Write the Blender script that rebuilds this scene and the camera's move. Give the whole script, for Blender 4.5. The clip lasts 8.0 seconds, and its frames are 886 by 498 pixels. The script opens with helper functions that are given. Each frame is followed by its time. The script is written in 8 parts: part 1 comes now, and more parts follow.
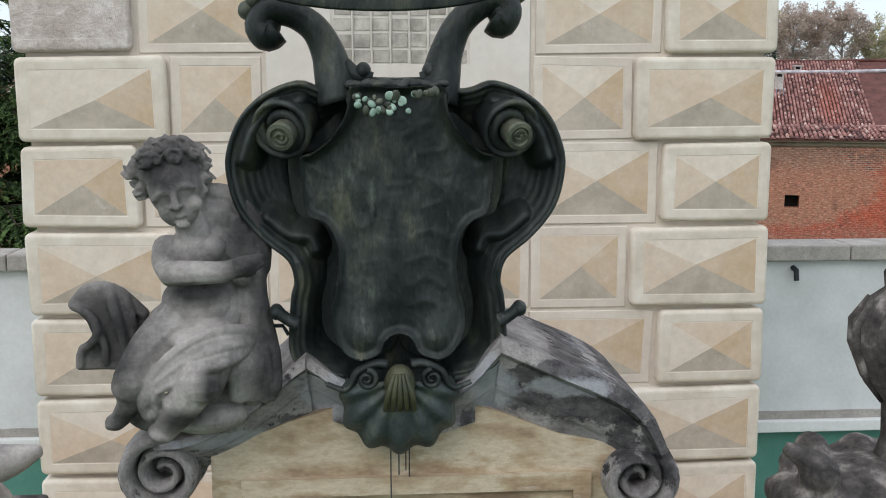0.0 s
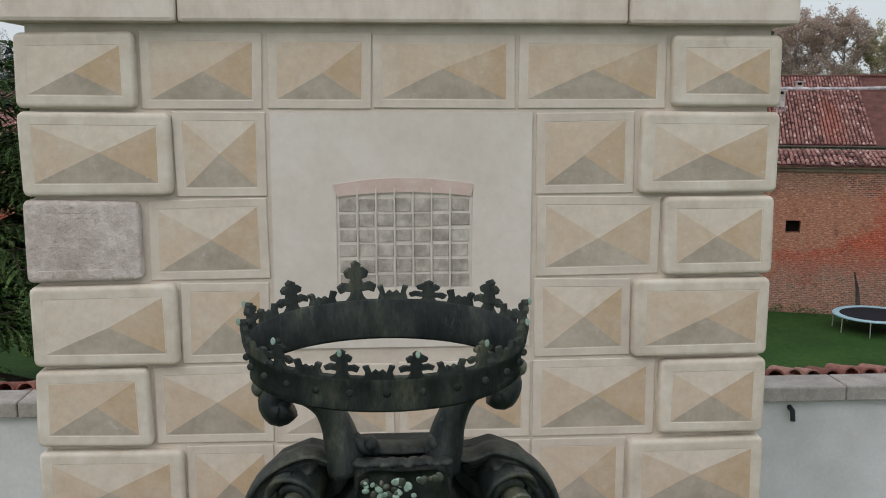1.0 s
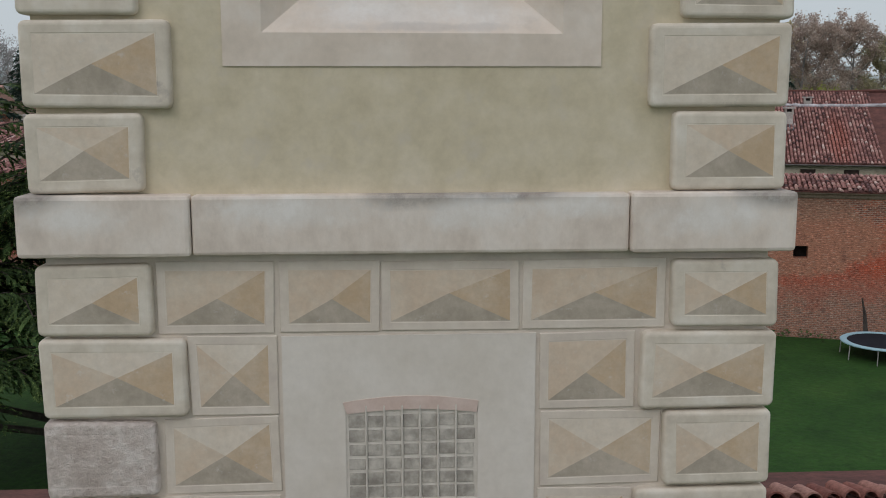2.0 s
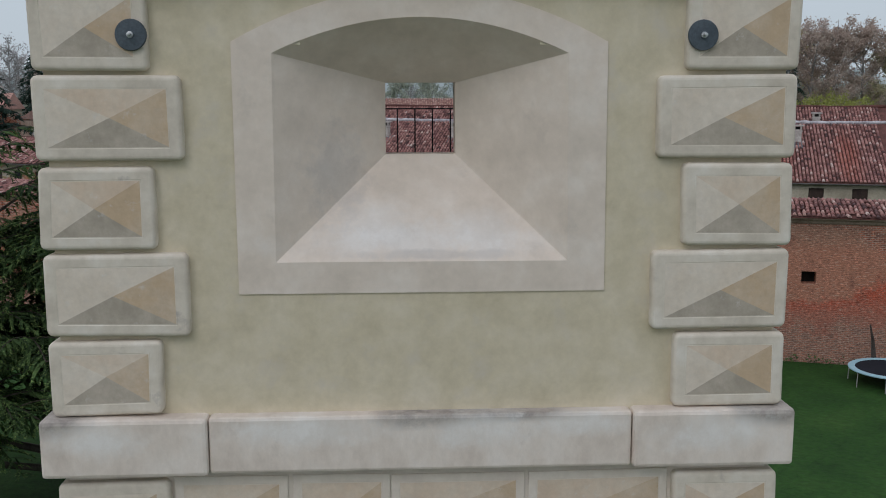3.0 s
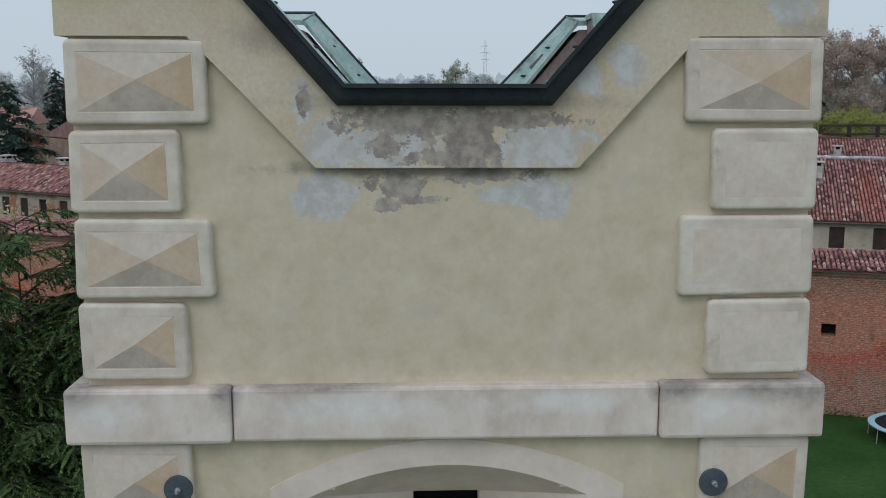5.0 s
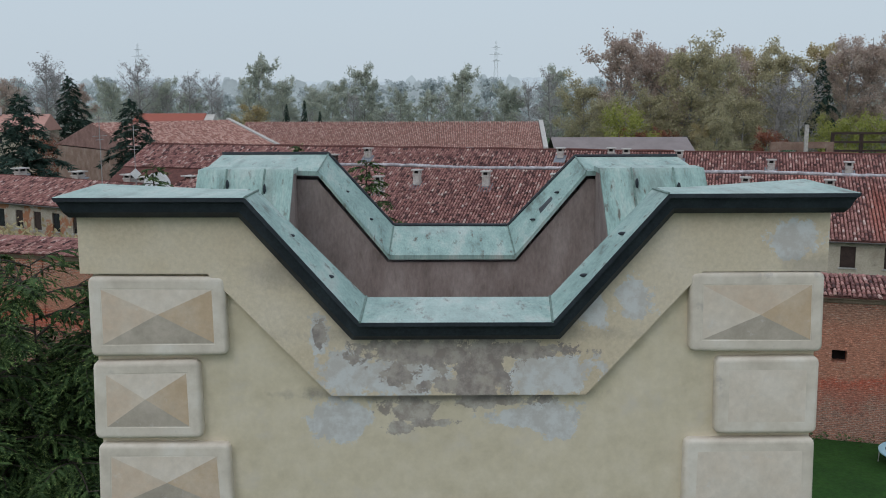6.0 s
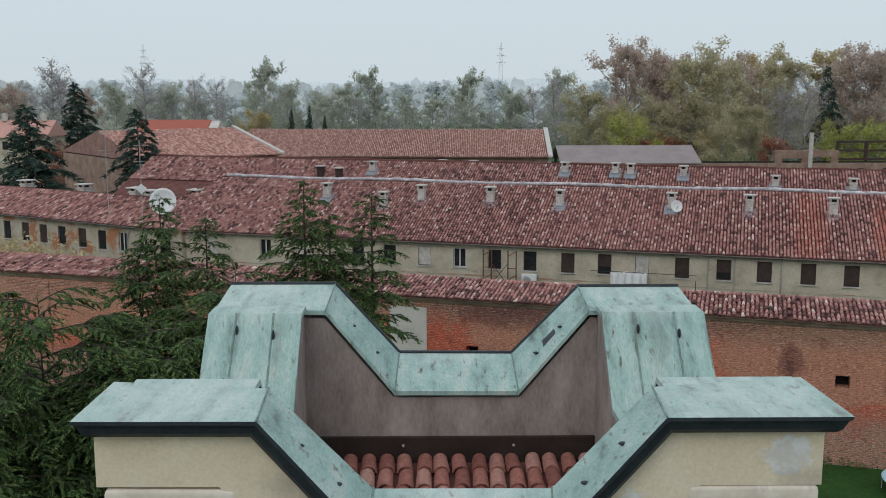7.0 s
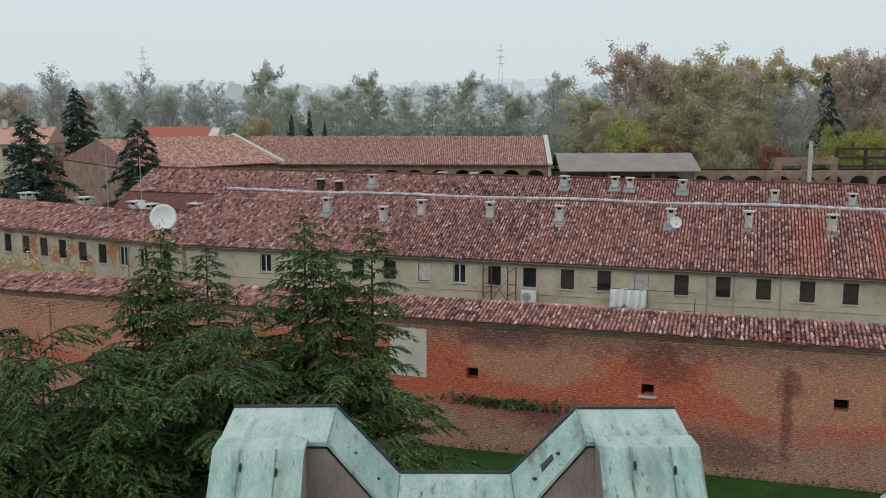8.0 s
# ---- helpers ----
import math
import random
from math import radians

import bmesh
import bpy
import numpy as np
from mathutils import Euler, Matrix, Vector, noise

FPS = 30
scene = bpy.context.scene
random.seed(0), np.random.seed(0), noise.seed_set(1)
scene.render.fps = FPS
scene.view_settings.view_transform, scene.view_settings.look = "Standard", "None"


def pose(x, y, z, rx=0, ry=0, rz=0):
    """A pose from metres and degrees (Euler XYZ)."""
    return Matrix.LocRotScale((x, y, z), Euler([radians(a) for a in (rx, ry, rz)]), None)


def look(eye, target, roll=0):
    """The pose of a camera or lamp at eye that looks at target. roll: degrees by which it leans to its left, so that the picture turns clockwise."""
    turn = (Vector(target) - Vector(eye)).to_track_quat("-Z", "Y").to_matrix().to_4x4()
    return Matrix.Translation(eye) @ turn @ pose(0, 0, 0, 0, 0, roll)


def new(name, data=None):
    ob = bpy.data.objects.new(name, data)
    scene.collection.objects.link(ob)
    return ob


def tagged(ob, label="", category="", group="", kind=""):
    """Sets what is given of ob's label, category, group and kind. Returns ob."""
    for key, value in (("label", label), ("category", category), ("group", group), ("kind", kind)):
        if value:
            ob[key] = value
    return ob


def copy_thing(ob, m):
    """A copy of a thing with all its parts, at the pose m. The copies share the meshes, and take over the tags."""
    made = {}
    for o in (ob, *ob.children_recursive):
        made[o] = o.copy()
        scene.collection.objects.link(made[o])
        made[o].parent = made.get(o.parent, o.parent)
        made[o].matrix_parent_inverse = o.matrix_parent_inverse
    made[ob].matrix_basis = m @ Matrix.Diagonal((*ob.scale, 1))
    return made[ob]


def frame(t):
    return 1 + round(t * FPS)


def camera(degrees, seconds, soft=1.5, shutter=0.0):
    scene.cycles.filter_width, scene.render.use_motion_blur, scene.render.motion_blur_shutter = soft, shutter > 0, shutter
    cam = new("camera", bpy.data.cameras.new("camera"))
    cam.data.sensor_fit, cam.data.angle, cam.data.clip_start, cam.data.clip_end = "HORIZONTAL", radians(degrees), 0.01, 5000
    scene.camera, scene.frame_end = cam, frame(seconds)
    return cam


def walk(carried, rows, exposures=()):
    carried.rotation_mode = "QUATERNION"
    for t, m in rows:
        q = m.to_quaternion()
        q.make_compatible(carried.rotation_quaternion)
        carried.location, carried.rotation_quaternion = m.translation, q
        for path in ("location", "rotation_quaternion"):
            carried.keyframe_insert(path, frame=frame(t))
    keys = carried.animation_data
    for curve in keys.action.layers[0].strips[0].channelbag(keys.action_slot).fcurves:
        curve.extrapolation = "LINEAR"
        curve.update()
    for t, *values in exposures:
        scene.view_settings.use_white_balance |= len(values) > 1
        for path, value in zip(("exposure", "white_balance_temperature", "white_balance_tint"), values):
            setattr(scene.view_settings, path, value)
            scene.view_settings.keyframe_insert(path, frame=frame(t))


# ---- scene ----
# camera and its way: a drone that climbs straight up in front of the tower
cam = camera(48.3, 8.0, soft=1.0)
PATH = [
    # seconds, x, y, z, yaw, pitch, roll
    (0.0, -0.196, -6.955, 11.450, -3.82, -9.05, -0.06),
    (0.5, -0.198, -6.935, 12.228, -3.82, -9.06, -0.02),
    (1.0, -0.200, -6.905, 13.017, -3.71, -9.08, 0.0),
    (1.5, -0.192, -6.885, 13.803, -3.48, -9.09, 0.0),
    (3.0, -0.182, -6.892, 16.165, -2.74, -9.07, -0.12),
    (3.5, -0.195, -6.882, 16.960, -2.47, -9.08, -0.09),
    (4.0, -0.207, -6.868, 17.754, -2.18, -9.06, -0.14),
    (4.5, -0.215, -6.862, 18.550, -1.88, -9.06, -0.13),
    (5.0, -0.222, -6.855, 19.345, -1.60, -9.05, -0.14),
    (6.5, -0.226, -6.820, 21.750, -0.79, -9.07, -0.08),
    (7.0, -0.229, -6.803, 22.512, -0.73, -9.07, -0.03),
    (7.5, -0.226, -6.775, 23.258, -0.73, -9.07, -0.03),
    (8.0, -0.229, -6.738, 24.020, -0.74, -9.07, -0.03),
]


def aimed(x, y, z, yaw, pitch, roll):
    a, b = radians(yaw), radians(pitch)
    way = Vector((-math.sin(a) * math.cos(b), math.cos(a) * math.cos(b), math.sin(b)))
    return look((x, y, z), Vector((x, y, z)) + way, roll)


EXPOSURES = [(0.0, 0.48, 6180, 11), (0.5, 0.26, 6280, 11.4), (1.0, -0.02, 6430, 12.6), (1.5, -0.29, 6420, 12.6), (3.0, -0.33, 6040, 12.2), (4.0, -0.32, 5980, 12.3), (5.0, -0.24, 5900, 11.2), (6.5, -0.16, 6050, 10), (7.0, -0.04, 6200, 9.6), (8.0, 0.05, 6400, 9.2)]
walk(cam, [(row[0], aimed(*row[1:])) for row in PATH], EXPOSURES)

# overcast daylight: pale cloud, brighter overhead, and a wide soft sun behind the camera
world = bpy.data.worlds.new("overcast")
scene.world = world
world.use_nodes = True
wn, wl = world.node_tree.nodes, world.node_tree.links
bg = wn["Background"]
sky = wn.new("ShaderNodeTexSky")
sky.sky_type = "NISHITA"
sky.sun_disc = False
SUN_HIGH, SUN_TURN = 38.0, 205.0
sky.sun_elevation, sky.sun_rotation = radians(SUN_HIGH), radians(SUN_TURN)
sky.dust_density, sky.air_density = 4.0, 1.5
cloud_co = wn.new("ShaderNodeTexCoord")
cloud_sep = wn.new("ShaderNodeSeparateXYZ")
wl.new(cloud_co.outputs["Generated"], cloud_sep.inputs[0])
cloud = wn.new("ShaderNodeValToRGB")
cloud.color_ramp.elements[0].position, cloud.color_ramp.elements[0].color = 0.0, (8.2, 9.0, 9.2, 1)
cloud.color_ramp.elements[1].position, cloud.color_ramp.elements[1].color = 1.0, (13.0, 13.2, 13.8, 1)
low = cloud.color_ramp.elements.new(0.10)
low.color = (8.1, 9.0, 9.4, 1)
wl.new(cloud_sep.outputs["Z"], cloud.inputs[0])
wmix = wn.new("ShaderNodeMix")
wmix.data_type = "RGBA"
wmix.inputs["Factor"].default_value = 0.9
wl.new(sky.outputs[0], wmix.inputs["A"])
wl.new(cloud.outputs[0], wmix.inputs["B"])
wl.new(wmix.outputs["Result"], bg.inputs["Color"])
bg.inputs["Strength"].default_value = 0.085

sun_data = bpy.data.lights.new("sun", "SUN")
sun_data.energy, sun_data.angle, sun_data.color = 0.6, radians(25), (1.0, 0.96, 0.9)
sun = new("sun", sun_data)
sun_way = Vector((-0.45, -0.72, 0.75))
sun.matrix_world = look(sun_way * 60, (0, 0, 0))

# ---- materials ----
def ramp_into(nodes, stops):
    r = nodes.new("ShaderNodeValToRGB")
    e = r.color_ramp.elements
    e[0].position, e[0].color = stops[0][0], (*stops[0][1], 1)
    e[1].position, e[1].color = stops[-1][0], (*stops[-1][1], 1)
    for p, c in stops[1:-1]:
        k = e.new(p)
        k.color = (*c, 1)
    return r


def noise_into(nodes, links, vec, scale, detail=5, rough=0.6):
    n = nodes.new("ShaderNodeTexNoise")
    n.inputs["Scale"].default_value, n.inputs["Detail"].default_value, n.inputs["Roughness"].default_value = scale, detail, rough
    links.new(vec, n.inputs["Vector"])
    return n


def blend_into(nodes, links, a, b, fac, mode="MIX"):
    m = nodes.new("ShaderNodeMix")
    m.data_type, m.blend_type = "RGBA", mode
    for sock, val in ((m.inputs["A"], a), (m.inputs["B"], b), (m.inputs["Factor"], fac)):
        if isinstance(val, (int, float)):
            sock.default_value = val
        elif isinstance(val, tuple):
            sock.default_value = (*val, 1)
        else:
            links.new(val, sock)
    return m.outputs["Result"]


def start_mat(name, rough, metal=0.0, shift=True):
    """A new material with its shader and its coordinates, shifted for each object."""
    m = bpy.data.materials.new(name)
    m.use_nodes = True
    nodes, links = m.node_tree.nodes, m.node_tree.links
    sh = nodes["Principled BSDF"]
    sh.inputs["Roughness"].default_value, sh.inputs["Metallic"].default_value = rough, metal
    sh.inputs["Specular IOR Level"].default_value = 0.3
    co = nodes.new("ShaderNodeTexCoord").outputs["Object"]
    if shift:
        info = nodes.new("ShaderNodeObjectInfo")
        times = nodes.new("ShaderNodeMath")
        times.operation, times.inputs[1].default_value = "MULTIPLY", 37.0
        links.new(info.outputs["Random"], times.inputs[0])
        add = nodes.new("ShaderNodeVectorMath")
        links.new(co, add.inputs[0])
        links.new(times.outputs[0], add.inputs[1])
        co = add.outputs[0]
    return m, nodes, links, sh, co


def bump_into(nodes, links, sh, height, strength, distance=0.01):
    b = nodes.new("ShaderNodeBump")
    b.inputs["Strength"].default_value, b.inputs["Distance"].default_value = strength, distance
    links.new(height, b.inputs["Height"])
    links.new(b.outputs[0], sh.inputs["Normal"])


def mottled(name, stops, scale=2.0, fine=30.0, rough=0.85, bump=0.25, metal=0.0, grain=0.35, distance=0.01, patch=None, shift=True, stretch=None):
    """Large soft patches of the colours in stops, and a fine grain. patch: (colour, noise scale, threshold, width) of worn or stained spots."""
    m, nodes, links, sh, co = start_mat(name, rough, metal, shift)
    if stretch:
        mp = nodes.new("ShaderNodeMapping")
        mp.inputs["Scale"].default_value = stretch
        links.new(co, mp.inputs["Vector"])
        co = mp.outputs[0]
    big = noise_into(nodes, links, co, scale, 6, 0.62)
    col = ramp_into(nodes, stops)
    links.new(big.outputs["Fac"], col.inputs[0])
    small = noise_into(nodes, links, co, fine, 5, 0.7)
    tone = ramp_into(nodes, [(0.25, (1 - grain,) * 3), (0.75, (1 + grain * 0.6,) * 3)])
    links.new(small.outputs["Fac"], tone.inputs[0])
    out = blend_into(nodes, links, col.outputs[0], tone.outputs[0], 1.0, "MULTIPLY")
    if patch:
        pc, ps, pt, pw = patch
        pn = noise_into(nodes, links, co, ps, 7, 0.65)
        pr = ramp_into(nodes, [(pt, (0, 0, 0)), (min(pt + pw, 1), (1, 1, 1))])
        links.new(pn.outputs["Fac"], pr.inputs[0])
        out = blend_into(nodes, links, out, pc, pr.outputs[0])
    links.new(out, sh.inputs["Base Color"])
    if bump:
        bump_into(nodes, links, sh, small.outputs["Fac"], bump, distance)
    return m


def by_piece(name, stops, rough=0.9, island=True, fine=25.0, grain=0.3, bump=0.2):
    """A colour picked for each tile, leaf or blade, with grain on it."""
    m, nodes, links, sh, co = start_mat(name, rough)
    col = ramp_into(nodes, stops)
    if island:
        links.new(nodes.new("ShaderNodeNewGeometry").outputs["Random Per Island"], col.inputs[0])
    else:
        links.new(nodes.new("ShaderNodeObjectInfo").outputs["Random"], col.inputs[0])
    small = noise_into(nodes, links, co, fine, 4, 0.7)
    tone = ramp_into(nodes, [(0.3, (1 - grain,) * 3), (0.7, (1 + grain * 0.5,) * 3)])
    links.new(small.outputs["Fac"], tone.inputs[0])
    links.new(blend_into(nodes, links, col.outputs[0], tone.outputs[0], 1.0, "MULTIPLY"), sh.inputs["Base Color"])
    if bump:
        bump_into(nodes, links, sh, small.outputs["Fac"], bump)
    return m


def worn_paint(name, paint, under, amount=0.5):
    """Faded fresco paint through which the limewash shows in cloudy patches, with small flakes and brushy streaks."""
    m, nodes, links, sh, co = start_mat(name, 0.92)
    wear = noise_into(nodes, links, co, 3.2, 7, 0.68)
    wr = ramp_into(nodes, [(amount - 0.16, (0.0, 0.0, 0.0)), (amount + 0.14, (0.95, 0.95, 0.95))])
    links.new(wear.outputs["Fac"], wr.inputs[0])
    base = blend_into(nodes, links, paint, under, wr.outputs[0])
    flake = noise_into(nodes, links, co, 11.0, 6, 0.75)
    fr = ramp_into(nodes, [(0.60, (0, 0, 0)), (0.72, (0.7, 0.7, 0.7))])
    links.new(flake.outputs["Fac"], fr.inputs[0])
    base = blend_into(nodes, links, base, tuple(0.5 * (a + 0.66) for a in under), fr.outputs[0])
    small = noise_into(nodes, links, co, 16, 6, 0.7)
    tone = ramp_into(nodes, [(0.25, (0.88,) * 3), (0.75, (1.08,) * 3)])
    links.new(small.outputs["Fac"], tone.inputs[0])
    links.new(blend_into(nodes, links, base, tone.outputs[0], 1.0, "MULTIPLY"), sh.inputs["Base Color"])
    bump_into(nodes, links, sh, small.outputs["Fac"], 0.12, 0.006)
    return m


GROUND_Z = -0.6


def oval_into(nodes, links, co, wob, cx, cz, rx, rz, soft=0.22, ragged=1.3):
    """A mask for an oval part of an upright wall, with a ragged edge."""
    mp = nodes.new("ShaderNodeMapping")
    mp.inputs["Location"].default_value = (-cx / rx, 0, -(cz - GROUND_Z) / rz)
    mp.inputs["Scale"].default_value = (1 / rx, 0, 1 / rz)
    links.new(co, mp.inputs["Vector"])
    ln = nodes.new("ShaderNodeVectorMath")
    ln.operation = "LENGTH"
    links.new(mp.outputs[0], ln.inputs[0])
    ad = nodes.new("ShaderNodeMath")
    ad.operation, ad.inputs[1].default_value = "MULTIPLY_ADD", ragged
    links.new(wob.outputs["Fac"], ad.inputs[0])
    links.new(ln.outputs["Value"], ad.inputs[2])
    hf = nodes.new("ShaderNodeMath")
    hf.operation, hf.inputs[1].default_value = "MULTIPLY", 0.25
    links.new(ad.outputs[0], hf.inputs[0])
    edge = 0.25 * (0.5 * ragged + 1)
    r = ramp_into(nodes, [(max(edge - 0.25 * soft, 0), (1, 1, 1)), (min(edge + 0.25 * soft, 1), (0, 0, 0))])
    links.new(hf.outputs[0], r.inputs[0])
    return r.outputs[0]


def tail(m, nodes, sh):
    """The socket that feeds a finished material's colour."""
    return sh.inputs["Base Color"].links[0].from_socket


def marked(m, marks, wob_scale, detail=7):
    """Adds flaked, stained, paler or darker patches (colour a, colour b, mix, soft, ragged, ovals) to a finished
    material of the tower.
    """
    nodes, links = m.node_tree.nodes, m.node_tree.links
    sh = nodes["Principled BSDF"]
    co = nodes.new("ShaderNodeTexCoord").outputs["Object"]
    wob = noise_into(nodes, links, co, wob_scale, detail, 0.72)
    two = noise_into(nodes, links, co, wob_scale * 1.4, 6, 0.7)
    out = tail(m, nodes, sh)
    for ca, cb, amount, soft, ragged, ovals in marks:
        tone = ramp_into(nodes, [(0.42, ca), (0.58, cb)])
        links.new(two.outputs["Fac"], tone.inputs[0])
        for o in ovals:
            mask = oval_into(nodes, links, co, wob, *o, soft, ragged)
            out = blend_into(nodes, links, out, blend_into(nodes, links, out, tone.outputs[0], amount), mask)
    links.new(out, sh.inputs["Base Color"])
    return m


LIME = (0.650, 0.582, 0.485)
lime = mottled("limewashed_quoin", [(0.32, (0.545, 0.48, 0.395)), (0.5, LIME), (0.68, (0.725, 0.67, 0.585))], 3.4, 14, 0.92, 0.12, grain=0.07, patch=((0.44, 0.39, 0.345), 4.5, 0.64, 0.12))
light_paint = worn_paint("pale_facet", (0.640, 0.550, 0.445), (0.700, 0.628, 0.535), 0.5)
peach_paint = worn_paint("peach_facet", (0.610, 0.482, 0.362), (0.66, 0.575, 0.47), 0.54)
ochre_paint = worn_paint("ochre_facet", (0.535, 0.402, 0.268), (0.61, 0.51, 0.40), 0.57)
grey_paint = worn_paint("umber_facet", (0.385, 0.335, 0.268), (0.54, 0.47, 0.39), 0.53)
raw_stone = mottled("bare_pink_stone", [(0.3, (0.50, 0.42, 0.37)), (0.5, (0.61, 0.53, 0.48)), (0.58, (0.70, 0.63, 0.58)), (0.75, (0.75, 0.69, 0.64))], 6, 22, 0.95, 0.9, grain=0.16, distance=0.03, patch=((0.42, 0.35, 0.31), 9.0, 0.6, 0.08))
PALE_SCAR, BROWN_SCAR, DARK_GREY = (0.60, 0.60, 0.58), (0.27, 0.23, 0.205), (0.17, 0.155, 0.145)
field = marked(mottled("ochre_plaster", [(0.30, (0.545, 0.475, 0.335)), (0.5, (0.615, 0.54, 0.395)), (0.70, (0.665, 0.59, 0.455))], 4.5, 14, 0.93, 0.12, grain=0.08, patch=((0.58, 0.52, 0.43), 3.3, 0.56, 0.2)), [
    (PALE_SCAR, (0.50, 0.48, 0.45), 1.0, 0.03, 3.6, [(-0.84, 18.63, 0.22, 0.17), (0.56, 18.66, 0.32, 0.11), (0.72, 18.58, 0.14, 0.12)]),
    (BROWN_SCAR, (0.45, 0.41, 0.36), 0.9, 0.03, 4.2, [(-0.35, 18.70, 0.22, 0.08), (0.25, 18.76, 0.40, 0.06), (-0.45, 18.57, 0.10, 0.05), (-0.15, 18.6, 0.15, 0.03)]),
    # dark strip along the frieze's lower edge
    (DARK_GREY, BROWN_SCAR, 0.7, 0.25, 1.6, [(-0.1, 18.83, 0.95, 0.07)])], 5.5)
blocky = mottled("lime_field", [(0.3, (0.575, 0.50, 0.436)), (0.5, (0.648, 0.574, 0.488)), (0.72, (0.705, 0.639, 0.560))], 2.8, 14, 0.93, 0.12, grain=0.07)
band_mat = marked(mottled("grey_lime_course", [(0.30, (0.575, 0.49, 0.42)), (0.5, (0.695, 0.61, 0.53)), (0.70, (0.77, 0.70, 0.63))], 2.6, 14, 0.92, 0.2, grain=0.08, patch=((0.55, 0.48, 0.42), 3.2, 0.62, 0.16), stretch=(1.2, 1, 0.8)), [
    # dirt stains along the top edges and at the ends
    (DARK_GREY, (0.34, 0.31, 0.28), 0.75, 0.5, 2.2, [(-2.62, 17.27, 0.17, 0.12), (2.35, 17.27, 0.45, 0.12), (1.62, 17.27, 0.16, 0.10), (-1.56, 17.26, 0.10, 0.14), (2.55, 13.88, 0.30, 0.10), (-2.6, 13.88, 0.22, 0.10), (0.6, 13.89, 0.5, 0.05), (-0.9, 17.29, 0.5, 0.04), (0.1, 13.86, 0.35, 0.07)]),
    ((0.80, 0.775, 0.74), (0.72, 0.68, 0.63), 0.7, 0.5, 3.0, [(-2.3, 13.74, 0.3, 0.10), (-0.9, 13.78, 0.5, 0.09), (0.35, 13.76, 0.3, 0.12), (1.2, 13.8, 0.3, 0.08), (2.1, 13.72, 0.4, 0.12), (-2.4, 17.1, 0.25, 0.12), (-0.6, 17.12, 0.6, 0.10), (0.8, 17.16, 0.4, 0.08), (2.0, 17.1, 0.3, 0.12)])], 4.0)
niche_mat = marked(mottled("pale_pinkish_plaster", [(0.3, (0.62, 0.535, 0.45)), (0.5, (0.695, 0.60, 0.51)), (0.72, (0.76, 0.68, 0.60))], 2.6, 14, 0.92, 0.12, grain=0.06, patch=((0.56, 0.49, 0.42), 2.2, 0.6, 0.15)), [
    ((0.78, 0.76, 0.735), (0.70, 0.67, 0.64), 0.5, 0.6, 2.6, [(0.0, 15.10, 0.80, 0.09), (-0.30, 15.22, 0.22, 0.13), (0.42, 15.18, 0.2, 0.12)]),
    # darker ovals: the left cheek's shade painted in, and the sill's front edge
    ((0.46, 0.42, 0.39), (0.55, 0.50, 0.46), 0.5, 0.3, 3.0, [(0.10, 15.02, 0.5, 0.03), (-0.6, 15.6, 0.2, 0.3)])], 4.0)
panel_mat = mottled("white_plaster", [(0.3, (0.64, 0.585, 0.515)), (0.7, (0.73, 0.68, 0.62))], 2.2, 14, 0.92, 0.12, grain=0.06)
frieze_mat = marked(mottled("peeling_frieze", [(0.25, (0.54, 0.44, 0.30)), (0.5, (0.63, 0.54, 0.395)), (0.75, (0.69, 0.61, 0.49))], 1.4, 32, 0.93, 0.25, grain=0.14), [
    (PALE_SCAR, (0.52, 0.49, 0.45), 1.0, 0.03, 3.8, [(-0.40, 18.98, 0.52, 0.16), (0.62, 18.97, 0.36, 0.15), (-0.99, 19.25, 0.07, 0.18), (0.95, 19.42, 0.10, 0.12), (1.22, 19.52, 0.14, 0.16), (-0.80, 19.0, 0.16, 0.16), (2.35, 19.95, 0.18, 0.12)]),
    (BROWN_SCAR, (0.42, 0.37, 0.32), 0.95, 0.03, 4.2, [(-0.20, 19.14, 0.50, 0.12), (0.15, 19.02, 0.24, 0.24), (-0.42, 18.98, 0.12, 0.09), (0.42, 19.16, 0.40, 0.06), (-0.05, 18.90, 0.22, 0.06), (-0.98, 19.28, 0.05, 0.10)]),
    # dark strips below the capping and at the frieze's lower end
    (DARK_GREY, (0.30, 0.26, 0.23), 0.4, 0.4, 2.4, [(0.0, 19.27, 1.0, 0.06), (-1.15, 19.72, 0.3, 0.10), (2.5, 19.74, 0.2, 0.08)])], 6.5)
# brown render, darker than the tower's outer plaster
inner_render = mottled("mauve_render", [(0.25, (0.16, 0.13, 0.115)), (0.45, (0.27, 0.228, 0.208)), (0.6, (0.33, 0.285, 0.262)), (0.75, (0.41, 0.36, 0.33))], 2.2, 24, 0.95, 0.35, grain=0.25, patch=((0.13, 0.105, 0.085), 3.2, 0.60, 0.14), stretch=(1.3, 1, 0.5))
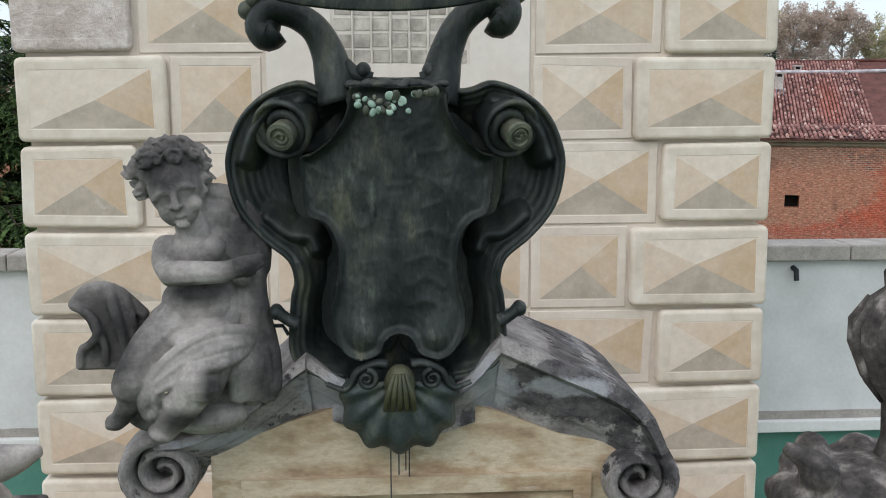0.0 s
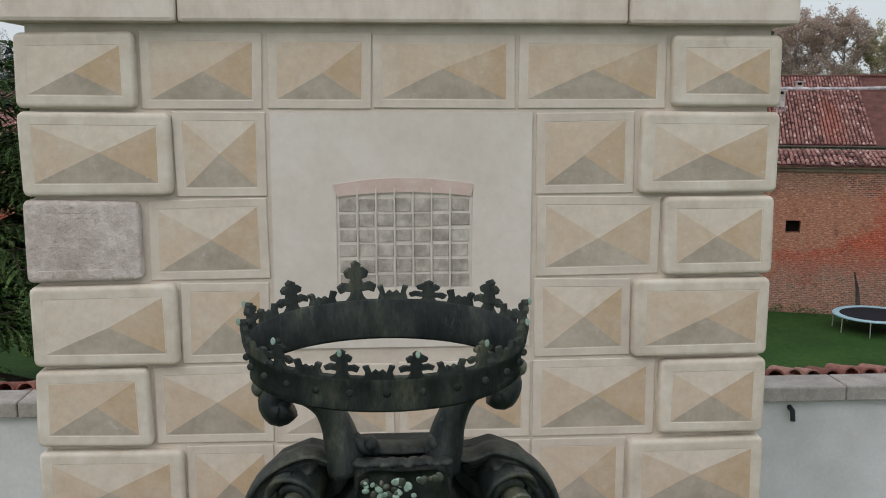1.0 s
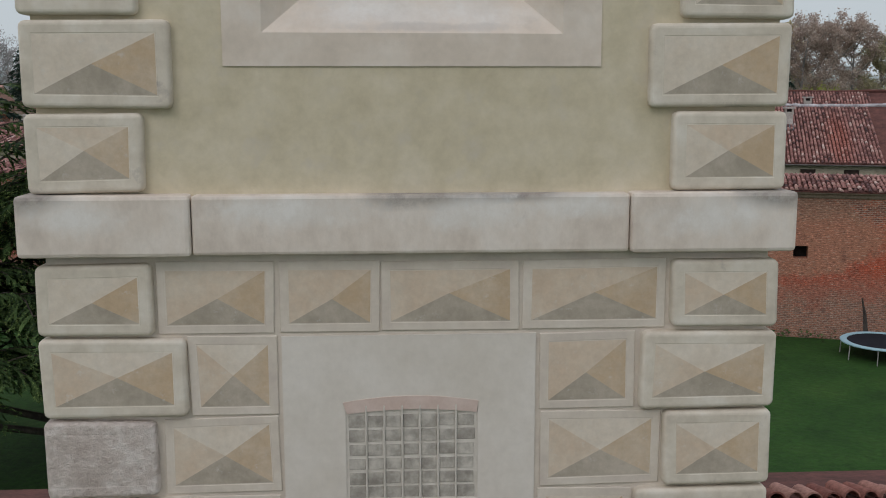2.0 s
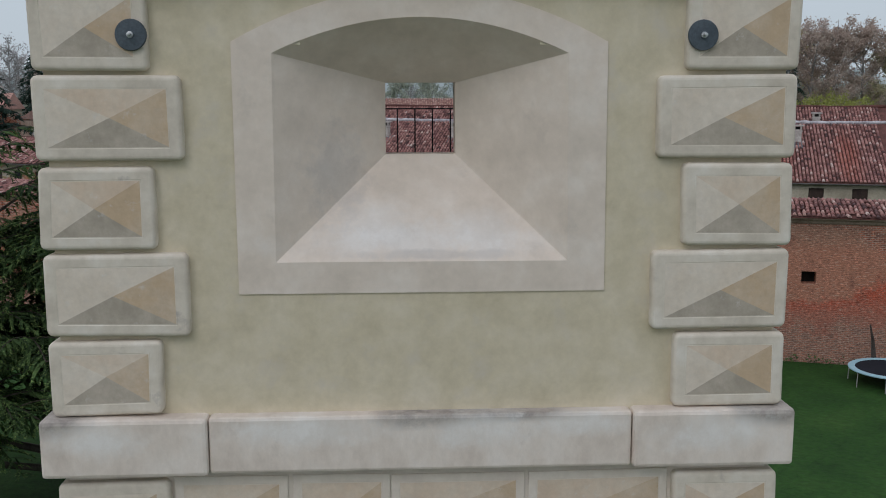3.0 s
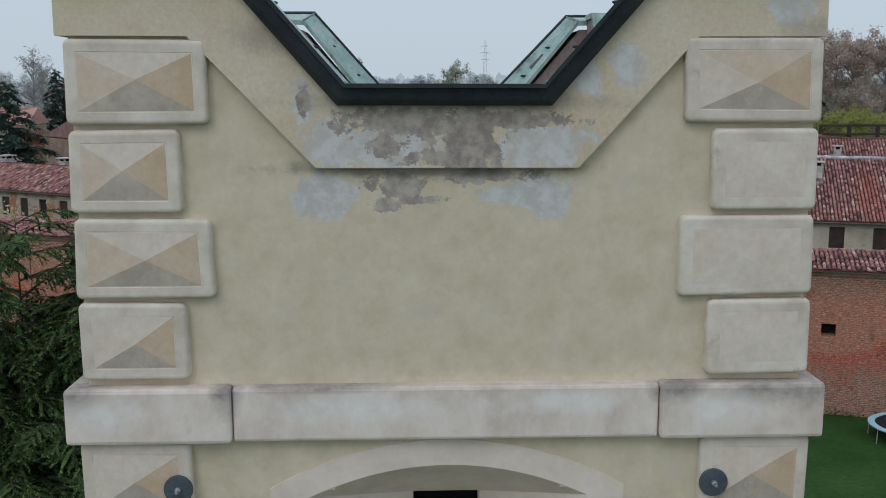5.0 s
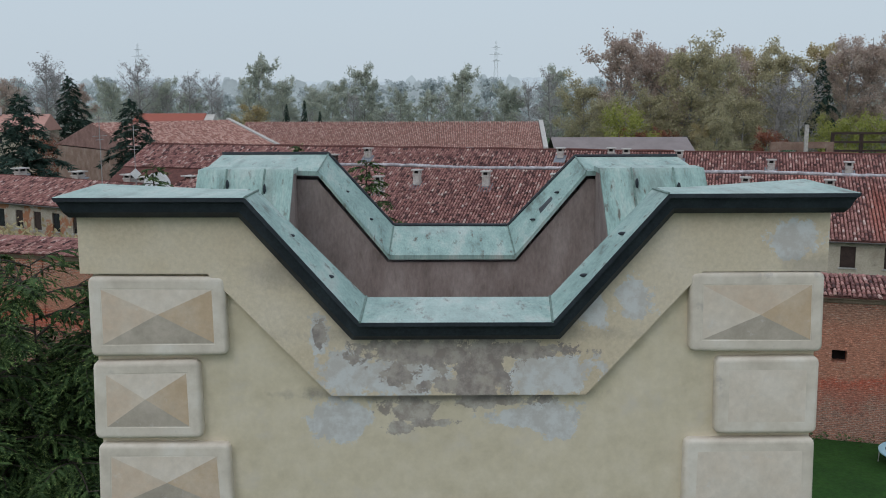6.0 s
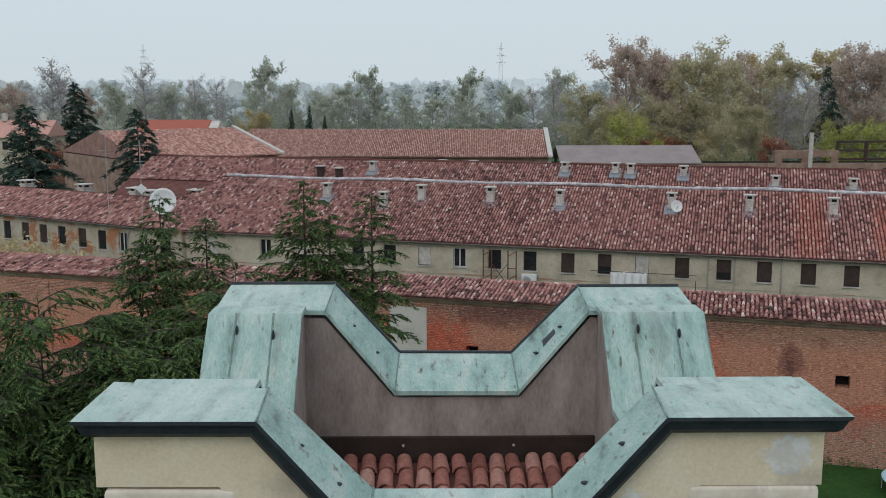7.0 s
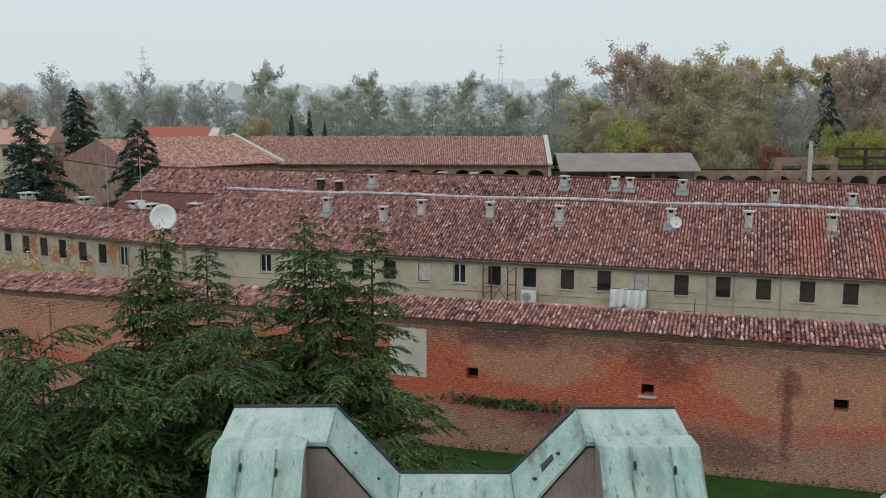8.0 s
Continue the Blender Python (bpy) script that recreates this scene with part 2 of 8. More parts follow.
copper = marked(mottled("green_patinated_copper", [(0.30, (0.120, 0.150, 0.128)), (0.40, (0.230, 0.340, 0.310)), (0.52, (0.300, 0.430, 0.390)), (0.60, (0.365, 0.468, 0.425)), (0.70, (0.430, 0.480, 0.432)), (0.80, (0.330, 0.450, 0.410))], 1.8, 22, 0.62, 0.25, grain=0.3, patch=((0.115, 0.108, 0.088), 5.2, 0.58, 0.11), stretch=(2.8, 0.8, 0.6)), [
    # paler ovals on the capping's flat tops
    ((0.62, 0.655, 0.62), (0.54, 0.60, 0.56), 0.3, 0.5, 2.2, [(-2.1, 20.24, 0.55, 0.12), (2.1, 20.25, 0.6, 0.12), (0.0, 19.38, 0.5, 0.06)]),
    ((0.10, 0.095, 0.08), (0.17, 0.19, 0.165), 0.35, 0.5, 3.2, [(-1.85, 19.9, 0.05, 0.3), (2.2, 19.85, 0.1, 0.25), (-2.3, 19.9, 0.03, 0.3), (1.95, 19.9, 0.04, 0.3)])], 6.0)
seam_mat = mottled("dark_patina_seam", [(0.3, (0.10, 0.14, 0.12)), (0.7, (0.22, 0.33, 0.29))], 8, 40, 0.6, 0.2)
dark_metal = mottled("blackened_fascia", [(0.3, (0.012, 0.016, 0.022)), (0.7, (0.03, 0.038, 0.045))], 5, 40, 0.55, 0.1)
plate_mat = mottled("slate_blue_iron", [(0.3, (0.055, 0.07, 0.085)), (0.7, (0.09, 0.11, 0.13))], 6, 50, 0.5, 0.1)
bolt_mat = mottled("pale_steel", [(0.3, (0.35, 0.36, 0.36)), (0.7, (0.55, 0.56, 0.56))], 9, 50, 0.4, 0.1, metal=0.7)
flash_mat = mottled("dark_brown_flashing", [(0.3, (0.02, 0.014, 0.012)), (0.7, (0.04, 0.03, 0.026))], 4, 40, 0.5, 0.1)
# near-black colour put in for the shade inside rooms, flues, holes and arches
inside_shade = mottled("inside_shade_black", [(0.3, (0.012, 0.012, 0.012)), (0.7, (0.03, 0.028, 0.026))], 3, 20, 0.95, 0.1)
bronze = mottled("verdigris_bronze", [(0.25, (0.010, 0.013, 0.013)), (0.45, (0.022, 0.028, 0.027)), (0.57, (0.046, 0.054, 0.048)), (0.72, (0.12, 0.122, 0.078))], 4.5, 44, 0.5, 0.4, metal=0.2, grain=0.45, patch=((0.12, 0.135, 0.115), 7.0, 0.60, 0.16), stretch=(1.5, 1, 0.55))
patina = mottled("pale_verdigris", [(0.3, (0.22, 0.32, 0.26)), (0.7, (0.42, 0.55, 0.46))], 12, 60, 0.8, 0.3)
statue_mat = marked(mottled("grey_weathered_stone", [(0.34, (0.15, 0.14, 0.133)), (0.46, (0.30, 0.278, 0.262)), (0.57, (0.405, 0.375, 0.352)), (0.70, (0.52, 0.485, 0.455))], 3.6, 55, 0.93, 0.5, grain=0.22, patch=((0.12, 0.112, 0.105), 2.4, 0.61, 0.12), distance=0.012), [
    # blackened hair and cloth; small ovals paint in shade under forearm and legs
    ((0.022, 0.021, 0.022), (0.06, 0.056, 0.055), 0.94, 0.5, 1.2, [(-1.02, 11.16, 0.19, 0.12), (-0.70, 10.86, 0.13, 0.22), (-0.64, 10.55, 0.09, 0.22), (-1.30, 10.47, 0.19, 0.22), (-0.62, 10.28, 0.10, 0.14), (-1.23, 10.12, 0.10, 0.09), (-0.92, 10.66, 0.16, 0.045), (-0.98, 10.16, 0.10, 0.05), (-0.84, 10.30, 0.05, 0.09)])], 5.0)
ped_mat = marked(mottled("lichened_pediment_stone", [(0.28, (0.12, 0.112, 0.112)), (0.42, (0.29, 0.27, 0.265)), (0.56, (0.43, 0.395, 0.38)), (0.72, (0.58, 0.545, 0.525))], 5.0, 60, 0.95, 0.9, grain=0.35, patch=((0.05, 0.046, 0.05), 9.0, 0.60, 0.07), distance=0.03), [
    ((0.04, 0.037, 0.042), (0.15, 0.14, 0.145), 0.85, 0.10, 3.6, [(0.80, 10.12, 0.42, 0.10), (1.02, 9.95, 0.10, 0.22), (0.55, 10.26, 0.34, 0.06), (0.88, 9.92, 0.06, 0.14), (-0.50, 10.02, 0.16, 0.04), (0.24, 10.02, 0.10, 0.08)]),
    ((0.55, 0.56, 0.585), (0.42, 0.43, 0.46), 0.8, 0.2, 2.4, [(-0.42, 10.17, 0.12, 0.10), (0.28, 10.20, 0.10, 0.14), (0.62, 10.20, 0.16, 0.05), (-0.85, 9.98, 0.2, 0.04)])], 7.0)
ochre_stone = mottled("ochre_veined_stone", [(0.32, (0.24, 0.165, 0.105)), (0.42, (0.41, 0.315, 0.205)), (0.53, (0.55, 0.465, 0.345)), (0.60, (0.40, 0.30, 0.19)), (0.66, (0.31, 0.215, 0.135)), (0.76, (0.58, 0.51, 0.41))], 1.9, 30, 0.9, 0.3, grain=0.2, stretch=(1, 1, 2.4))
urn_mat = mottled("blackened_stone", [(0.35, (0.03, 0.028, 0.027)), (0.52, (0.10, 0.09, 0.085)), (0.68, (0.33, 0.30, 0.28))], 6.0, 40, 0.93, 0.5, grain=0.3)
wing_mat = mottled("cool_white_wall", [(0.3, (0.56, 0.57, 0.57)), (0.6, (0.68, 0.69, 0.70)), (0.8, (0.74, 0.75, 0.76))], 1.2, 25, 0.9, 0.1, grain=0.08)
coping_mat = mottled("grey_coping_stone", [(0.3, (0.28, 0.26, 0.24)), (0.7, (0.44, 0.41, 0.38))], 4, 35, 0.95, 0.4, grain=0.25)
teal_mat = mottled("teal_paint", [(0.3, (0.08, 0.22, 0.18)), (0.7, (0.12, 0.28, 0.23))], 2, 30, 0.6, 0.1, grain=0.1)
white_trim = mottled("white_moulding", [(0.3, (0.66, 0.67, 0.67)), (0.7, (0.78, 0.78, 0.78))], 3, 30, 0.8, 0.1, grain=0.08)
TILES = [(0.0, (0.075, 0.044, 0.044)), (0.14, (0.195, 0.095, 0.088)), (0.45, (0.340, 0.168, 0.148)), (0.78, (0.425, 0.222, 0.192)), (0.93, (0.50, 0.31, 0.265)), (1.0, (0.66, 0.52, 0.465))]
tile_mat = by_piece("weathered_clay_tiles", TILES, fine=6, grain=0.4)
main_tile_mat = marked(by_piece("weathered_clay_tiles_with_repair", TILES, fine=6, grain=0.4), [((0.50, 0.15, 0.095), (0.40, 0.12, 0.08), 0.42, 0.45, 1.4, [(7.2, 9.66, 1.2, 2.5), (12.6, 9.4, 0.8, 1.6)])], 1.2)
# pans in a darkened tile red: shade between the cover tiles painted in
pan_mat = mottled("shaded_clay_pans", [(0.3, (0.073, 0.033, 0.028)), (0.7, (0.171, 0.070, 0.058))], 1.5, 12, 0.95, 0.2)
near_tile_mat = by_piece("rose_clay_tile", [(0.0, (0.20, 0.075, 0.06)), (0.5, (0.33, 0.14, 0.11)), (1.0, (0.46, 0.27, 0.22))], island=False, fine=18, grain=0.4)
grey_tile_mat = by_piece("faded_barn_tiles", [(0.0, (0.28, 0.145, 0.12)), (0.5, (0.45, 0.245, 0.20)), (1.0, (0.60, 0.41, 0.345))], fine=4, grain=0.3)
# darker than the barn's tiles, again painting in the shade between them
faded_pan_mat = mottled("faded_clay_pans", [(0.3, (0.20, 0.11, 0.095)), (0.7, (0.33, 0.20, 0.17))], 0.8, 6, 0.95, 0.2)
ridge_mat = mottled("mortared_ridge", [(0.3, (0.27, 0.245, 0.25)), (0.5, (0.45, 0.43, 0.45)), (0.7, (0.70, 0.68, 0.70))], 1.8, 10, 0.95, 0.3, patch=((0.22, 0.12, 0.10), 2.2, 0.6, 0.1))
stucco = mottled("grey_beige_stucco", [(0.25, (0.31, 0.265, 0.20)), (0.5, (0.475, 0.42, 0.325)), (0.75, (0.58, 0.525, 0.425))], 0.6, 8, 0.95, 0.15, grain=0.25, patch=((0.19, 0.165, 0.135), 0.8, 0.62, 0.12), shift=False)
stucco_warm = mottled("peeling_tan_stucco", [(0.25, (0.284, 0.234, 0.173)), (0.5, (0.401, 0.351, 0.277)), (0.7, (0.492, 0.442, 0.368))], 0.5, 8, 0.95, 0.15, grain=0.2, patch=((0.36, 0.165, 0.09), 0.42, 0.53, 0.06), shift=False)
chimney_mat = mottled("pale_chimney_render", [(0.3, (0.36, 0.325, 0.29)), (0.5, (0.50, 0.465, 0.43)), (0.7, (0.62, 0.585, 0.55))], 2.5, 14, 0.95, 0.2, patch=((0.24, 0.20, 0.17), 3.0, 0.62, 0.1))
sheet_mat = mottled("lead_flashing", [(0.3, (0.16, 0.18, 0.20)), (0.7, (0.28, 0.30, 0.33))], 3, 20, 0.6, 0.1)
pane_mat = mottled("dark_window", [(0.3, (0.015, 0.016, 0.018)), (0.7, (0.035, 0.036, 0.04))], 1.5, 8, 0.25, 0.0)
frame_mat = mottled("white_window_frame", [(0.3, (0.55, 0.54, 0.51)), (0.7, (0.66, 0.65, 0.62))], 3, 20, 0.7, 0.0)
shutter_mat = mottled("brown_shutter", [(0.3, (0.036, 0.024, 0.020)), (0.7, (0.070, 0.046, 0.038))], 3, 20, 0.8, 0.1)
sill_mat = mottled("pale_sill", [(0.3, (0.42, 0.40, 0.37)), (0.7, (0.55, 0.53, 0.5))], 3, 20, 0.9, 0.1)
white_metal = mottled("white_enamel", [(0.3, (0.62, 0.63, 0.62)), (0.7, (0.74, 0.74, 0.73))], 3, 20, 0.5, 0.0)
rust_mat = mottled("rusted_scaffold", [(0.3, (0.10, 0.04, 0.03)), (0.7, (0.19, 0.075, 0.05))], 5, 20, 0.8, 0.1)
pipe_mat = mottled("grey_pipe", [(0.3, (0.25, 0.25, 0.24)), (0.7, (0.38, 0.37, 0.36))], 5, 20, 0.6, 0.0)
# gutter darkened beyond its own grey: eave shade painted into it
gutter_mat = mottled("eave_shade_gutter", [(0.3, (0.09, 0.08, 0.075)), (0.7, (0.17, 0.155, 0.145))], 1.5, 20, 0.6, 0.0)
barn_roof_mat = mottled("grey_sheet_roof", [(0.3, (0.20, 0.17, 0.165)), (0.7, (0.26, 0.225, 0.22))], 0.4, 6, 0.8, 0.1, grain=0.1)
arcade_mat = mottled("arcade_brick", [(0.3, (0.19, 0.12, 0.09)), (0.5, (0.27, 0.18, 0.14)), (0.7, (0.34, 0.26, 0.21))], 0.5, 5, 0.95, 0.2, grain=0.3)
red_roof_mat = by_piece("new_red_tiles", [(0.0, (0.27, 0.075, 0.05)), (1.0, (0.36, 0.12, 0.085))], fine=5, grain=0.2)
house_mat = mottled("cream_house_wall", [(0.3, (0.42, 0.40, 0.36)), (0.7, (0.55, 0.53, 0.49))], 0.6, 6, 0.9, 0.1, grain=0.1)
grass_mat = mottled("damp_lawn", [(0.25, (0.010, 0.040, 0.004)), (0.5, (0.019, 0.066, 0.007)), (0.75, (0.036, 0.088, 0.013))], 0.3, 3.2, 0.95, 0.5, grain=0.5, distance=0.08, shift=False)
rim_mat = mottled("pale_blue_pad", [(0.3, (0.30, 0.50, 0.58)), (0.7, (0.42, 0.60, 0.66))], 3, 20, 0.5, 0.1, grain=0.1)
mesh_mat = mottled("black_jump_mat", [(0.3, (0.008, 0.010, 0.016)), (0.7, (0.016, 0.018, 0.026))], 2, 60, 0.97, 0.1)
net_mat = mottled("brown_net", [(0.3, (0.05, 0.04, 0.035)), (0.7, (0.09, 0.075, 0.065))], 4, 60, 0.9, 0.1)
bark = mottled("dark_bark", [(0.3, (0.04, 0.032, 0.026)), (0.7, (0.09, 0.075, 0.06))], 3, 16, 0.95, 0.6, grain=0.4, stretch=(1, 1, 0.25))
# far trunks lightened: mist painted into the bark colour
pale_bark = mottled("mist_paled_bark", [(0.3, (0.24, 0.23, 0.22)), (0.7, (0.36, 0.345, 0.33))], 1.0, 6, 0.95, 0.0, grain=0.2)
# dark inner needles, light tips: the crown's shade and lit tops painted in
needle_mat = by_piece("cedar_needles", [(0.0, (0.012, 0.028, 0.008)), (0.5, (0.038, 0.074, 0.021)), (1.0, (0.078, 0.128, 0.038))], fine=0.9, grain=0.35, bump=0)
lit_needle_mat = by_piece("lit_cedar_needle_tips", [(0.0, (0.052, 0.100, 0.028)), (0.5, (0.130, 0.205, 0.056)), (1.0, (0.25, 0.32, 0.10))], fine=0.9, grain=0.35, bump=0)
# lightened and blued to put the mist into the needle colour
spruce_mat = by_piece("spruce_needles", [(0.0, (0.016, 0.034, 0.028)), (0.6, (0.036, 0.068, 0.050)), (1.0, (0.066, 0.105, 0.074))], fine=2, grain=0.2, bump=0)
# leaf colours paled and greyed: the mist before the far woods painted in
LEAVES = {
    "brown": [(0.0, (0.42, 0.335, 0.285)), (0.5, (0.54, 0.435, 0.37)), (1.0, (0.63, 0.535, 0.445))],
    "olive": [(0.0, (0.35, 0.33, 0.22)), (0.5, (0.48, 0.445, 0.285)), (1.0, (0.60, 0.54, 0.34))],
    "gold": [(0.0, (0.36, 0.29, 0.15)), (0.5, (0.50, 0.42, 0.23)), (1.0, (0.60, 0.53, 0.32))],
    "lime": [(0.0, (0.24, 0.27, 0.06)), (0.5, (0.38, 0.40, 0.11)), (1.0, (0.52, 0.52, 0.19))],
    "rust": [(0.0, (0.22, 0.09, 0.06)), (0.5, (0.34, 0.14, 0.095)), (1.0, (0.44, 0.22, 0.14))],
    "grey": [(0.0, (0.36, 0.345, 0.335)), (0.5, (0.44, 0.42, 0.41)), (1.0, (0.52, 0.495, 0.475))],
    "far_mist": [(0.0, (0.62, 0.67, 0.68)), (0.5, (0.67, 0.715, 0.72)), (1.0, (0.72, 0.755, 0.75))],
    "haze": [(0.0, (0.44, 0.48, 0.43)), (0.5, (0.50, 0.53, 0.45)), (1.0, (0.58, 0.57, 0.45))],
}
leaf_mats = {k: by_piece("leaves_" + k, v, fine=1.5, grain=0.2, bump=0) for k, v in LEAVES.items()}
for m in leaf_mats.values():
    # thin leaves let light through
    nd, lk = m.node_tree.nodes, m.node_tree.links
    sh = nd["Principled BSDF"]
    thin, both_ = nd.new("ShaderNodeBsdfTranslucent"), nd.new("ShaderNodeMixShader")
    lk.new(sh.inputs["Base Color"].links[0].from_socket, thin.inputs["Color"])
    both_.inputs[0].default_value = 0.5
    lk.new(sh.outputs[0], both_.inputs[1])
    lk.new(thin.outputs[0], both_.inputs[2])
    lk.new(both_.outputs[0], nd["Material Output"].inputs["Surface"])


weed_mat = by_piece("dark_weeds", [(0.0, (0.03, 0.05, 0.018)), (0.6, (0.07, 0.10, 0.035)), (1.0, (0.13, 0.16, 0.06))], fine=2, grain=0.3, bump=0)


def brick_material():
    """Old brickwork: courses of red and buff brick, an orange-red zone, grey lime stains and a dark damp foot."""
    m, nodes, links, sh, co = start_mat("old_brick", 0.95, shift=False)
    sep = nodes.new("ShaderNodeSeparateXYZ")
    links.new(co, sep.inputs[0])
    com = nodes.new("ShaderNodeCombineXYZ")
    links.new(sep.outputs["X"], com.inputs["X"])
    links.new(sep.outputs["Z"], com.inputs["Y"])
    br = nodes.new("ShaderNodeTexBrick")
    links.new(com.outputs[0], br.inputs["Vector"])
    for key, val in (("Scale", 1.0), ("Brick Width", 0.29), ("Row Height", 0.115), ("Mortar Size", 0.020), ("Mortar Smooth", 0.3), ("Bias", -0.1)):
        br.inputs[key].default_value = val
    br.inputs["Color1"].default_value = (0.47, 0.145, 0.08, 1)
    br.inputs["Color2"].default_value = (0.12, 0.05, 0.042, 1)
    br.inputs["Mortar"].default_value = (0.42, 0.32, 0.25, 1)
    out = br.outputs["Color"]
    wob = noise_into(nodes, links, co, 0.7, 8, 0.74)

    region = lambda *q: oval_into(nodes, links, co, wob, *q)
    # fresh orange-red repairs through the middle of the wall, old buff brickwork, grey lime-washed foot
    out = blend_into(nodes, links, out, blend_into(nodes, links, out, (0.46, 0.085, 0.040), 0.74), region(-5, 4.4, 60, 2.6, 0.18, 2.4))
    buff = blend_into(nodes, links, out, (0.41, 0.225, 0.15), 0.70)
    for c in ((-11.2, 6.0, 4.6, 1.7), (6.8, 5.7, 6.4, 2.5), (-43, 5.5, 9, 2.0), (-58, 6.0, 6, 3.0)):
        out = blend_into(nodes, links, out, buff, region(*c, 0.09, 1.1))
    out = blend_into(nodes, links, out, blend_into(nodes, links, out, (0.29, 0.185, 0.14), 0.5), region(-5, 0.4, 70, 2.7, 0.25, 1.6))
    upper = region(-3, 8.2, 22, 1.3, 0.5, 1.4)
    out = blend_into(nodes, links, out, blend_into(nodes, links, out, (0.13, 0.075, 0.055), 0.5), upper)
    # purple-black damp stains
    for c in ((-2.6, 6.7, 1.9, 1.5), (5.2, 5.8, 0.85, 0.95), (5.2, 3.6, 0.35, 2.6), (-9.5, 2.4, 3.0, 1.0), (1.0, 1.2, 3.5, 1.2), (-13, 7.6, 3, 0.8)):
        out = blend_into(nodes, links, out, blend_into(nodes, links, out, (0.095, 0.036, 0.036), 0.58), region(*c, 0.3, 2.6))
    soot = noise_into(nodes, links, co, 0.9, 8, 0.75)
    sr = ramp_into(nodes, [(0.56, (0, 0, 0)), (0.72, (0.6, 0.6, 0.6))])
    links.new(soot.outputs["Fac"], sr.inputs[0])
    out = blend_into(nodes, links, out, (0.10, 0.05, 0.042), sr.outputs[0])
    flat = nodes.new("ShaderNodeMapping")
    flat.inputs["Scale"].default_value = (2.2, 1.0, 7.0)
    links.new(co, flat.inputs["Vector"])
    small = noise_into(nodes, links, flat.outputs[0], 2.0, 5, 0.85)
    tone = ramp_into(nodes, [(0.36, (0.30,) * 3), (0.45, (0.80,) * 3), (0.55, (1.08,) * 3), (0.64, (2.1,) * 3)])
    links.new(small.outputs["Fac"], tone.inputs[0])
    out = blend_into(nodes, links, out, tone.outputs[0], 1.0, "MULTIPLY")
    # ragged runs of pale mortar and of dark eaten joints along the courses
    run = nodes.new("ShaderNodeMapping")
    run.inputs["Scale"].default_value = (1.1, 1.0, 8.5)
    links.new(co, run.inputs["Vector"])
    for shift, col, edges in ((0.0, (0.60, 0.47, 0.37), ((0.56, 0.0), (0.64, 0.75))), (9.0, (0.045, 0.022, 0.02), ((0.57, 0.0), (0.66, 0.8)))):
        moved = nodes.new("ShaderNodeVectorMath")
        moved.inputs[1].default_value = (shift, 0, shift)
        links.new(run.outputs[0], moved.inputs[0])
        streak = noise_into(nodes, links, moved.outputs[0], 1.7, 7, 0.8)
        mask = ramp_into(nodes, [(e, (v, v, v)) for e, v in edges])
        links.new(streak.outputs["Fac"], mask.inputs[0])
        out = blend_into(nodes, links, out, col, mask.outputs[0])
    links.new(out, sh.inputs["Base Color"])
    bump_into(nodes, links, sh, br.outputs["Fac"], 0.5, -0.02)
    return m


brick_mat = brick_material()

# steel coloured near white, so the mist's paling sits in its colour
pylon_mat = mottled("mist_paled_steel", [(0.3, (0.72, 0.75, 0.77)), (0.7, (0.80, 0.82, 0.83))], 0.2, 3, 0.8, 0.0, grain=0.05)

